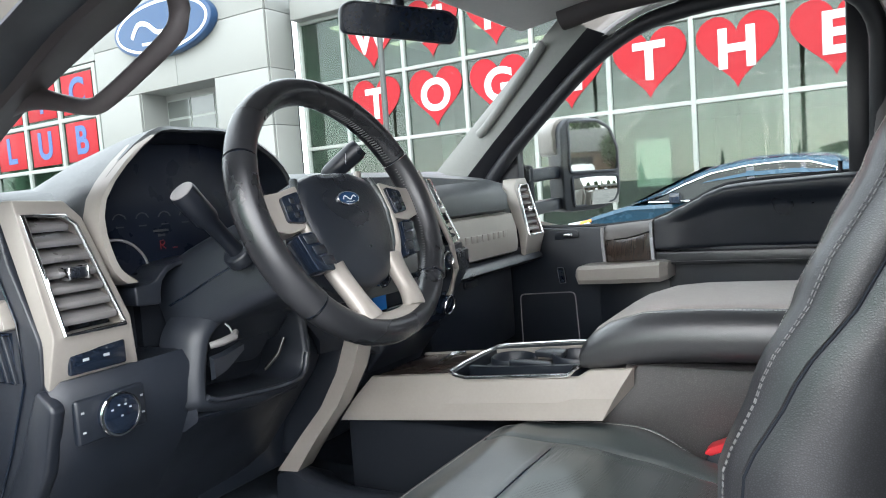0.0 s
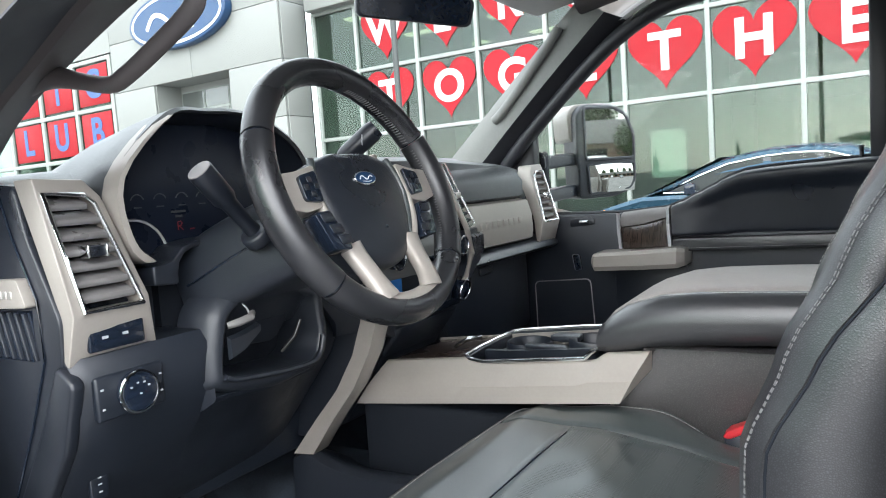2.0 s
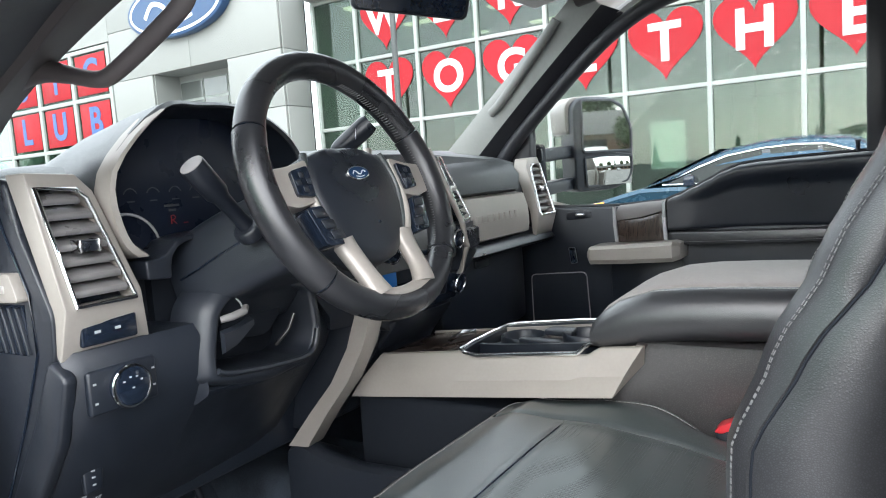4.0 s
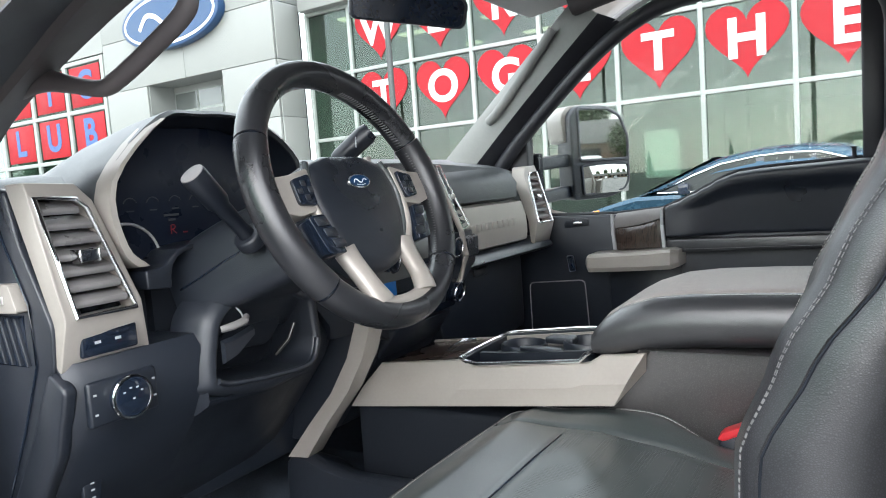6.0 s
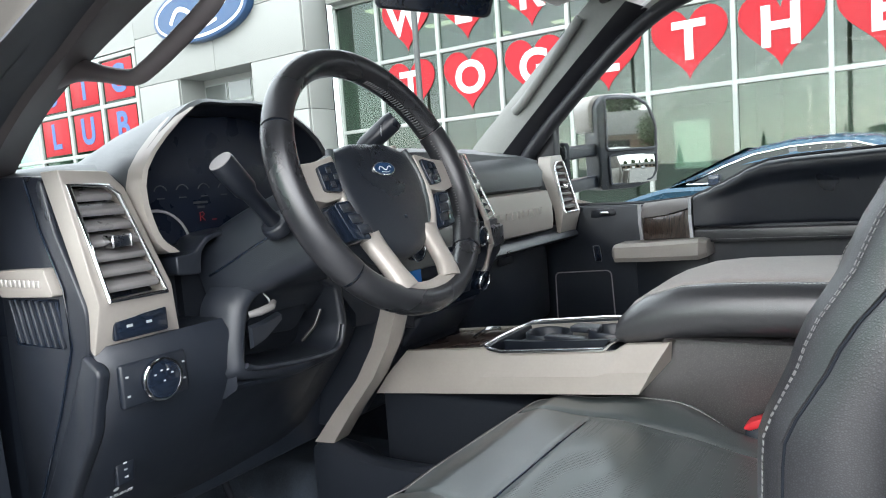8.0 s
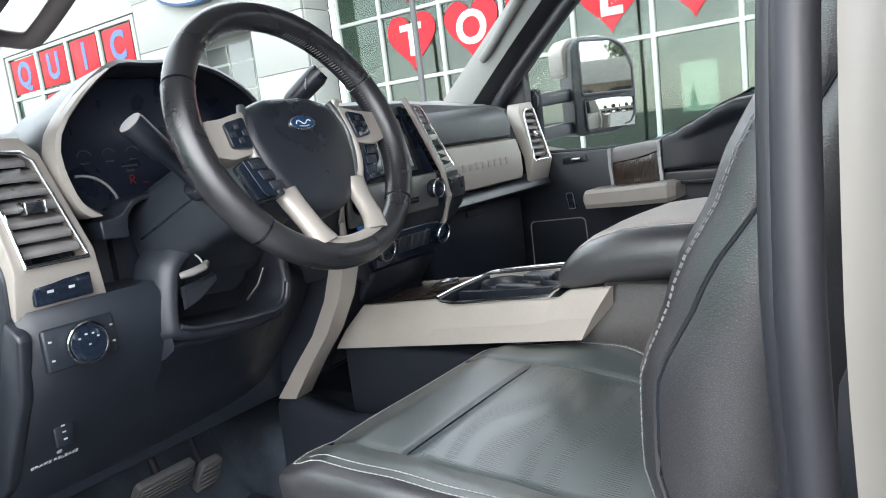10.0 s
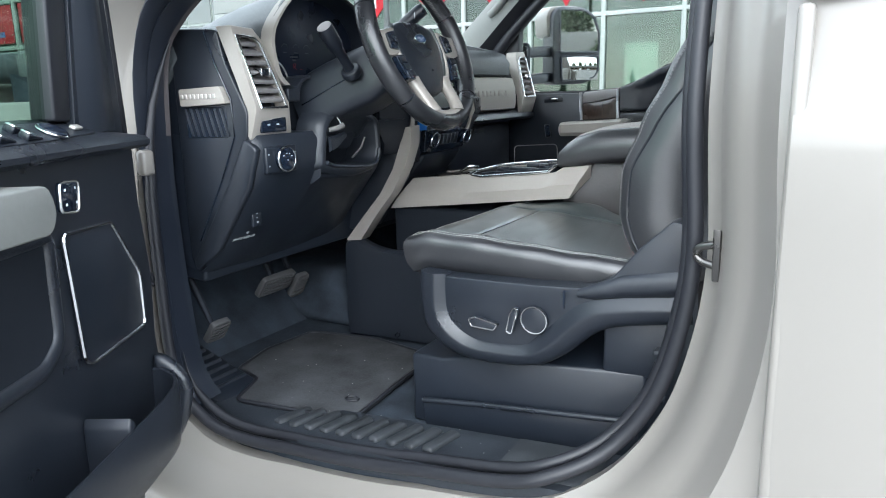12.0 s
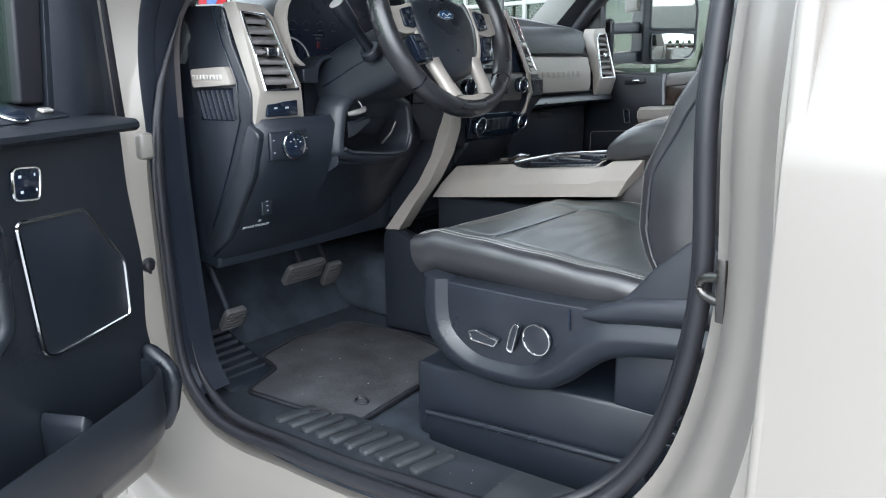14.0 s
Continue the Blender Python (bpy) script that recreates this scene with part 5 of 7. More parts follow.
# passenger side of the dash
part("upper_face", loft([[(x, y, z) for x, z in ((-0.10, 1.672), (-0.062, 1.655), (-0.040, 1.625), (-0.044, 1.585), (-0.06, 1.578), (-0.14, 1.58))] for y in (0.17, 0.35, 0.5, 0.585)]), M["pad"], dash, "soft upper face")
band = part("satin_band", loft([[(x, y, z) for x, z in ((-0.06, 1.577), (-0.032, 1.572), (-0.020, 1.535), (-0.018, 1.49), (-0.022, 1.468), (-0.045, 1.460), (-0.10, 1.465))] for y in (0.19, 0.35, 0.5, 0.59)]), M["cream"], dash, "satin band with embossed lettering bars")
for k in range(9):
    part("embossed_bar", box(-0.0225, -0.0176, 0.262 + 0.03 * k, 0.282 + 0.03 * k, 1.512, 1.530, 0.0008), M["cream"], band)
part("lower_face", loft([[(x, y, z) for x, z in ((-0.09, 1.466), (-0.035, 1.459), (-0.008, 1.446), (-0.004, 1.436), (-0.02, 1.426), (-0.12, 1.42))] for y in (0.205, 0.35, 0.5, 0.6, 0.73)]), M["plastic"], dash, "lower dash roll")
part("glove_box", prism(rounded([(0.21, 1.412), (0.70, 1.412), (0.70, 1.20), (0.24, 1.18)], 0.02, 3), "yz", -0.16, -0.095, 0.008), M["plastic_dark"], dash, "dark glove box lid")
part("glove_latch", box(-0.096, -0.088, 0.40, 0.47, 1.385, 1.405, 0.003), M["plastic"], dash)
part("speaker_pod", disc((-0.30, 0.60, 1.688), (0.2, -0.2, 1), 0.05, 0.01, 24, 0.003), M["plastic"], dash)

# ---------------------------------------------------------------- steering column and wheel
column = thing("steering_column", (0.0, -0.40, 1.5), "black steering column shroud with stalks", "steering column")
AX = Vector((math.cos(radians(21.5)), 0.0, math.sin(radians(21.5)))).normalized()
EX = Vector((0, 1, 0)) - AX * AX.y
EX.normalize()
EY = AX.cross(EX)
WC = Vector((0.199, -0.426, 1.631))
HUB = 0.033
WM = Matrix((EX, EY, AX)).transposed().to_4x4()
WM.translation = WC


def wl(a, b, c):
    return WM @ Vector((a, b, c))


def shroud():
    rings = []
    for d, w, h0, h1 in ((-0.05, 0.046, -0.046, 0.04), (-0.062, 0.056, -0.056, 0.046), (-0.13, 0.066, -0.075, 0.05), (-0.20, 0.086, -0.076, 0.05), (-0.235, 0.094, -0.073, 0.048), (-0.25, 0.098, -0.080, 0.046), (-0.275, 0.101, -0.092, 0.043), (-0.305, 0.105, -0.105, 0.04)):
        pts = rounded([(-w, h0), (w, h0), (w, h1), (-w, h1)], 0.03, 4)
        rings.append([wl(a, b, d) for a, b in pts])
    return loft(rings)


part("shroud", shroud(), M["shroud"], column, "black moulded shroud")
part("shroud_seam", tube([wl(-0.0662, -0.005, -0.125), wl(-0.0755, -0.009, -0.165), wl(-0.0862, -0.012, -0.20), wl(-0.0985, -0.018, -0.25), wl(-0.1035, -0.02, -0.285)], 0.0016, 6), M["gloss_black"], column)
tip = Vector((0.071, -0.594, 1.668))
root = Vector((0.072, -0.505, 1.574))
dirn = (tip - root).normalized()
stalk = part("signal_stalk", tube([root, root + dirn * 0.03, root + dirn * 0.07, tip - dirn * 0.05, tip - dirn * 0.004, tip], [0.013, 0.0105, 0.012, 0.0165, 0.0175, 0.0165], 16), M["switchgear"], column, "black indicator stalk")
part("stalk_cap", disc(tip - dirn * 0.0005, dirn, 0.0165, 0.002, 24, 0.001), M["stalk_grey"], stalk, "grey stalk cap")
part("stalk_boot", disc(root - dirn * 0.005, dirn, 0.022, 0.02, 20, 0.004), M["plastic"], column)
stip, sroot = Vector((0.147, -0.318, 1.722)), Vector((0.04, -0.39, 1.62))
sd_ = (stip - sroot).normalized()
lever = part("gear_lever", tube([sroot, stip - sd_ * 0.075, stip - sd_ * 0.068, stip - sd_ * 0.06, stip - sd_ * 0.01, stip], [0.008, 0.009, 0.0135, 0.0155, 0.0165, 0.014], 14), M["switchgear"], column, "black column gear lever")
part("lever_mark", box(-0.0006, 0.0006, -0.016, 0.016, -0.002, 0.002, 0, 1, Matrix.Translation(stip - sd_ * 0.032 + Vector((0.012, -0.012, 0.006))) @ Euler((0.75, 0, 0.6)).to_matrix().to_4x4()), M["print"], lever)
part("key_tag", box(0.012, 0.016, -0.142, -0.100, 1.428, 1.456, 0.001), M["blue_plastic"], column, "blue tag hanging behind the wheel")

wheel = thing("steering_wheel", WC, "black leather steering wheel with satin spokes and stitched seams", "steering wheel")
RIM_R, RIM_T = 0.178, 0.0188


def rim_arc(a0, a1, n, r=RIM_T, flat=1.12):
    pts = [wl(RIM_R * math.cos(radians(a0 + (a1 - a0) * k / n)), RIM_R * math.sin(radians(a0 + (a1 - a0) * k / n)), 0) for k in range(n + 1)]
    return tube(pts, r, 16, up=AX, flat=flat)


part("rim", rim_arc(25, 155, 40), M["wheel"], wheel, "smooth black leather rim section")
part("rim", rim_arc(156, 222, 24, RIM_T * 1.04), M["wheel"], wheel, "smooth black leather rim section")
part("rim", rim_arc(223, 317, 30, RIM_T * 0.98), M["wheel"], wheel, "smooth black leather rim section")
part("rim", rim_arc(318, 384, 24, RIM_T * 1.04), M["wheel"], wheel, "smooth black leather rim section")
for a in (24.7, 155.5, 222.5, 317.5):
    part("rim_groove", rim_arc(a - 0.35, a + 0.35, 2, RIM_T * 0.93), M["gloss_black"], wheel)


def stitch(parent, pts, step, length, radius, normal, name="stitch", mat="thread"):
    """Short thread stitches along a path, joined in one mesh."""
    bm = bmesh.new()
    P = [Vector(p) for p in pts]
    acc = 0.0
    for a, b in zip(P, P[1:]):
        L = (b - a).length
        if L < 1e-6:
            continue
        t = (b - a) / L
        while acc < L:
            p = a + t * acc
            tube([p - t * length / 2, p + Vector(normal) * radius * 0.4, p + t * length / 2], radius, 5, bm=bm)
            acc += step
        acc -= L
    return tagged(part(name, bm, M[mat], parent, "pale thread stitching"), kind="stuff")


for a0, a1 in ((26, 74), (-42, 23)):
    bm = bmesh.new()
    for k in range(int((a1 - a0) / 1.6)):
        a = radians(a0 + 1.6 * k)
        rr = RIM_R - RIM_T * 0.98
        c1 = wl(rr * math.cos(a), rr * math.sin(a), 0.005)
        c2 = wl((rr + 0.0006) * math.cos(a + 0.012), (rr + 0.0006) * math.sin(a + 0.012), -0.005)
        tube([c1, (c1 + c2) / 2 - (WC - c1).normalized() * -0.0006, c2], 0.0009, 5, bm=bm)
    tagged(part("stitch", bm, M["thread_dark"], wheel, "grey cross stitching inside the rim"), kind="stuff")


def wprism(pts, d0, d1, bevel, seg=3):
    return prism(pts, "xy", d0 + HUB, d1 + HUB, bevel, seg, WM)


hub_pts = [(-0.082, 0.044), (-0.040, 0.058), (0.040, 0.058), (0.082, 0.044), (0.094, 0.008), (0.088, -0.040), (0.068, -0.083), (0.038, -0.108), (0.0, -0.115), (-0.038, -0.108), (-0.068, -0.083), (-0.088, -0.040), (-0.094, 0.008)]
hub_r = rounded(hub_pts, 0.012, 3)


def hub_form():
    rings = []
    for s, d in ((0.9, -0.085), (1.0, -0.075), (1.0, -0.05), (0.985, -0.042), (0.94, -0.036), (0.8, -0.031), (0.5, -0.027), (0.2, -0.025), (0.02, -0.0245)):
        rings.append([wl(a * s, -0.02 + (b + 0.02) * s, d + HUB) for a, b in hub_r])
    return loft(rings)


part("hub", hub_form(), M["plastic"], wheel, "black airbag cover")
badge = part("badge", wprism([(0.023 * math.cos(2 * math.pi * k / 32), 0.012 + 0.0105 * math.sin(2 * math.pi * k / 32)) for k in range(32)], -0.032, -0.024, 0.001), M["chrome"], wheel, "small blue oval badge with a bright rim")
part("badge_face", wprism([(0.0205 * math.cos(2 * math.pi * k / 32), 0.012 + 0.0085 * math.sin(2 * math.pi * k / 32)) for k in range(32)], -0.024, -0.0234, 0), M["logo_blue"], badge)
for pts, w in FLOURISH:
    part("badge_flourish", tube([wl(p.x * 0.0145, 0.012 + p.y * 0.0175, -0.0232 + HUB) for p in spline([(a, b, 0) for a, b in pts], 4)], 0.0075 * w + 0.0002, 5, up=AX), M["logo_white"], badge)
for a, w in ((0.0, 0.016), (0.008, 0.006)):
    part("embossed_bar", wprism([(a - w / 2, -0.045 - (0.013 if w < 0.01 else 0)), (a + w / 2, -0.045 - (0.013 if w < 0.01 else 0)), (a + w / 2, -0.049 - (0.013 if w < 0.01 else 0)), (a - w / 2, -0.049 - (0.013 if w < 0.01 else 0))], -0.0275, -0.0262, 0.0003, 1), M["gloss_black"], wheel)
for s in (-1, 1):
    spoke = part("spoke", wprism(rounded([(s * 0.088, 0.036), (s * 0.126, 0.027), (s * 0.166, 0.023), (s * 0.167, -0.019), (s * 0.128, -0.028), (s * 0.094, -0.022)], 0.006, 3), -0.058, -0.030, 0.006), M["cream"], wheel, "satin spoke")
    pad_ = part("control_pad", wprism(rounded([(s * 0.095, 0.026), (s * 0.128, 0.019), (s * 0.128, -0.014), (s * 0.098, -0.017)], 0.005, 3), -0.032, -0.025, 0.003), M["gloss_black"], spoke, "button pad")
    for da, db in ((0.102, 0.004), (0.112, 0.013), (0.112, -0.006), (0.121, 0.003)):
        part("button", wprism([(s * (da - 0.0045), db - 0.004), (s * (da + 0.0045), db - 0.004), (s * (da + 0.0045), db + 0.004), (s * (da - 0.0045), db + 0.004)], -0.025, -0.0235, 0.0008, 1), M["plastic"], spoke)
        part("button_mark", wprism([(s * (da - 0.0015), db - 0.001), (s * (da + 0.0015), db - 0.001), (s * (da + 0.0015), db + 0.001), (s * (da - 0.0015), db + 0.001)], -0.0235, -0.0233, 0), M["dim_print"], spoke)
    strip_p = spline([(s * 0.096, -0.016, 0), (s * 0.092, -0.040, 0), (s * 0.083, -0.062, 0), (s * 0.070, -0.082, 0)], 4)
    part("hub_strip", tube([wl(p.x, p.y, -0.036 + HUB) for p in strip_p], 0.0055, 10, up=AX, flat=1.3), M["cream"], wheel, "narrow satin strip beside the hub")
    low = part("lower_pad", wprism(rounded([(s * 0.098, -0.030), (s * 0.128, -0.032), (s * 0.114, -0.082), (s * 0.082, -0.084)], 0.005, 3), -0.046, -0.022, 0.004), M["gloss_black"], wheel, "lower button pad")
    for db in (-0.040, -0.055, -0.070):
        part("button", wprism([(s * (0.133 + db * 0.6 - 0.013), db - 0.006), (s * (0.133 + db * 0.6 + 0.009), db - 0.006), (s * (0.133 + db * 0.6 + 0.012), db + 0.006), (s * (0.133 + db * 0.6 - 0.010), db + 0.006)], -0.022, -0.020, 0.001, 1), M["plastic"], low)
        part("button_mark", wprism([(s * (0.131 + db * 0.6), db - 0.001), (s * (0.136 + db * 0.6), db - 0.001), (s * (0.136 + db * 0.6), db + 0.001), (s * (0.131 + db * 0.6), db + 0.001)], -0.020, -0.0197, 0), M["dim_print"], low)
    rings = []
    for p in spline([(0.066, -0.074, 0.018), (0.063, -0.092, 0.0165), (0.060, -0.112, 0.0155), (0.057, -0.134, 0.016), (0.050, -0.156, 0.020)], 4):
        d = 0.016 * smooth(-0.07, -0.16, p.y) - 0.006
        rings.append([wl(s * (p.x + p.z * math.cos(a)), p.y - 0.003 * math.cos(a), d + 0.011 * math.sin(a) * (1 if math.sin(a) > 0 else 1.4)) for a in [2 * math.pi * k / 16 for k in range(16)]])
    part("lower_spoke", loft(rings), M["cream"], wheel, "bright satin lower spoke", 80)
part("lower_bridge", tube([wl((RIM_R - 0.013) * math.cos(radians(a)), (RIM_R - 0.013) * math.sin(radians(a)), 0.004) for a in range(246, 296, 4)], 0.012, 12, up=AX), M["cream"], wheel, "bright satin lower bridge")
for s in (-1, 1):
    part("horn_trim", tube(spline([wl(s * 0.068, -0.085, -0.008), wl(s * 0.088, -0.03, -0.005), wl(s * 0.092, 0.008, -0.004), wl(s * 0.080, 0.046, -0.005)], 5), 0.0055, 10), M["leather_perf"], wheel, "dotted black trim beside the hub")

# ---------------------------------------------------------------- centre console
console = thing("centre_console", (0.25, 0, 0.83), "centre console with warm satin sides, cup holders and padded armrest", "console")


def deck_z(x):
    return 1.292 + 0.099 * (x + 0.033)


def notch(x):
    """The driver's side of the tray is cut down into the panel."""
    return 0.012 * min(1.0, max(0.0, (x - 0.148) / 0.03)) * min(1.0, max(0.0, (0.415 - x) / 0.02))


def side_panel(sd):
    rings = []
    for f in [k / 52 for k in range(53)]:
        xl, xt = -0.097 + 0.540 * f, -0.033 + 0.520 * f
        zl, zt = 1.205 + 0.057 * f, deck_z(xt) - (notch(xt) if sd < 0 else 0.0)
        rings.append([(xl, sd * 0.112, zl), (xl, sd * 0.130, zl), (xl * 0.55 + xt * 0.45, sd * 0.127, zl * 0.55 + zt * 0.45), (xl * 0.35 + xt * 0.65, sd * 0.118, zl * 0.35 + zt * 0.65), (xt, sd * 0.104, zt - 0.002), (xt, sd * 0.098, zt), (xt + 0.002, sd * 0.096, zt), (xt, sd * 0.096, zt - 0.03)])
    return loft(rings)


part("side_panel", side_panel(-1), M["cream"], console, "warm satin side panel", 25)
part("side_panel", side_panel(1), M["cream"], console, "warm satin side panel", 25)
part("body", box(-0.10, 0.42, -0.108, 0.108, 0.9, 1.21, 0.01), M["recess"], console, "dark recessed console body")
part("deck", prism([(-0.05, 1.275), (-0.033, 1.288), (0.140, 1.305), (0.140, 1.24), (-0.05, 1.24)], "xz", -0.095, 0.095, 0.002), M["wood"], console, "dark wood deck")
ledge = [(-0.20, -0.215, 1.115), (-0.165, -0.215, 1.128), (-0.12, -0.21, 1.11), (-0.06, -0.205, 1.098), (0.05, -0.20, 1.098), (0.4, -0.19, 1.11)]
part("lower_ledge", loft([[(x, y - 0.004, 0.84), (x, y - 0.003, z - 0.03), (x, y, z - 0.008), (x, y + 0.012, z), (x, y + 0.035, z - 0.004), (x, -0.10, z - 0.05), (x, -0.10, 0.84)] for x, y, z in [tuple(p) for p in spline(ledge, 4)]]), M["plastic"], console, "black lower ledge")
part("pillar_strip", loft([[(x, -0.208, z), (x - 0.002, -0.214, z - 0.001), (x + w, -0.214, z + 0.004), (x + w + 0.002, -0.206, z + 0.005), (x + w, -0.17, z + 0.005), (x, -0.17, z)] for x, z, w in ((-0.196, 1.119, 0.050), (-0.13, 1.195, 0.042), (-0.07, 1.26, 0.038), (-0.025, 1.33, 0.036), (0.0, 1.393, 0.034), (0.01, 1.44, 0.026))]), M["cream"], console, "warm satin corner strip")
part("side_fill", prism([(-0.15, 1.15), (-0.108, 1.205), (-0.048, 1.29), (-0.005, 1.40), (-0.005, 1.43), (-0.10, 1.43), (-0.25, 1.15)], "xz", -0.204, -0.10, 0.006), M["plastic"], console, "dark console flank")
part("front_flank", prism([(-0.15, 1.15), (-0.07, 1.26), (-0.045, 1.30), (-0.03, 1.37), (-0.15, 1.37)], "xz", -0.125, 0.125, 0.008), M["plastic"], console)
loop2 = [(0.146, -0.098, 0.002), (0.158, -0.101, -0.004), (0.184, -0.103, -0.009), (0.378, -0.103, -0.009), (0.390, -0.102, 0.002), (0.398, -0.092, 0.003), (0.402, 0.10, 0.004), (0.30, 0.112, 0.005), (0.165, 0.114, 0.004), (0.142, 0.108, 0.003), (0.138, 0.05, 0.003), (0.140, -0.04, 0.003)]
lp3 = [(a, b, deck_z(a) + c) for a, b, c in loop2]
part("tray_rim", tube(lp3, 0.0042, 8, closed=True), M["chrome"], console, "bright tray rim")
part("tray_wall", loft([lp3, [(0.285 + (a - 0.285) * 0.965, 0.005 + (b - 0.005) * 0.955, z - 0.003) for a, b, z in lp3], [(0.285 + (a - 0.285) * 0.95, 0.005 + (b - 0.005) * 0.93, 1.262) for a, b, z in lp3]], True, False), M["plastic_dark"], console, "black tray wall")
part("tray_floor", prism([(a, b) for a, b, c in loop2], "xy", 1.256, 1.264), M["plastic_dark"], console)
part("tray_divider", loft([[(x, y, deck_z(x) - 0.004), (x, y + 0.012, deck_z(x) - 0.004), (x, y + 0.014, 1.264), (x, y - 0.002, 1.264)] for x, y in ((0.150, -0.030), (0.21, -0.045), (0.35, -0.052), (0.40, -0.050))]), M["plastic_dark"], console, "gloss tray divider")
part("holder_plate", prism(rounded([(0.150, -0.025), (0.40, -0.035), (0.40, 0.095), (0.165, 0.105)], 0.02, 3), "xy", 1.285, 1.295, 0.002), M["plastic_dark"], console)
for cx in (0.215, 0.345):
    cup = part("cup_holder", loft([[(cx + r * math.cos(a), 0.035 + r * math.sin(a), deck_z(cx) + z) for a in [2 * math.pi * k / 28 for k in range(28)]] for r, z in ((0.046, -0.02), (0.046, -0.005), (0.043, -0.002), (0.040, -0.005), (0.038, -0.035))], True, False), M["plastic_dark"], console, "black cup holder")
part("cup_flap", prism(rounded([(0.262, 0.022), (0.322, 0.020), (0.318, 0.056), (0.266, 0.058)], 0.006, 2), "xy", 1.318, 1.330, 0.003), M["plastic"], console, "black cup flap")
part("cup_flap", prism(rounded([(0.235, -0.038), (0.325, -0.044), (0.315, -0.022), (0.245, -0.018)], 0.006, 2), "xy", 1.316, 1.325, 0.003), M["plastic"], console, "black cup flap")
part("sliding_lid_pull", loft([[(x, y, z), (x, y + 0.012, z + 0.004), (x, y + 0.012, z - 0.006)] for x, y, z in ((0.078, -0.030, 1.308), (0.092, -0.005, 1.318), (0.104, 0.03, 1.314))]), M["chrome"], console, "bright lid pull")


def armrest():
    """A padded lid: sections across it, with a soft roll along the driver's edge."""
    rings = []
    for x, zt, zb in ((0.388, 1.352, 1.342), (0.392, 1.362, 1.336), (0.402, 1.378, 1.330), (0.418, 1.394, 1.327), (0.445, 1.412, 1.329), (0.50, 1.429, 1.340), (0.56, 1.435, 1.348), (0.65, 1.438, 1.353), (0.85, 1.441, 1.358)):
        h = zt - zb
        e = max(0.0, (0.402 - x)) * 2.5
        rings.append([(x, -0.058 + e, zb), (x, -0.082 + e, zb + 0.05 * h), (x, -0.098 + e, zb + 0.17 * h), (x, -0.106 + e, zb + 0.36 * h), (x, -0.1065 + e, zb + 0.55 * h), (x, -0.102 + e, zb + 0.74 * h), (x, -0.092 + e, zb + 0.89 * h), (x, -0.077 + e, zb + 0.98 * h), (x, -0.058 + e, zt), (x, 0.06, zt + 0.002), (x, 0.195 - e, zt), (x, 0.218 - e, zb + 0.85 * h), (x, 0.225 - e, zb + 0.4 * h), (x, 0.20 - e, zb)])
    return loft(rings)


arm = part("armrest_lid", armrest(), M["leather"], console, "padded black leather armrest lid")
# sheet over the leather lid that carries the painted skylight
part("lid_top", loft([[(x, y, z + dz) for y, dz in ((-0.068, -0.006), (-0.062, -0.001), (-0.05, 0.002), (0.08, 0.004), (0.185, 0.002), (0.197, -0.001), (0.203, -0.006))] for x, z in ((0.402, 1.378), (0.418, 1.396), (0.445, 1.414), (0.50, 1.4315), (0.56, 1.438), (0.65, 1.441), (0.85, 1.444))], closed=False), M["taupe"], arm, "pale lid top with painted skylight sheen")
stitch(arm, [(x, -0.075, z) for x, z in ((0.42, 1.395), (0.45, 1.413), (0.50, 1.428), (0.60, 1.436), (0.85, 1.4405))], 0.006, 0.004, 0.0006, (0, -1, 0))
part("bin", loft([[(xf, y, 1.348), (0.85, y, 1.352), (0.85, y, 1.0), (xf - 0.15, y, 1.0), (xf - 0.066, y, 1.24)] for y, xf in ((-0.085, 0.495), (-0.095, 0.485), (-0.100, 0.478), (0.22, 0.478))]), M["bin_leather_sheen"], console, "black leather console bin")

# ---------------------------------------------------------------- seats


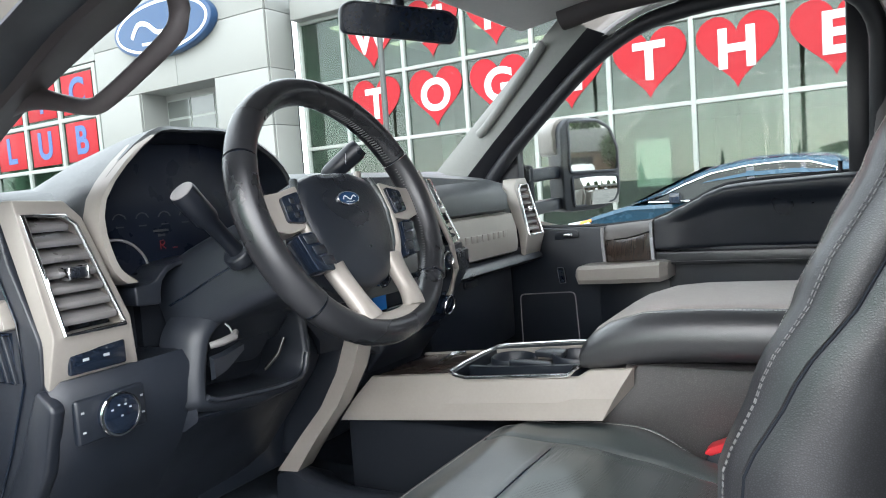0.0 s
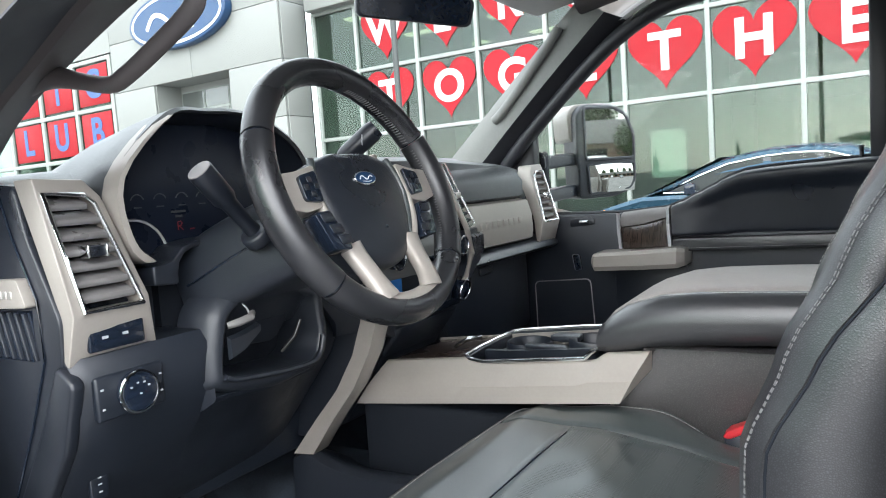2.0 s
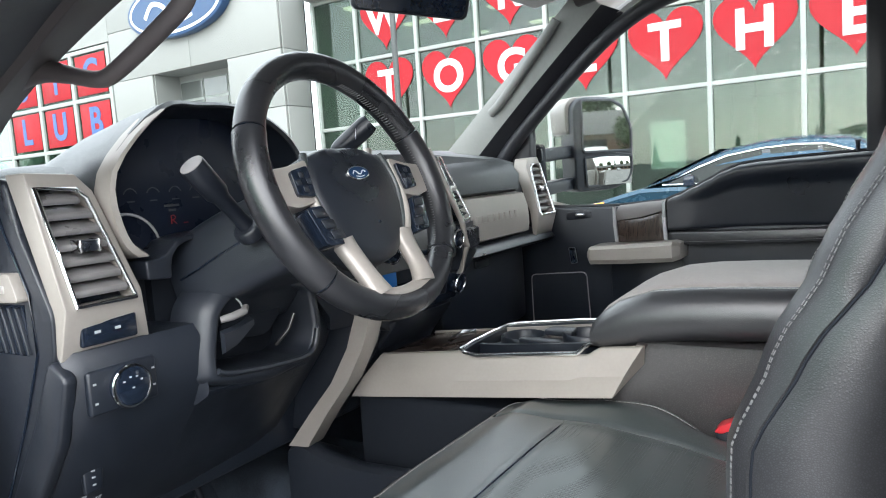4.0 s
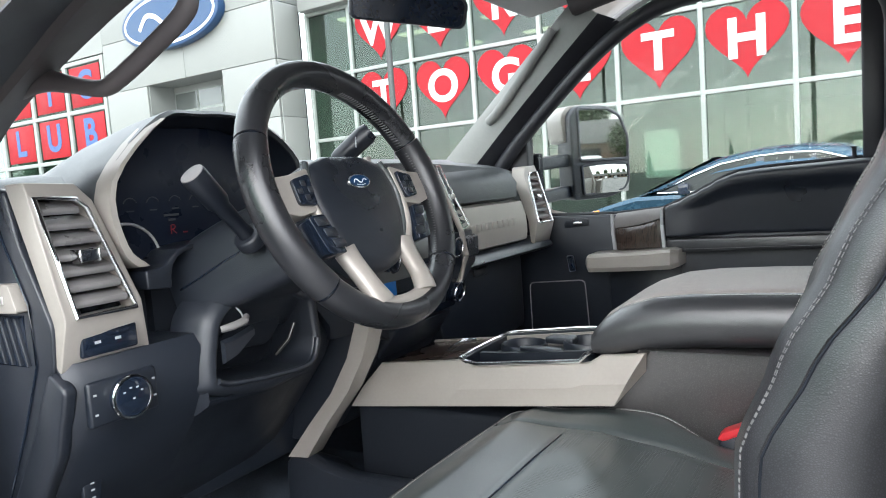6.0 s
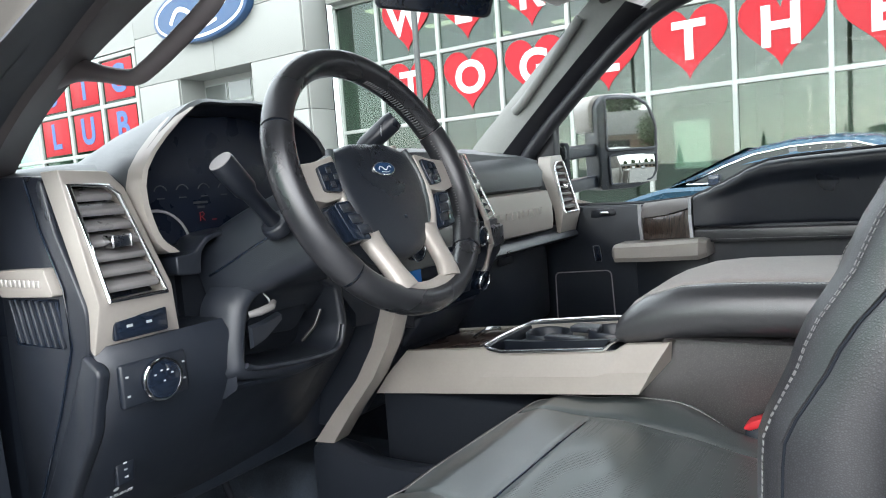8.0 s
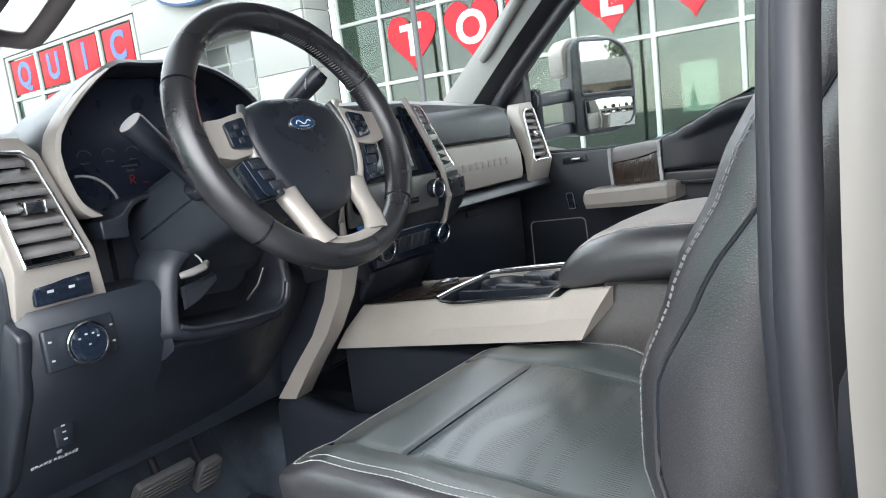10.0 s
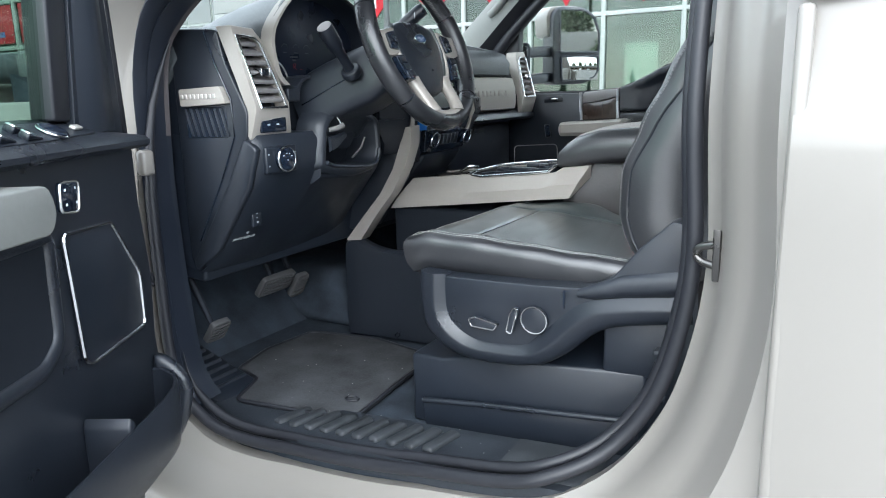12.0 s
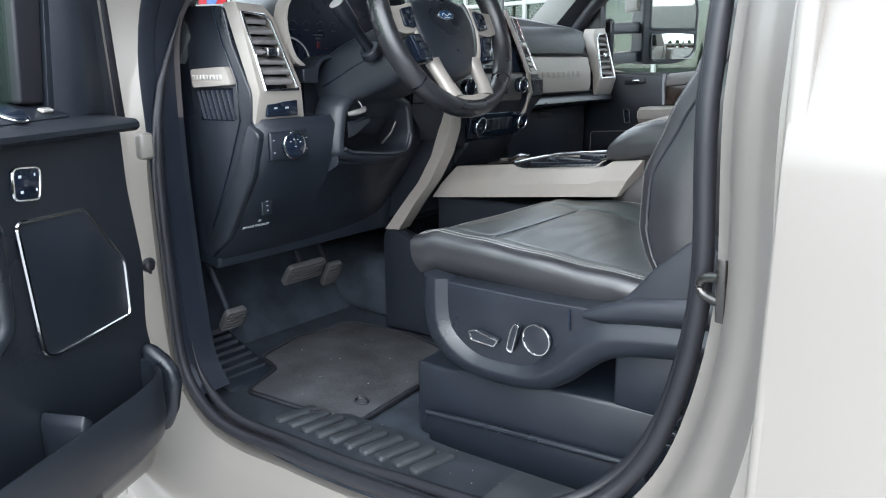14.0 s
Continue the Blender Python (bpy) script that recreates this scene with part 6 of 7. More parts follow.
def seat(sd, name, label, group):
    """A bucket seat; sd = 1 for the driver's, built at y < 0, -1 mirrors it."""
    Y = lambda y: y * sd
    s_ob = thing(name, (0.5, Y(-0.34), 0.83), label, "seat", group)
    X0, X1, YL, YR = 0.270, 0.700, -0.592, -0.062

    def cx(s, t):
        return X0 + (X1 - X0) * t - 0.014 * math.sin(math.pi * s) * (1 - t)

    def cy(s, t):
        return YL + (YR - YL) * s + 0.035 * t * (1 - s)

    def cz(s, t):
        z = 1.243 - 0.030 * t
        z += 0.030 * smooth(0.72, 0.92, s) * smooth(0.0, 0.55, t) * (1 - 0.7 * smooth(0.45, 0.95, t)) - 0.045 * smooth(0.82, 0.97, s) * smooth(0.5, 0.9, t) + 0.010 * smooth(0.16, 0.05, s)
        z -= 0.014 * smooth(0.85, 1.0, s) * smooth(0.03, 0.0, 0) + 0.030 * smooth(0.93, 1.0, s) ** 2
        z -= 0.012 * smooth(0.10, 0.0, t) + 0.010 * math.sin(math.pi * s) * smooth(0.3, 0.9, t)
        z -= 0.004 * math.exp(-((s - 0.135) / 0.008) ** 2) + 0.004 * math.exp(-((s - seam(t)) / 0.007) ** 2)
        z -= 0.004 * math.exp(-((t - cross(s)) / 0.007) ** 2) * smooth(0.10, 0.14, s) * smooth(seam(t), seam(t) - 0.03, s)
        z += 0.0015 * math.sin(9 * s + 5 * t) + 0.001 * math.sin(23 * t + 7 * s)
        return z

    def seam(t):
        return 0.76 + 0.03 * math.sin(3 * t) - 0.02 * t

    def cross(s):
        return 0.262 + 0.02 * (s - 0.13)

    def patch(s0, s1, t0, t1, ns, nt):
        """Part of the cushion top between two limits of s (functions of t) and t (functions of s)."""
        rings = []
        for j in range(nt + 1):
            ring = []
            for i in range(ns + 1):
                a = i / ns
                tt = j / nt
                t = t0(a) + (t1(a) - t0(a)) * tt
                s = s0(t) + (s1(t) - s0(t)) * a
                t = t0(s) + (t1(s) - t0(s)) * tt
                ring.append((cx(s, t), Y(cy(s, t)), cz(s, t)))
            rings.append(ring)
        return loft(rings, closed=False)

    k0, k1, k2 = (lambda v: 0.0), (lambda v: 1.0), (lambda v: 1.12)
    lin = lambda v: 0.135
    # top patches wear the leather copies with the painted sky sheen
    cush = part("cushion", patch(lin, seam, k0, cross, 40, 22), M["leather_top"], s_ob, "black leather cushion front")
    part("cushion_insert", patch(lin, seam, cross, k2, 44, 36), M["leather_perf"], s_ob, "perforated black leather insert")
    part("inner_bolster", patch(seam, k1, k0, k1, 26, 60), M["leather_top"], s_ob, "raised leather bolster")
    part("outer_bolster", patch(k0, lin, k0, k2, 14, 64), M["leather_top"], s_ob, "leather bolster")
    part("seam_cord", tube([(cx(s, cross(s)), Y(cy(s, cross(s))), cz(s, cross(s)) + 0.0004) for s in [0.145 + 0.59 * k / 40 for k in range(41)]], 0.0016, 6), M["gloss_black"], s_ob, "dark cushion seam")
    per = [(0.0, 1.14), (0.0, 1.08)] + [(0.0, t) for t in [1 - k / 30 for k in range(31)]] + [(s, 0.0) for s in [k / 20 for k in range(1, 21)]] + [(1.0, t) for t in [k / 20 for k in range(1, 21)]]
    top = [Vector((cx(s, t), cy(s, t), cz(s, t))) for s, t in per]
    cen = Vector((0.49, -0.33, 0))
    rings = []
    for out, dz in ((0.0, 0.0), (0.005, -0.0015), (0.011, -0.006), (0.0155, -0.014), (0.0165, -0.024), (0.015, -0.042), (0.010, -0.060), (0.0, -0.076), (-0.018, -0.085)):
        ring = []
        for k, p in enumerate(top):
            a, b = top[max(k - 1, 0)], top[min(k + 1, len(top) - 1)]
            tg = Vector((b.x - a.x, b.y - a.y, 0)).normalized()
            nr = Vector((-tg.y, tg.x, 0))
            if nr.dot(Vector((p.x, p.y, 0)) - cen) < 0:
                nr = -nr
            close = math.sqrt(max(0.02, 1 - smooth(0.93, 1.13, per[k][1]) ** 2)) if per[k][0] == 0.0 else 1.0
            o = out * (0.5 if per[k][0] == 1.0 else 1.25) * close
            wr = (0.0006 * math.sin(k * 0.9) + 0.0016 * math.sin(k * 1.9) * smooth(0.86, 1.0, per[k][1]) * (per[k][0] == 0.0)) * (out > 0.01)
            q = p + nr * (o + wr)
            ring.append((q.x, Y(q.y), p.z + dz * close))
        rings.append(ring)
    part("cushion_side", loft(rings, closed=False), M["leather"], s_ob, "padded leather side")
    edge = [Vector((cx(s, t), Y(cy(s, t)), cz(s, t) + 0.0008)) for s, t in per[2:53]]
    stitch(s_ob, edge, 0.0072, 0.0052, 0.0006, (0, 0, 1))
    seam_end = Vector((cx(0.0, 0.93), Y(cy(0.0, 0.93)), cz(0.0, 0.93)))
    for da in (0.0, 0.010):
        stitch(s_ob, [seam_end + Vector((0.012 + da + 0.004 * f, Y(0.012 - 0.030 * f), 0.001 - 0.055 * f * f)) for f in [k / 8 for k in range(9)]], 0.0072, 0.0052, 0.0006, (0, -Y(1), 0))
    edge2 = [Vector((cx(s, t), Y(cy(s, t)), cz(s, t) + 0.0006)) for s, t in [(0.028, t) for t in [1 - k / 30 for k in range(30)]]]
    stitch(s_ob, edge2, 0.0072, 0.0052, 0.0006, (0, 0, 1))
    part("bolster_welt", tube([(cx(0.955, t), Y(cy(0.955, t)), cz(0.955, t) + 0.0005) for t in [0.03 + 0.97 * k / 40 for k in range(41)]], 0.0035, 8), M["leather_top"], s_ob, "raised welt along the inner bolster", 80)
    stitch(s_ob, [Vector((cx(0.982, t), Y(cy(0.982, t)), cz(0.982, t) + 0.0006)) for t in [k / 30 for k in range(8, 31)]], 0.0072, 0.0052, 0.0006, (0, 0, 1))
    stitch(s_ob, [Vector((cx(0.93, t), Y(cy(0.93, t)), cz(0.93, t) + 0.0006)) for t in [k / 30 for k in range(1, 31)]], 0.0072, 0.0052, 0.0006, (0, 0, 1))
    # backrest: sections from the cushion up to the shoulders
    NOSE = [(1.205, 0.728), (1.25, 0.704), (1.31, 0.688), (1.385, 0.690), (1.47, 0.722), (1.55, 0.762), (1.65, 0.812), (1.75, 0.858), (1.85, 0.905), (1.90, 0.935)]

    def nose(z):
        for (z0, x0), (z1, x1) in zip(NOSE, NOSE[1:]):
            if z0 <= z <= z1:
                return x0 + (x1 - x0) * smooth(0, 1, (z - z0) / (z1 - z0)) * 0.5 + (x1 - x0) * 0.5 * (z - z0) / (z1 - z0)
        return NOSE[-1][1]

    zs = [1.205 + (1.90 - 1.205) * k / 34 for k in range(35)]

    def section(z):
        n = nose(z)
        w = 0.0 if z < 1.78 else 0.035 * ((z - 1.78) / 0.12) ** 2
        yl, yr = -0.580 + w, -0.075 - w
        lowtuck = 0.02 * smooth(1.27, 1.205, z)
        g = 0.024 + 0.028 * smooth(1.36, 1.62, z)
        outer = [(n + 0.150, yl + 0.03), (n + 0.125, yl + 0.006), (n + 0.075, yl - 0.004), (n + g + 0.0035, yl - 0.0035 + 0.001), (n + g, yl + 0.001), (n + g - 0.0035, yl - 0.001), (n + g * 0.45, yl + 0.004), (n + 0.005, yl + 0.014), (n + 0.0, yl + 0.028)]
        inner = [(n + 0.004, yl + 0.048), (n + 0.022, yl + 0.072), (n + 0.05, yl + 0.10), (n + 0.060, yl + 0.125), (n + 0.058, yl + 0.19)]
        left = outer + inner
        mid = [(n + 0.055, (yl + yr) / 2)]
        right = [(x, yl + yr - y) for x, y in reversed(left)]
        return [(x + lowtuck, Y(y), z) for x, y in left + mid + right]

    NS = len(section(1.4))
    secs = [section(z) for z in zs]
    c0, c1 = 8, NS - 9
    part("backrest_side", loft([r[:c0 + 1] for r in secs], closed=False), M["leather"], s_ob, "leather backrest side")
    part("backrest_side", loft([r[c1:] for r in secs], closed=False), M["leather"], s_ob, "leather backrest side")
    part("backrest", loft([r[c0:c1 + 1] for r in secs], closed=False), M["leather"], s_ob, "black leather backrest front")
    part("backrest_shell", loft([[r[0], r[-1], (r[-1][0] + 0.03, r[-1][1], r[-1][2]), (r[0][0] + 0.03, r[0][1], r[0][2])] for r in secs]), M["plastic"], s_ob, "black seat back shell")
    part("backrest_cap", loft([secs[-1], [(x * 0.6 + 0.4 * 1.02, y * 0.85 + 0.15 * Y(-0.33), z + 0.02) for x, y, z in secs[-1]], [(1.02, y * 0.3 + 0.7 * Y(-0.33), z + 0.025) for x, y, z in secs[-1]]], True, True), M["leather"], s_ob)
    for f in (0.36, 0.50):
        line = []
        for r in secs:
            a, b = Vector(r[7]), Vector(r[6])
            line.append(a.lerp(b, f) + Vector((-0.0006, -Y(0.0008), 0)))
        stitch(s_ob, line, 0.0068, 0.0046, 0.00055, (0, -Y(1), 0), mat="thread_dark")
    part("backrest_seam", tube([(r[4][0], r[4][1] + Y(0.0005), r[4][2]) for r in secs], 0.0022, 6), M["recess"], s_ob, "dark piped seam")
    stitch(s_ob, [Vector((r[c1][0] - 0.001, r[c1][1], r[c1][2])) for r in secs], 0.0070, 0.0046, 0.0006, (-1, 0, 0))
    hr = part("headrest", cushion(rounded([(0.93, -0.46), (0.90, -0.40), (0.90, -0.26), (0.93, -0.20), (1.03, -0.20), (1.03, -0.46)], 0.03, 3), 1.95, 2.09, 0.03, 0.006), M["leather"], s_ob, "leather headrest")
    if sd < 0:
        for v in hr.data.vertices:
            v.co.y = -v.co.y
        hr.data.flip_normals()
    for y in (-0.38, -0.28):
        part("headrest_post", tube([(0.965, Y(y), 1.88), (0.965, Y(y), 1.96)], 0.006, 8), M["chrome"], s_ob)
    # plastic side shield with the power seat switches
    shield = [(0.330, 1.172), (0.330, 1.11), (0.345, 1.070), (0.385, 1.040), (0.44, 1.026), (0.55, 1.030), (0.60, 1.060), (0.67, 1.120), (0.73, 1.140), (0.83, 1.155), (0.84, 1.30), (0.80, 1.315), (0.745, 1.262), (0.700, 1.205), (0.66, 1.182), (0.55, 1.176)]
    va = prism(rounded(shield, 0.012, 3), "xz", min(Y(-0.627), Y(-0.575)), max(Y(-0.627), Y(-0.575)), 0.005, 3)
    vl = part("side_shield", va, M["plastic"], s_ob, "black plastic seat side shield")
    f_out = spline([(0.304, 0, 1.178), (0.303, 0, 1.11), (0.318, 0, 1.060), (0.362, 0, 1.022), (0.43, 0, 1.006), (0.545, 0, 1.013), (0.610, 0, 1.044), (0.675, 0, 1.100), (0.73, 0, 1.120), (0.84, 0, 1.138)], 5)
    f_mid = spline([(0.346, 0, 1.178), (0.346, 0, 1.11), (0.358, 0, 1.074), (0.393, 0, 1.046), (0.444, 0, 1.034), (0.540, 0, 1.040), (0.588, 0, 1.066), (0.655, 0, 1.128), (0.715, 0, 1.150), (0.84, 0, 1.168)], 5)
    f_in = spline([(0.366, 0, 1.178), (0.367, 0, 1.112), (0.380, 0, 1.082), (0.410, 0, 1.060), (0.452, 0, 1.050), (0.530, 0, 1.056), (0.566, 0, 1.082), (0.636, 0, 1.148), (0.708, 0, 1.172), (0.84, 0, 1.190)], 5)
    part("shield_frame", loft([[(a.x, Y(-0.590), a.z), (a.x, Y(-0.618), a.z), (a.x * 0.86 + b.x * 0.14, Y(-0.629), a.z * 0.86 + b.z * 0.14), (a.x * 0.6 + b.x * 0.4, Y(-0.636), a.z * 0.6 + b.z * 0.4), (b.x * 0.9 + a.x * 0.1, Y(-0.641), b.z * 0.9 + a.z * 0.1), (b.x, Y(-0.6415), b.z), (b.x * 0.85 + c.x * 0.15, Y(-0.6405), b.z * 0.85 + c.z * 0.15), (c.x * 0.9 + b.x * 0.1, Y(-0.628), c.z * 0.9 + b.z * 0.1), (c.x, Y(-0.6265), c.z), (c.x, Y(-0.60), c.z)] for a, b, c in zip(f_out, f_mid, f_in)]), M["plastic"], vl, "raised moulded frame", 60)
    arm_t = [(0.640, 1.172, 0.006), (0.67, 1.180, 0.012), (0.72, 1.196, 0.017), (0.84, 1.216, 0.019)]
    part("shield_ridge", loft([[(x, Y(-0.62), z + w), (x, Y(-0.630), z + w), (x, Y(-0.6365), z + w * 0.35), (x, Y(-0.637), z - w * 0.5), (x, Y(-0.6275), z - w * 1.4), (x, Y(-0.62), z - w * 1.4)] for x, z, w in arm_t]), M["plastic"], vl, "", 60)
    part("shield_gap", box(0.613, 0.616, min(Y(-0.6315), Y(-0.628)), max(Y(-0.6315), Y(-0.628)), 1.14, 1.174), M["gloss_black"], vl)
    for nm, pts in (("slide_switch", [(0.424, 1.098), (0.440, 1.102), (0.486, 1.094), (0.478, 1.082), (0.430, 1.083)]), ("recline_switch", [(0.505, 1.083), (0.512, 1.118), (0.520, 1.132), (0.528, 1.130), (0.515, 1.080)])):
        pr = rounded(pts, 0.003, 2)
        swt = part(nm, prism(pr, "xz", min(Y(-0.643), Y(-0.63)), max(Y(-0.643), Y(-0.63)), 0.003), M["plastic"], vl)
        part("switch_rim", tube([(a, Y(-0.643), b) for a, b in pr], 0.0016, 6, closed=True, up=(0, 1, 0)), M["chrome"], vl, "bright switch outline")
    lum = part("lumbar_switch", disc((0.558, Y(-0.63), 1.111), (0, -sd, 0), 0.0265, 0.006, 28, 0.002), M["plastic"], vl, "round lumbar switch")
    part("switch_rim", tube([(0.558 + 0.0255 * math.cos(a), Y(-0.6365), 1.111 + 0.0255 * math.sin(a)) for a in [2 * math.pi * k / 32 for k in range(32)]], 0.0016, 6, closed=True, up=(0, 1, 0)), M["chrome"], vl, "bright ring")
    # pedestal
    part("pedestal", prism([(0.262, 0.83), (0.262, 0.985), (0.34, 0.985), (0.40, 1.0), (0.76, 1.03), (0.77, 0.83)], "xz", min(Y(-0.60), Y(-0.12)), max(Y(-0.60), Y(-0.12)), 0.008), M["plastic_dark"], s_ob, "black seat pedestal")
    part("pedestal_strip", tube([(0.295, Y(-0.612), 0.888), (0.45, Y(-0.614), 0.908), (0.745, Y(-0.614), 0.938)], 0.006, 8, flat=1.0), M["plastic"], s_ob, "moulded trim edge")
    part("pedestal_cover", prism([(0.30, 0.83), (0.295, 0.884), (0.745, 0.934), (0.76, 0.83)], "xz", min(Y(-0.612), Y(-0.59)), max(Y(-0.612), Y(-0.59)), 0.003), M["plastic_dark"], s_ob)
    part("frame_rail", box(0.68, 0.80, min(Y(-0.60), Y(-0.55)), max(Y(-0.60), Y(-0.55)), 1.02, 1.13, 0.005), M["plastic_dark"], s_ob)
    for k in range(5):
        part("rail_bolt", box(0.775, 0.795, min(Y(-0.622), Y(-0.60)), max(Y(-0.622), Y(-0.60)), 0.985 + 0.022 * k, 0.995 + 0.022 * k, 0.002), M["plastic"], s_ob)
    y0, y1 = sorted((Y(-0.130), Y(-0.104)))
    bk = part("belt_buckle", prism(rounded([(0.60, 1.13), (0.598, 1.225), (0.61, 1.238), (0.650, 1.252), (0.668, 1.235), (0.665, 1.13)], 0.006, 2), "xz", y0, y1, 0.004), M["plastic_dark"], s_ob, "black belt buckle with a red button")
    part("buckle_button", prism(rounded([(0.596, 1.228), (0.604, 1.238), (0.648, 1.259), (0.654, 1.250), (0.606, 1.226)], 0.003, 2), "xz", y0 - 0.002, y1 + 0.002, 0.002), M["red"], bk, "red release button")
    return s_ob


seat(1, "driver_seat", "black leather power seat with pale stitching and perforated centre", "front seats")
seat(-1, "passenger_seat", "black leather bucket seat with pale stitching", "front seats")

# ---------------------------------------------------------------- floor and pedals
mat_pts = rounded([(-0.150, -0.722), (0.157, -0.682), (0.138, -0.48), (0.125, -0.28), (-0.10, -0.235), (-0.30, -0.27), (-0.32, -0.44), (-0.285, -0.585), (-0.195, -0.605)], 0.02, 3)
fm = thing("floor_mat", (0, -0.45, 0.83), "dusty black carpet floor mat with a bound edge", "floor mat")
part("carpet", prism(mat_pts, "xy", 0.829, 0.842, 0.003), M["mat"], fm)
part("binding", tube([(a, b, 0.8405) for a, b in mat_pts], 0.0055, 8, closed=True), M["rubber"], fm, "bound black edge")
part("retainer", tube([(0.095 + 0.016 * math.cos(a), -0.60 + 0.012 * math.sin(a), 0.844) for a in [2 * math.pi * k / 16 for k in range(16)]], 0.003, 6, closed=True), M["rubber"], fm, "mat retainer clip")
rng = random.Random(5)
bm = bmesh.new()
for k in range(26):
    x, y = rng.uniform(-0.25, 0.12), rng.uniform(-0.66, -0.3)
    r = rng.uniform(0.0006, 0.0018)
    disc((x, y, 0.8425), (0, 0, 1), r, 0.0006, 5, 0, bm)
for k in range(24):
    x = rng.uniform(-0.1, 0.6)
    disc((x, rng.uniform(-0.74, -0.66), sill_z(x) + 0.016), (0, 0, 1), rng.uniform(0.0006, 0.0014), 0.0006, 5, 0, bm)
tagged(solo("grit", bm, M["concrete"], "pale grit and crumbs scattered on the mat", "grit"), kind="stuff")
fr = thing("footrest", (-0.3, -0.66, 0.83), "black ribbed footrest beside the mat", "footrest")
part("plate", prism([(-0.42, 0.83), (-0.17, 0.83), (-0.20, 0.843), (-0.40, 0.905)], "xz", -0.745, -0.61, 0.006), M["plastic_dark"], fr)
for k in range(7):
    part("rib", prism([(-0.395 + k * 0.027, 0.905 - k * 0.0088), (-0.385 + k * 0.027, 0.908 - k * 0.0088), (-0.380 + k * 0.027, 0.898 - k * 0.0088)], "xz", -0.735, -0.62, 0), M["plastic"], fr)


def pedal(name, c, w, h, tilt, label, arm_to, mat="plastic"):
    p = thing(name, c, label, "pedal")
    to = Matrix.Translation(c) @ Euler((0, radians(tilt), 0)).to_matrix().to_4x4()
    part("pad", prism(rounded([(-w / 2, -h / 2), (w / 2, -h / 2), (w / 2 * 0.92, h / 2), (-w / 2 * 0.96, h / 2)], 0.012, 3), "yz", -0.008, 0.008, 0.004, 2, to), M["taupe_rubber"], p, "ribbed rubber pad")
    for k in range(5):
        z = -h / 2 + h * (k + 1) / 6
        part("rib", box(0.008, 0.011, -w / 2 * 0.85, w / 2 * 0.85, z - 0.002, z + 0.002, 0.001, 1, to), M["taupe_rubber"], p)
    part("arm", tube([Vector(c) - Vector((0.01, 0, 0)), Vector(c) * 0.6 + Vector(arm_to) * 0.4, arm_to], [0.007, 0.008, 0.009], 8), M["recess"], p)


M["taupe_rubber"] = material("worn_pedal_rubber", (0.051, 0.051, 0.053), 0.65, vary=0.25, vscale=20)
pedal("brake_pedal", (-0.245, -0.463, 1.048), 0.125, 0.062, 35, "wide ribbed brake pedal under the dash", (-0.42, -0.45, 1.33))
pedal("accelerator_pedal", (-0.255, -0.366, 1.018), 0.052, 0.075, 30, "narrow accelerator pedal under the dash", (-0.42, -0.36, 1.28))
pedal("parking_brake_pedal", (-0.215, -0.700, 0.995), 0.058, 0.062, 35, "small parking brake pedal beside the kick panel", (-0.36, -0.715, 1.25))

# ---------------------------------------------------------------- passenger door
pd = thing("passenger_door", (0.4, 0.78, 0.85), "closed passenger door with black trim, wood and satin inserts", "truck door")
BELT = [(-0.14, 1.530), (-0.012, 1.516), (0.179, 1.514), (0.307, 1.523), (0.354, 1.541), (0.400, 1.562), (0.434, 1.579), (0.470, 1.598), (0.510, 1.611), (0.565, 1.616), (0.638, 1.619), (0.79, 1.624)]
outl = [(-0.15, 0.88)] + BELT + [(0.87, 1.624), (0.86, 0.98), (0.80, 0.88)]
part("inner_panel", prism(outl, "xz", 0.742, 0.80, 0.006), M["plastic_dark"], pd, "black door trim panel")
part("outer_skin", prism([(-0.16, 0.82), (-0.16, 1.55), (-0.012, 1.515), (0.18, 1.510), (0.307, 1.518), (0.354, 1.536), (0.434, 1.573), (0.51, 1.606), (0.565, 1.611), (0.88, 1.618), (0.86, 0.9)], "xz", 0.802, 0.90, 0.004), M["white"], pd)


def belt_at(x):
    for (x0, z0), (x1, z1) in zip(BELT, BELT[1:]):
        if x0 <= x <= x1:
            return z0 + (z1 - z0) * smooth(0, 1, (x - x0) / (x1 - x0))
    return BELT[-1][1]


def upper_pad():
    """The padded top of the trim, pressed in towards the middle."""
    rings = []
    for k in range(41):
        x = 0.332 + 0.508 * k / 40
        e, zt = smooth(0.35, 0.50, x) * smooth(0.84, 0.74, x), belt_at(x) - 0.003
        ring = [(x, 0.75, zt + 0.002)]
        for i in range(25):
            f = i / 24
            edge = 0.010 * (1 - math.sqrt(max(0.0, 1 - (1 - min(1.0, f / 0.07)) ** 2))) + 0.010 * smooth(0.95, 1.0, f)
            ring.append((x, 0.696 + edge + e * (0.016 * smooth(0.14, 0.36, f) + 0.024 * f), zt + (1.450 - zt) * f))
        rings.append(ring)
    return loft(rings, closed=False)


part("upper_pad", upper_pad(), M["plastic"], pd, "soft upper door pad with a pressed centre field", 60)
part("mid_roll", prism(rounded([(0.33, 1.410), (0.33, 1.444), (0.84, 1.450), (0.84, 1.418)], 0.012, 3), "xz", 0.700, 0.745, 0.010, 3), M["leather"], pd, "stitched leather roll")
stitch(pd, [(0.345, 0.699, 1.418), (0.83, 0.699, 1.426)], 0.007, 0.005, 0.0006, (0, -1, 0))
part("wood_insert", prism([(0.196, 1.418), (0.193, 1.479), (0.225, 1.481), (0.26, 1.485), (0.295, 1.493), (0.322, 1.502), (0.326, 1.422)], "xz", 0.700, 0.745, 0.003), M["wood"], pd, "dark wood insert")
cap_rows = []
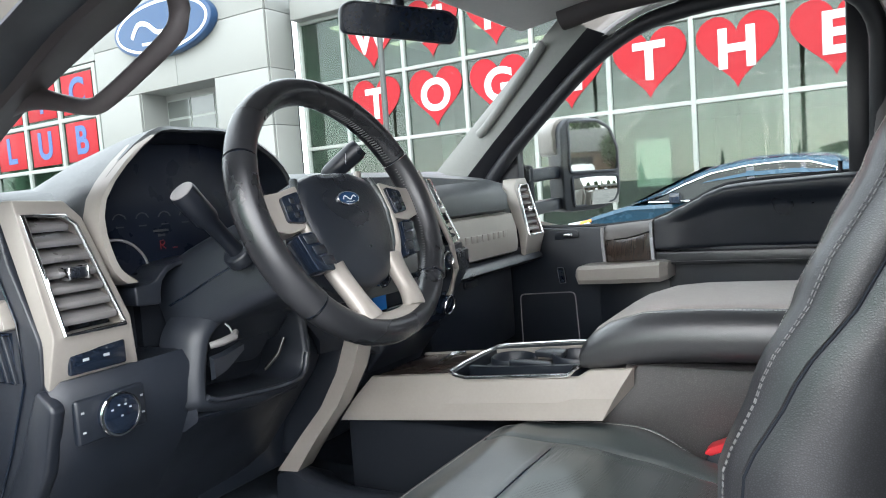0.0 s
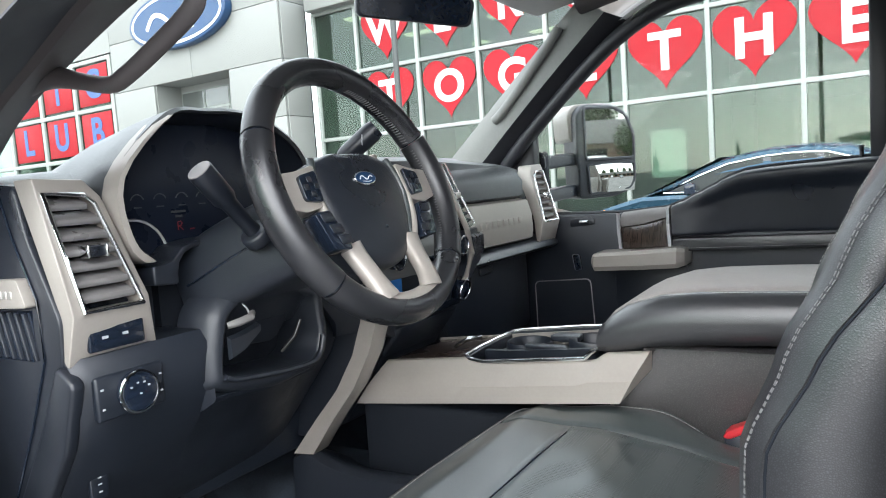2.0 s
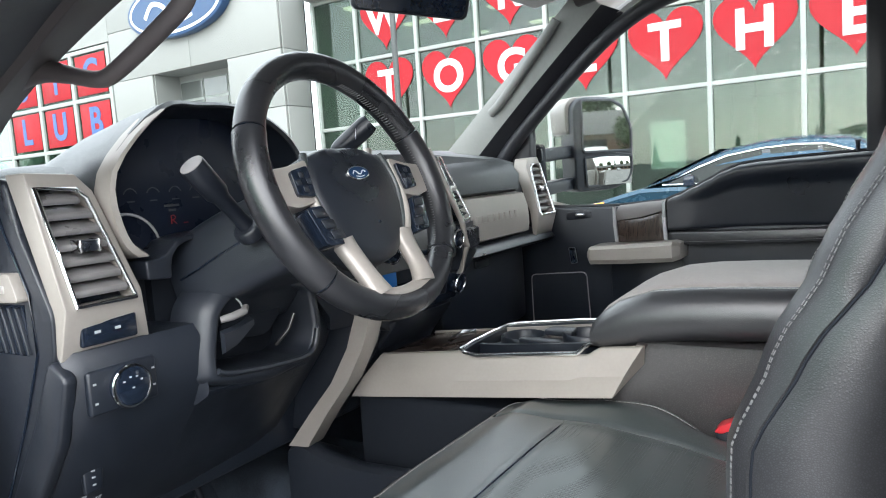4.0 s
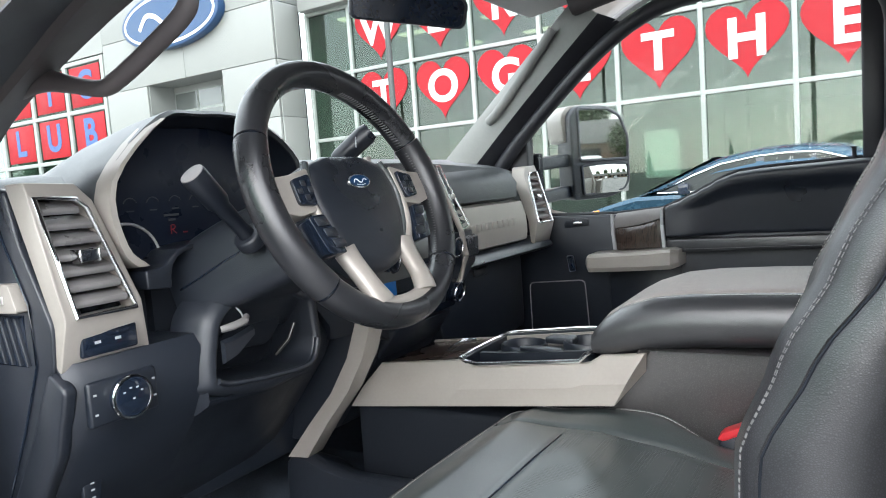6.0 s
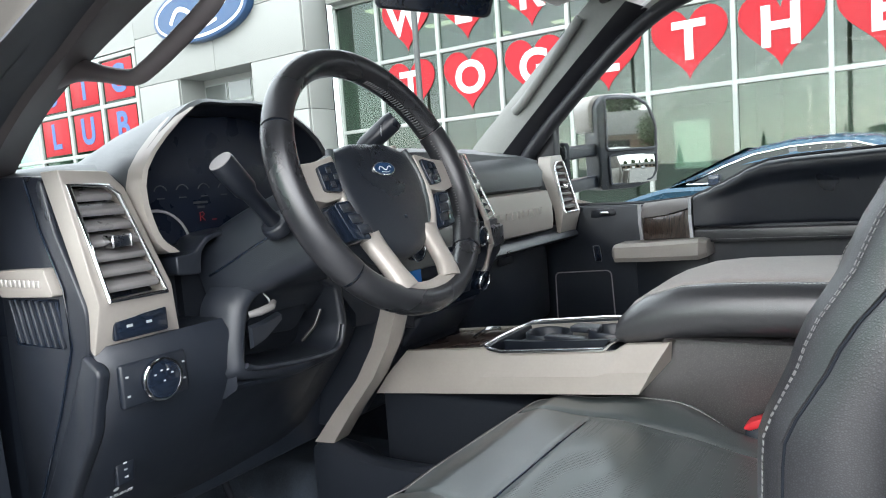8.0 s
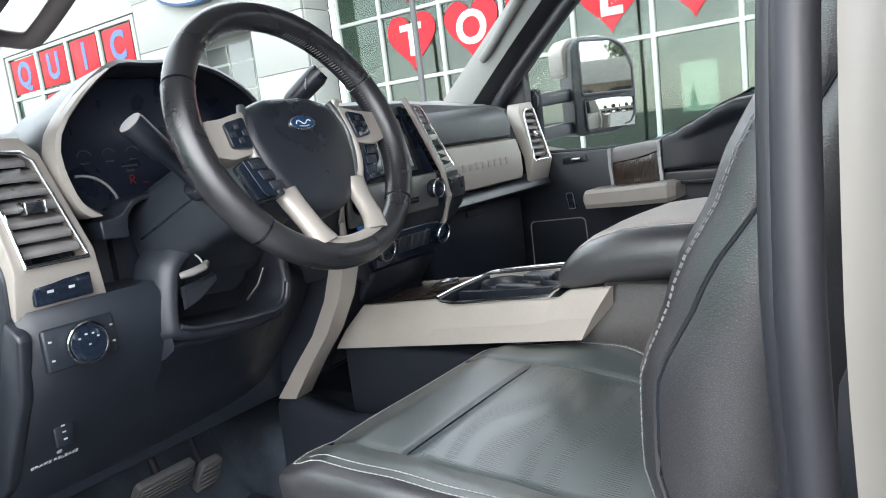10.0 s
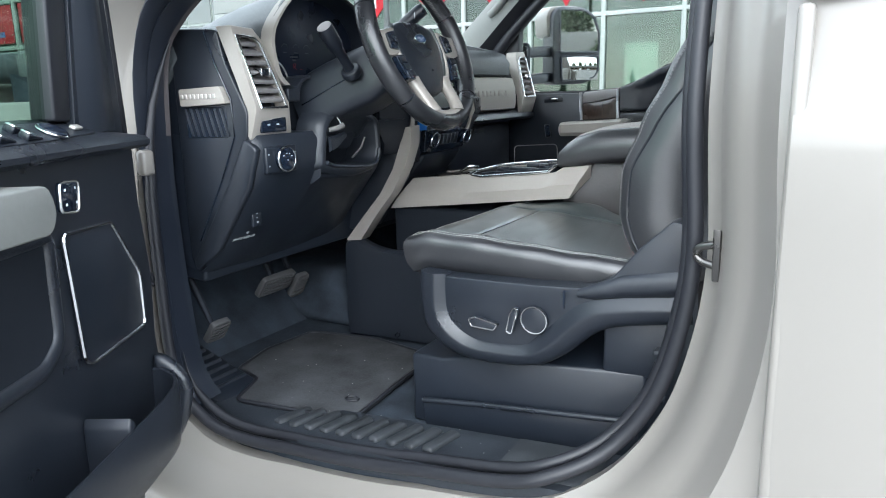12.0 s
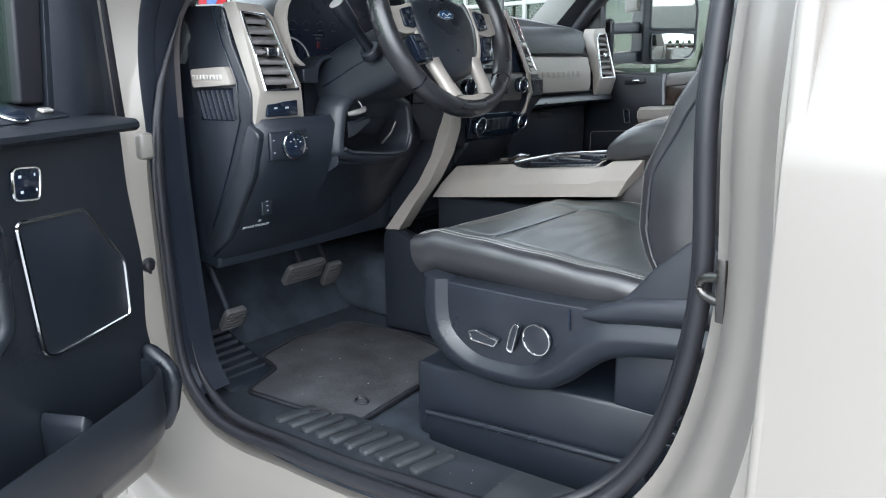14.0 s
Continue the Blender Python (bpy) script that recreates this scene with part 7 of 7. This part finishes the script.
for k in range(9):
    x = 0.193 + 0.129 * k / 8
    low, top = 1.480 + 0.024 * (k / 8) ** 1.8, belt_at(x) + 0.002
    cap_rows.append([(x, 0.76, top + 0.001), (x, 0.735, top + 0.002), (x, 0.715, top - 0.004), (x, 0.703, top - 0.013), (x, 0.697, (low + top) / 2 - 0.004), (x, 0.696, low), (x, 0.76, low)])
part("insert_cap", loft(cap_rows), M["insert_cap"], pd, "grey-brown padded cap", 60)
for xa, xb, za, zb in ((0.194, 0.190, 1.42, 1.518), (0.327, 0.324, 1.42, 1.526)):
    part("chrome_edge", ribbon([(xa, 0.696, za), (xb, 0.696, (za + zb) / 2), (xb, 0.696, zb)], 0.008, 0.010, (0, 1, 0)), M["silver"], pd, "thin chrome edge")
part("pull_handle", loft([[(x, 0.64 + dy, z0), (x, 0.632 + dy, z0 + 0.012), (x, 0.634 + dy, z1 - 0.008), (x, 0.645 + dy, z1), (x, 0.74, z1), (x, 0.74, z0)] for x, z0, z1, dy in ((0.118, 1.372, 1.404, 0.03), (0.132, 1.364, 1.412, 0.006), (0.25, 1.368, 1.418, 0.0), (0.355, 1.373, 1.425, 0.0), (0.372, 1.378, 1.420, 0.02))]), M["cream"], pd, "warm satin pull handle", 22)
part("handle_well", prism(rounded([(0.16, 1.22), (0.16, 1.36), (0.36, 1.37), (0.36, 1.22)], 0.015, 3), "xz", 0.738, 0.745, 0.002), M["plastic_dark"], pd)
part("release_recess", prism(rounded([(0.030, 1.480), (0.034, 1.503), (0.104, 1.508), (0.108, 1.486)], 0.009, 3), "xz", 0.7385, 0.744, 0.001), M["plastic_dark"], pd)
part("release_lever", box(0.062, 0.09, 0.728, 0.742, 1.490, 1.499, 0.003), M["chrome"], pd, "chrome release lever")
lk = part("lock_switch", prism(rounded([(0.036, 1.400), (0.056, 1.400), (0.062, 1.356), (0.043, 1.353)], 0.004, 2), "xz", 0.734, 0.744, 0.002), M["gloss_black"], pd, "small lock switch")
part("switch_rim", tube([(a, 0.733, b) for a, b in rounded([(0.036, 1.400), (0.056, 1.400), (0.062, 1.356), (0.043, 1.353)], 0.004, 2)], 0.0018, 6, closed=True, up=(0, 1, 0)), M["chrome"], lk)
part("speaker_rim", tube([(x, 0.739, z) for x, z in rounded([(-0.09, 1.318), (0.085, 1.328), (0.092, 1.18), (0.07, 1.10), (-0.09, 1.10)], 0.015, 3)], 0.0018, 6, closed=True, up=(0, 1, 0)), M["stalk_grey"], pd, "thin speaker rim")
part("speaker_grille", prism(rounded([(-0.09, 1.316), (0.083, 1.326), (0.09, 1.18), (0.068, 1.10), (-0.09, 1.10)], 0.015, 3), "xz", 0.7395, 0.744), M["plastic_dark"], pd)
pin = part("lock_pin", tube([(0.765, 0.765, 1.625), (0.765, 0.765, 1.648), (0.765, 0.765, 1.652)], [0.005, 0.005, 0.0075], 10), M["rubber"], pd, "black lock pin")
part("sail_frame", prism([(-0.21, 1.53), (-0.10, 1.53), (-0.078, 1.62), (-0.077, 1.778), (-0.10, 1.78), (-0.20, 1.66)], "xz", 0.755, 0.80, 0.006), M["rubber"], pd, "black sail panel")
part("window_post", box(0.783, 0.83, 0.765, 0.80, 1.62, 2.03, 0.006), M["rubber"], pd, "black rear window post")
wf = [(-0.085, 0.785, 1.53), (-0.082, 0.78, 1.775), (0.05, 0.755, 1.885), (0.172, 0.735, 1.985), (0.29, 0.722, 2.043), (0.43, 0.715, 2.078), (0.60, 0.712, 2.085), (0.80, 0.715, 2.06)]
part("window_frame", tube([p for p in spline(wf, 4)], 0.013, 8), M["rubber"], pd, "black window frame")
wg = part("window_glass", prism([(-0.08, 1.515), (-0.08, 1.77), (0.17, 1.98), (0.30, 2.04), (0.45, 2.07), (0.79, 2.05), (0.79, 1.62), (0.54, 1.60), (0.43, 1.56), (0.32, 1.51)], "xz", 0.774, 0.779), M["screen_glass"], pd)
wg.visible_shadow = False
part("belt_seal", tube([(x, 0.776, z + 0.002) for x, z in BELT], 0.006, 6), M["rubber"], pd)
part("pillar_cover", box(0.835, 0.98, 0.70, 0.745, 1.2, 2.05, 0.02), M["pillar_brown"], cab, "dark centre pillar cover")
part("pillar_grip", tube(spline([(-0.165, 0.685, 1.808), (-0.13, 0.672, 1.83), (-0.05, 0.658, 1.905), (0.03, 0.645, 1.985), (0.07, 0.642, 2.03)], 5), 0.014, 8), M["pillar"], cab, "grey pillar grip")

# ---------------------------------------------------------------- mirrors
rv = thing("rear_view_mirror", (0.0, 0.0, 2.0), "black framed rear-view mirror hanging from the windscreen", "mirror")
RVM = look((0.015, 0.02, 1.987), (0.9, -0.95, 1.66))
RVM = RVM @ pose(0, 0, 0, 0, 0, 7)
rv_pts = rounded([(-0.118, -0.030), (0.118, -0.030), (0.122, 0.022), (0.10, 0.036), (-0.10, 0.036), (-0.122, 0.022)], 0.015, 4)
part("housing", prism(rv_pts, "xy", -0.002, 0.03, 0.008, 3, RVM), M["plastic_dark"], rv)
part("glass", prism([(a * 0.93, b * 0.88 + 0.0005) for a, b in rv_pts], "xy", -0.004, -0.002, 0, 1, RVM), M["gloss_black"], rv, "dark dimmed mirror glass")
part("stem", tube([RVM @ Vector((0, 0.02, 0.025)), RVM @ Vector((0, 0.06, 0.06)), RVM @ Vector((0, 0.11, 0.10))], [0.012, 0.014, 0.02], 10), M["plastic_dark"], rv)

sm = thing("side_mirror", (0.03, 1.1, 1.55), "white and black towing mirror on the passenger side", "side mirror")
SMM = Matrix(((0.574, 0, 0.819, -0.024), (0.819, 0, -0.574, 1.042), (0, 1, 0, 1.56), (0, 0, 0, 1))) @ pose(0, 0, 0, 0.9, 0, 0)
# drawn in (outboard, up); depth runs towards the glass side


def sm_part(name, pts, d0, d1, mat, label="", bevel=0.006, parent=None):
    return part(name, prism(pts, "xy", d0, d1, bevel, 3, SMM), mat, parent or sm, label)


head_pts = rounded([(-0.026, -0.012), (-0.030, 0.27), (0.0, 0.30), (0.12, 0.298), (0.175, 0.27), (0.208, 0.20), (0.208, 0.04), (0.19, 0.01), (0.12, -0.01)], 0.02, 4)
sm_part("head", head_pts, -0.085, 0.0, M["plastic_dark"], "black mirror head", 0.015)
cap_pts = rounded([(-0.040, 0.178), (-0.046, 0.27), (-0.02, 0.302), (0.10, 0.306), (0.19, 0.28), (0.205, 0.19)], 0.02, 3)
sm_part("cap", cap_pts, -0.12, -0.03, M["white"], "white painted mirror cap", 0.02)
rim_pts = rounded([(0.0, 0.118), (-0.002, 0.288), (0.115, 0.288), (0.165, 0.262), (0.196, 0.195), (0.196, 0.118)], 0.014, 4)
sm_part("upper_glass", rim_pts, 0.0005, 0.003, M["mirror"], "flat upper mirror glass", 0)
low_pts = rounded([(0.012, 0.004), (0.006, 0.102), (0.196, 0.102), (0.194, 0.045), (0.175, 0.016)], 0.012, 4)
part("lower_glass", loft([[SMM @ Vector((0.008 + 0.187 * u, 0.007 + 0.094 * v, 0.0012 + 0.030 * (u * (1 - u)) + 0.012 * v * (1 - v))) for u in [k / 14 for k in range(15)]] for v in [k / 8 for k in range(9)]], closed=False), M["mirror"], sm, "convex lower mirror glass", 80)
part("glass_rim", tube([SMM @ Vector((a, b, 0.003)) for a, b in rim_pts], 0.005, 6, closed=True, up=(0.819, -0.574, 0)), M["plastic_dark"], sm)
part("glass_rim", tube([SMM @ Vector((a, b, 0.003)) for a, b in low_pts], 0.005, 6, closed=True, up=(0.819, -0.574, 0)), M["plastic_dark"], sm)
for z in (1.676, 1.570):
    part("arm", loft([[(x + a, y, zz + b) for a, b in rounded([(-0.024, -0.021), (0.024, -0.021), (0.024, 0.021), (-0.024, 0.021)], 0.010, 3)] for x, y, zz in ((-0.100, 0.83, z), (-0.098, 0.90, z), (-0.090, 0.97, z + 0.005), (-0.075, 1.04, z + 0.008))]), M["plastic_dark"], sm, "black mirror arm")
part("bracket", box(-0.135, -0.075, 0.83, 0.87, 1.54, 1.71, 0.012), M["recess"], sm)

# ---------------------------------------------------------------- cars and surroundings


def parked_car(name, label, paint, x0, y0, z0, flip=1):
    """An estate-shaped car, nose towards -x (flip=1), its near side at y0."""
    c = thing(name, (x0 + 2.3, y0 + 0.9, z0), label, "car")
    X = lambda x: x0 + (x if flip > 0 else 4.14 - x)
    lower = [(0.05, 0.30), (0.0, 0.55), (0.06, 0.86), (0.30, 1.02), (0.66, 1.12), (0.98, 1.20), (1.35, 1.205), (3.2, 1.195), (3.85, 1.15), (4.1, 0.95), (4.14, 0.5), (4.05, 0.30)]

    def ring(y, s, dz):
        return [(X(2.07 + (x - 2.07) * s), y, z0 + 0.30 + (z - 0.30) * (1 + dz)) for x, z in lower]

    part("body", loft([ring(y0 + 0.05, 0.96, -0.12), ring(y0, 0.985, -0.05), ring(y0 + 0.02, 0.995, 0.0), ring(y0 + 0.25, 1.0, 0.02), ring(y0 + 0.92, 1.0, 0.035), ring(y0 + 1.6, 1.0, 0.02), ring(y0 + 1.83, 0.995, 0.0), ring(y0 + 1.85, 0.985, -0.05), ring(y0 + 1.80, 0.96, -0.12)]), paint, c)
    roof = [(1.0, 1.20), (1.55, 1.47), (1.95, 1.62), (2.4, 1.69), (2.9, 1.70), (3.3, 1.665), (3.65, 1.52), (3.9, 1.20)]

    def rr(y, s, dz):
        return [(X(2.45 + (x - 2.45) * s), y, z0 + z + dz * (z - 1.2) / 0.45) for x, z in roof]

    part("glasshouse", loft([rr(y0 + 0.10, 1.0, -0.42 * 0.45), rr(y0 + 0.20, 0.97, -0.05), rr(y0 + 0.27, 0.965, -0.005), rr(y0 + 0.92, 0.97, 0.03), rr(y0 + 1.58, 0.965, -0.005), rr(y0 + 1.65, 0.97, -0.05), rr(y0 + 1.75, 1.0, -0.42 * 0.45)], closed=False), paint, c)
    side = [(1.26, 1.240), (1.68, 1.43), (2.0, 1.545), (2.4, 1.607), (2.75, 1.622), (3.04, 1.608), (3.32, 1.515), (3.30, 1.43), (3.15, 1.24), (2.4, 1.225)]

    def lean(z):
        return y0 + 0.055 + (z - 1.22) * 0.28

    def flat_pane(pts, off, nm, mt, lab=""):
        b = bmesh.new()
        f = [b.verts.new((X(x), lean(z) - off, z0 + z)) for x, z in pts]
        b.faces.new(f)
        bmesh.ops.solidify(b, geom=b.faces[:], thickness=0.006)
        part(nm, b, mt, c, lab)

    flat_pane([(1.30, 1.248), (1.68, 1.425), (2.0, 1.54), (2.4, 1.602), (2.75, 1.617), (3.04, 1.603), (3.31, 1.513), (3.28, 1.43), (3.13, 1.245), (2.4, 1.23)], 0.006, "window_surround", M["gloss_black"])
    flat_pane([(1.34, 1.256), (1.70, 1.42), (2.0, 1.53), (2.38, 1.592), (2.42, 1.235)], 0.012, "front_window", M["car_glass"])
    flat_pane([(2.50, 1.238), (2.47, 1.598), (2.75, 1.607), (2.96, 1.598), (2.94, 1.242)], 0.012, "rear_window", M["car_glass"])
    flat_pane([(3.0, 1.245), (3.01, 1.594), (3.06, 1.588), (3.28, 1.508), (3.25, 1.438), (3.12, 1.25)], 0.012, "quarter_window", M["car_glass"])
    part("window_trim", tube([(X(x), lean(z) - 0.02, z0 + z) for x, z in side], 0.012, 6, closed=True, up=(0, 1, 0)), M["chrome"], c, "chrome window trim")
    b = bmesh.new()
    f = [b.verts.new(p) for p in ((X(1.02), y0 + 0.16, z0 + 1.228), (X(1.02), y0 + 1.69, z0 + 1.228), (X(1.90), y0 + 1.55, z0 + 1.632), (X(1.90), y0 + 0.30, z0 + 1.632))]
    b.faces.new(f)
    bmesh.ops.solidify(b, geom=b.faces[:], thickness=0.01)
    part("windscreen", b, M["car_glass"], c)
    part("door_mirror", cushion(rounded([(X(1.60) - 0.06, y0 - 0.13), (X(1.60) + 0.07, y0 - 0.13), (X(1.60) + 0.07, y0 + 0.06), (X(1.60) - 0.06, y0 + 0.06)], 0.03, 3), z0 + 1.22, z0 + 1.34, 0.03, 0.01), M["gloss_black"], c, "dark door mirror")
    part("headlight", tube([(X(0.10), y0 + 0.10, z0 + 0.88), (X(0.24), y0 + 0.035, z0 + 0.95), (X(0.50), y0 + 0.012, z0 + 1.03)], [0.05, 0.075, 0.03], 10), M["lens"], c, "clear headlight")
    part("indicator", tube([(X(0.38), y0 + 0.012, z0 + 1.0), (X(0.52), y0 + 0.0, z0 + 1.045)], [0.04, 0.018], 8), M["amber"], c, "amber indicator")
    for x in (0.86, 3.32):
        for y, n in ((y0 + 0.0, -1), (y0 + 1.63, 1)):
            w = part("wheel", disc((X(x), y, z0 + 0.36), (0, 1, 0), 0.36, 0.22, 28, 0.03), M["rubber"], c, "black tyre and alloy rim")
            part("rim", disc((X(x), y - 0.01 if n < 0 else y + 0.21, z0 + 0.36), (0, 1, 0), 0.24, 0.02, 20, 0.004), M["satin"], w)
    for x in (2.25, 2.95):
        part("door_handle", box(X(x) - 0.1, X(x) + 0.1, y0 - 0.02, y0 + 0.02, z0 + 1.0, z0 + 1.03, 0.008), paint, c)
    return c


parked_car("parked_car", "dark metallic blue estate car with chrome window trim by the showroom", M["car_blue"], -2.72, 7.6, 0.10)
M["paint_white"] = material("plain_white_paint", (0.7, 0.7, 0.69), 0.3, vary=0.04, coat=0.5)
M["brown_wall"] = material("brown_brick_wall", (0.16, 0.115, 0.085), 0.85, vary=0.25, vscale=2, bump=0.4, bscale=30)
M["paint_silver"] = material("silver_paint", (0.42, 0.43, 0.44), 0.3, metal=0.6, vary=0.04, coat=0.5)
parked_car("parked_car", "white estate car parked on the far side of the lot", M["paint_white"], 44, 0.6, 0.0, -1)
parked_car("parked_car", "silver estate car parked on the far side of the lot", M["paint_silver"], 36, 6.2, 0.0)
shop = thing("low_building", (62, 8, 0), "low flat-roofed commercial building across the lot", "building")
part("wall", box(58, 66, -9, 24, 0, 2.7), M["brown_wall"], shop, "brown ground-floor wall")
part("roof", box(57.3, 66.5, -9.6, 24.6, 2.7, 4.6, 0.05), M["facade"], shop, "pale deep fascia and flat roof")
for k in range(8):
    part("window", box(57.97, 58.05, -8 + 4.0 * k, -5.4 + 4.0 * k, 0.7, 2.3), M["car_glass"], shop)


def tree(x, y, h, seed, conifer):
    r = random.Random(seed)
    t = thing("tree", (x, y, 0), "tall dark conifer beyond the lot" if conifer else "green leafy tree with an uneven crown beyond the lot", "tree", "trees beyond the lot")
    bm = tube([(x, y, 0), (x + 0.1, y, h * 0.3), (x - 0.1, y + 0.1, h * 0.6), (x, y, h * 0.9)], [0.2, 0.16, 0.1, 0.03], 8)
    for k in range(6):
        a = r.uniform(0, 6.28)
        z = h * r.uniform(0.35, 0.7)
        tube([(x, y, z), (x + math.cos(a) * h * 0.12, y + math.sin(a) * h * 0.12, z + h * 0.1), (x + math.cos(a) * h * 0.22, y + math.sin(a) * h * 0.22, z + h * 0.16)], [0.08, 0.05, 0.02], 6, bm=bm)
    part("trunk", bm, M["bark"], t)
    vs, fs = [], []
    for k in range(2600):
        a, b, c = r.gauss(0, 1), r.gauss(0, 1), r.gauss(0, 1)
        n = math.sqrt(a * a + b * b + c * c) or 1
        q = r.uniform(0.45, 1.0) * (0.86 + 0.2 * math.sin(5 * a / n + seed) * math.cos(4 * c / n))
        p = Vector((x + a / n * h * 0.26 * q, y + b / n * h * 0.26 * q, h * 0.66 + c / n * h * 0.34 * q))
        if conifer:
            f, w = r.random() ** 1.5, r.uniform(0, 6.28)
            q = h * 0.2 * (1 - f) * (0.75 + 0.25 * math.sin(34 * f + 2 * w)) * r.uniform(0.4, 1.0)
            p = Vector((x + q * math.cos(w), y + q * math.sin(w), h * (0.12 + 0.9 * f) - 0.25 * q))
        u = Vector((r.uniform(-1, 1), r.uniform(-1, 1), r.uniform(-1, 1))).normalized() * h * 0.020
        w = u.cross(Vector((r.uniform(-1, 1), r.uniform(-1, 1), r.uniform(-1, 1)))).normalized() * h * 0.014
        i = len(vs)
        vs += [p - u, p + w, p + u, p - w]
        fs.append((i, i + 1, i + 2, i + 3))
    me = bpy.data.meshes.new("crown")
    me.from_pydata(vs, [], fs)
    me.materials.append(M["leaf"])
    cr = new("crown", me)
    cr.parent = t
    cr.matrix_parent_inverse = Matrix.Translation((x, y, 0)).inverted()


for k, (x, y, h) in enumerate(((52, 3.9, 4.2), (74, -16, 9), (76, -7, 10), (73, 2, 10.5), (75, 9, 11), (74, 17, 10), (76, 25, 9.5), (74, 34, 10), (-10, -148, 7), (2, -152, 6), (14, -150, 7.5), (28, -150, 6.5), (-26, -150, 7), (-44, -148, 6.5), (-62, -150, 7), (-36, 3.0, 5.5), (-39, 6.5, 6.5), (-37, -1.5, 6))):
    tree(x, y, h, k + 3, y < -100 or k % 3 == 1)


def utility_pole(x, y):
    u = thing("utility_pole", (x, y, 0), "brown timber utility pole with crossarm and wires", "utility pole", "utility poles")
    part("shaft", tube([(x, y, 0), (x, y, 11)], [0.16, 0.11], 10), M["bark"], u)
    part("crossarm", box(x - 0.06, x + 0.06, y - 1.1, y + 1.1, 10.1, 10.25), M["bark"], u)
    for dy, z in ((-1.0, 10.3), (0.0, 10.6), (1.0, 10.3), (0.1, 8.6), (0.1, 7.9)):
        part("wire", tube([(x + 30 * f, y + dy, z - 0.9 * 4 * f * (1 - f)) for f in [k / 10 for k in range(11)]], 0.018, 4), M["rubber"], u)


for x in (-62, -32, -2, 28):
    utility_pole(x, -27)
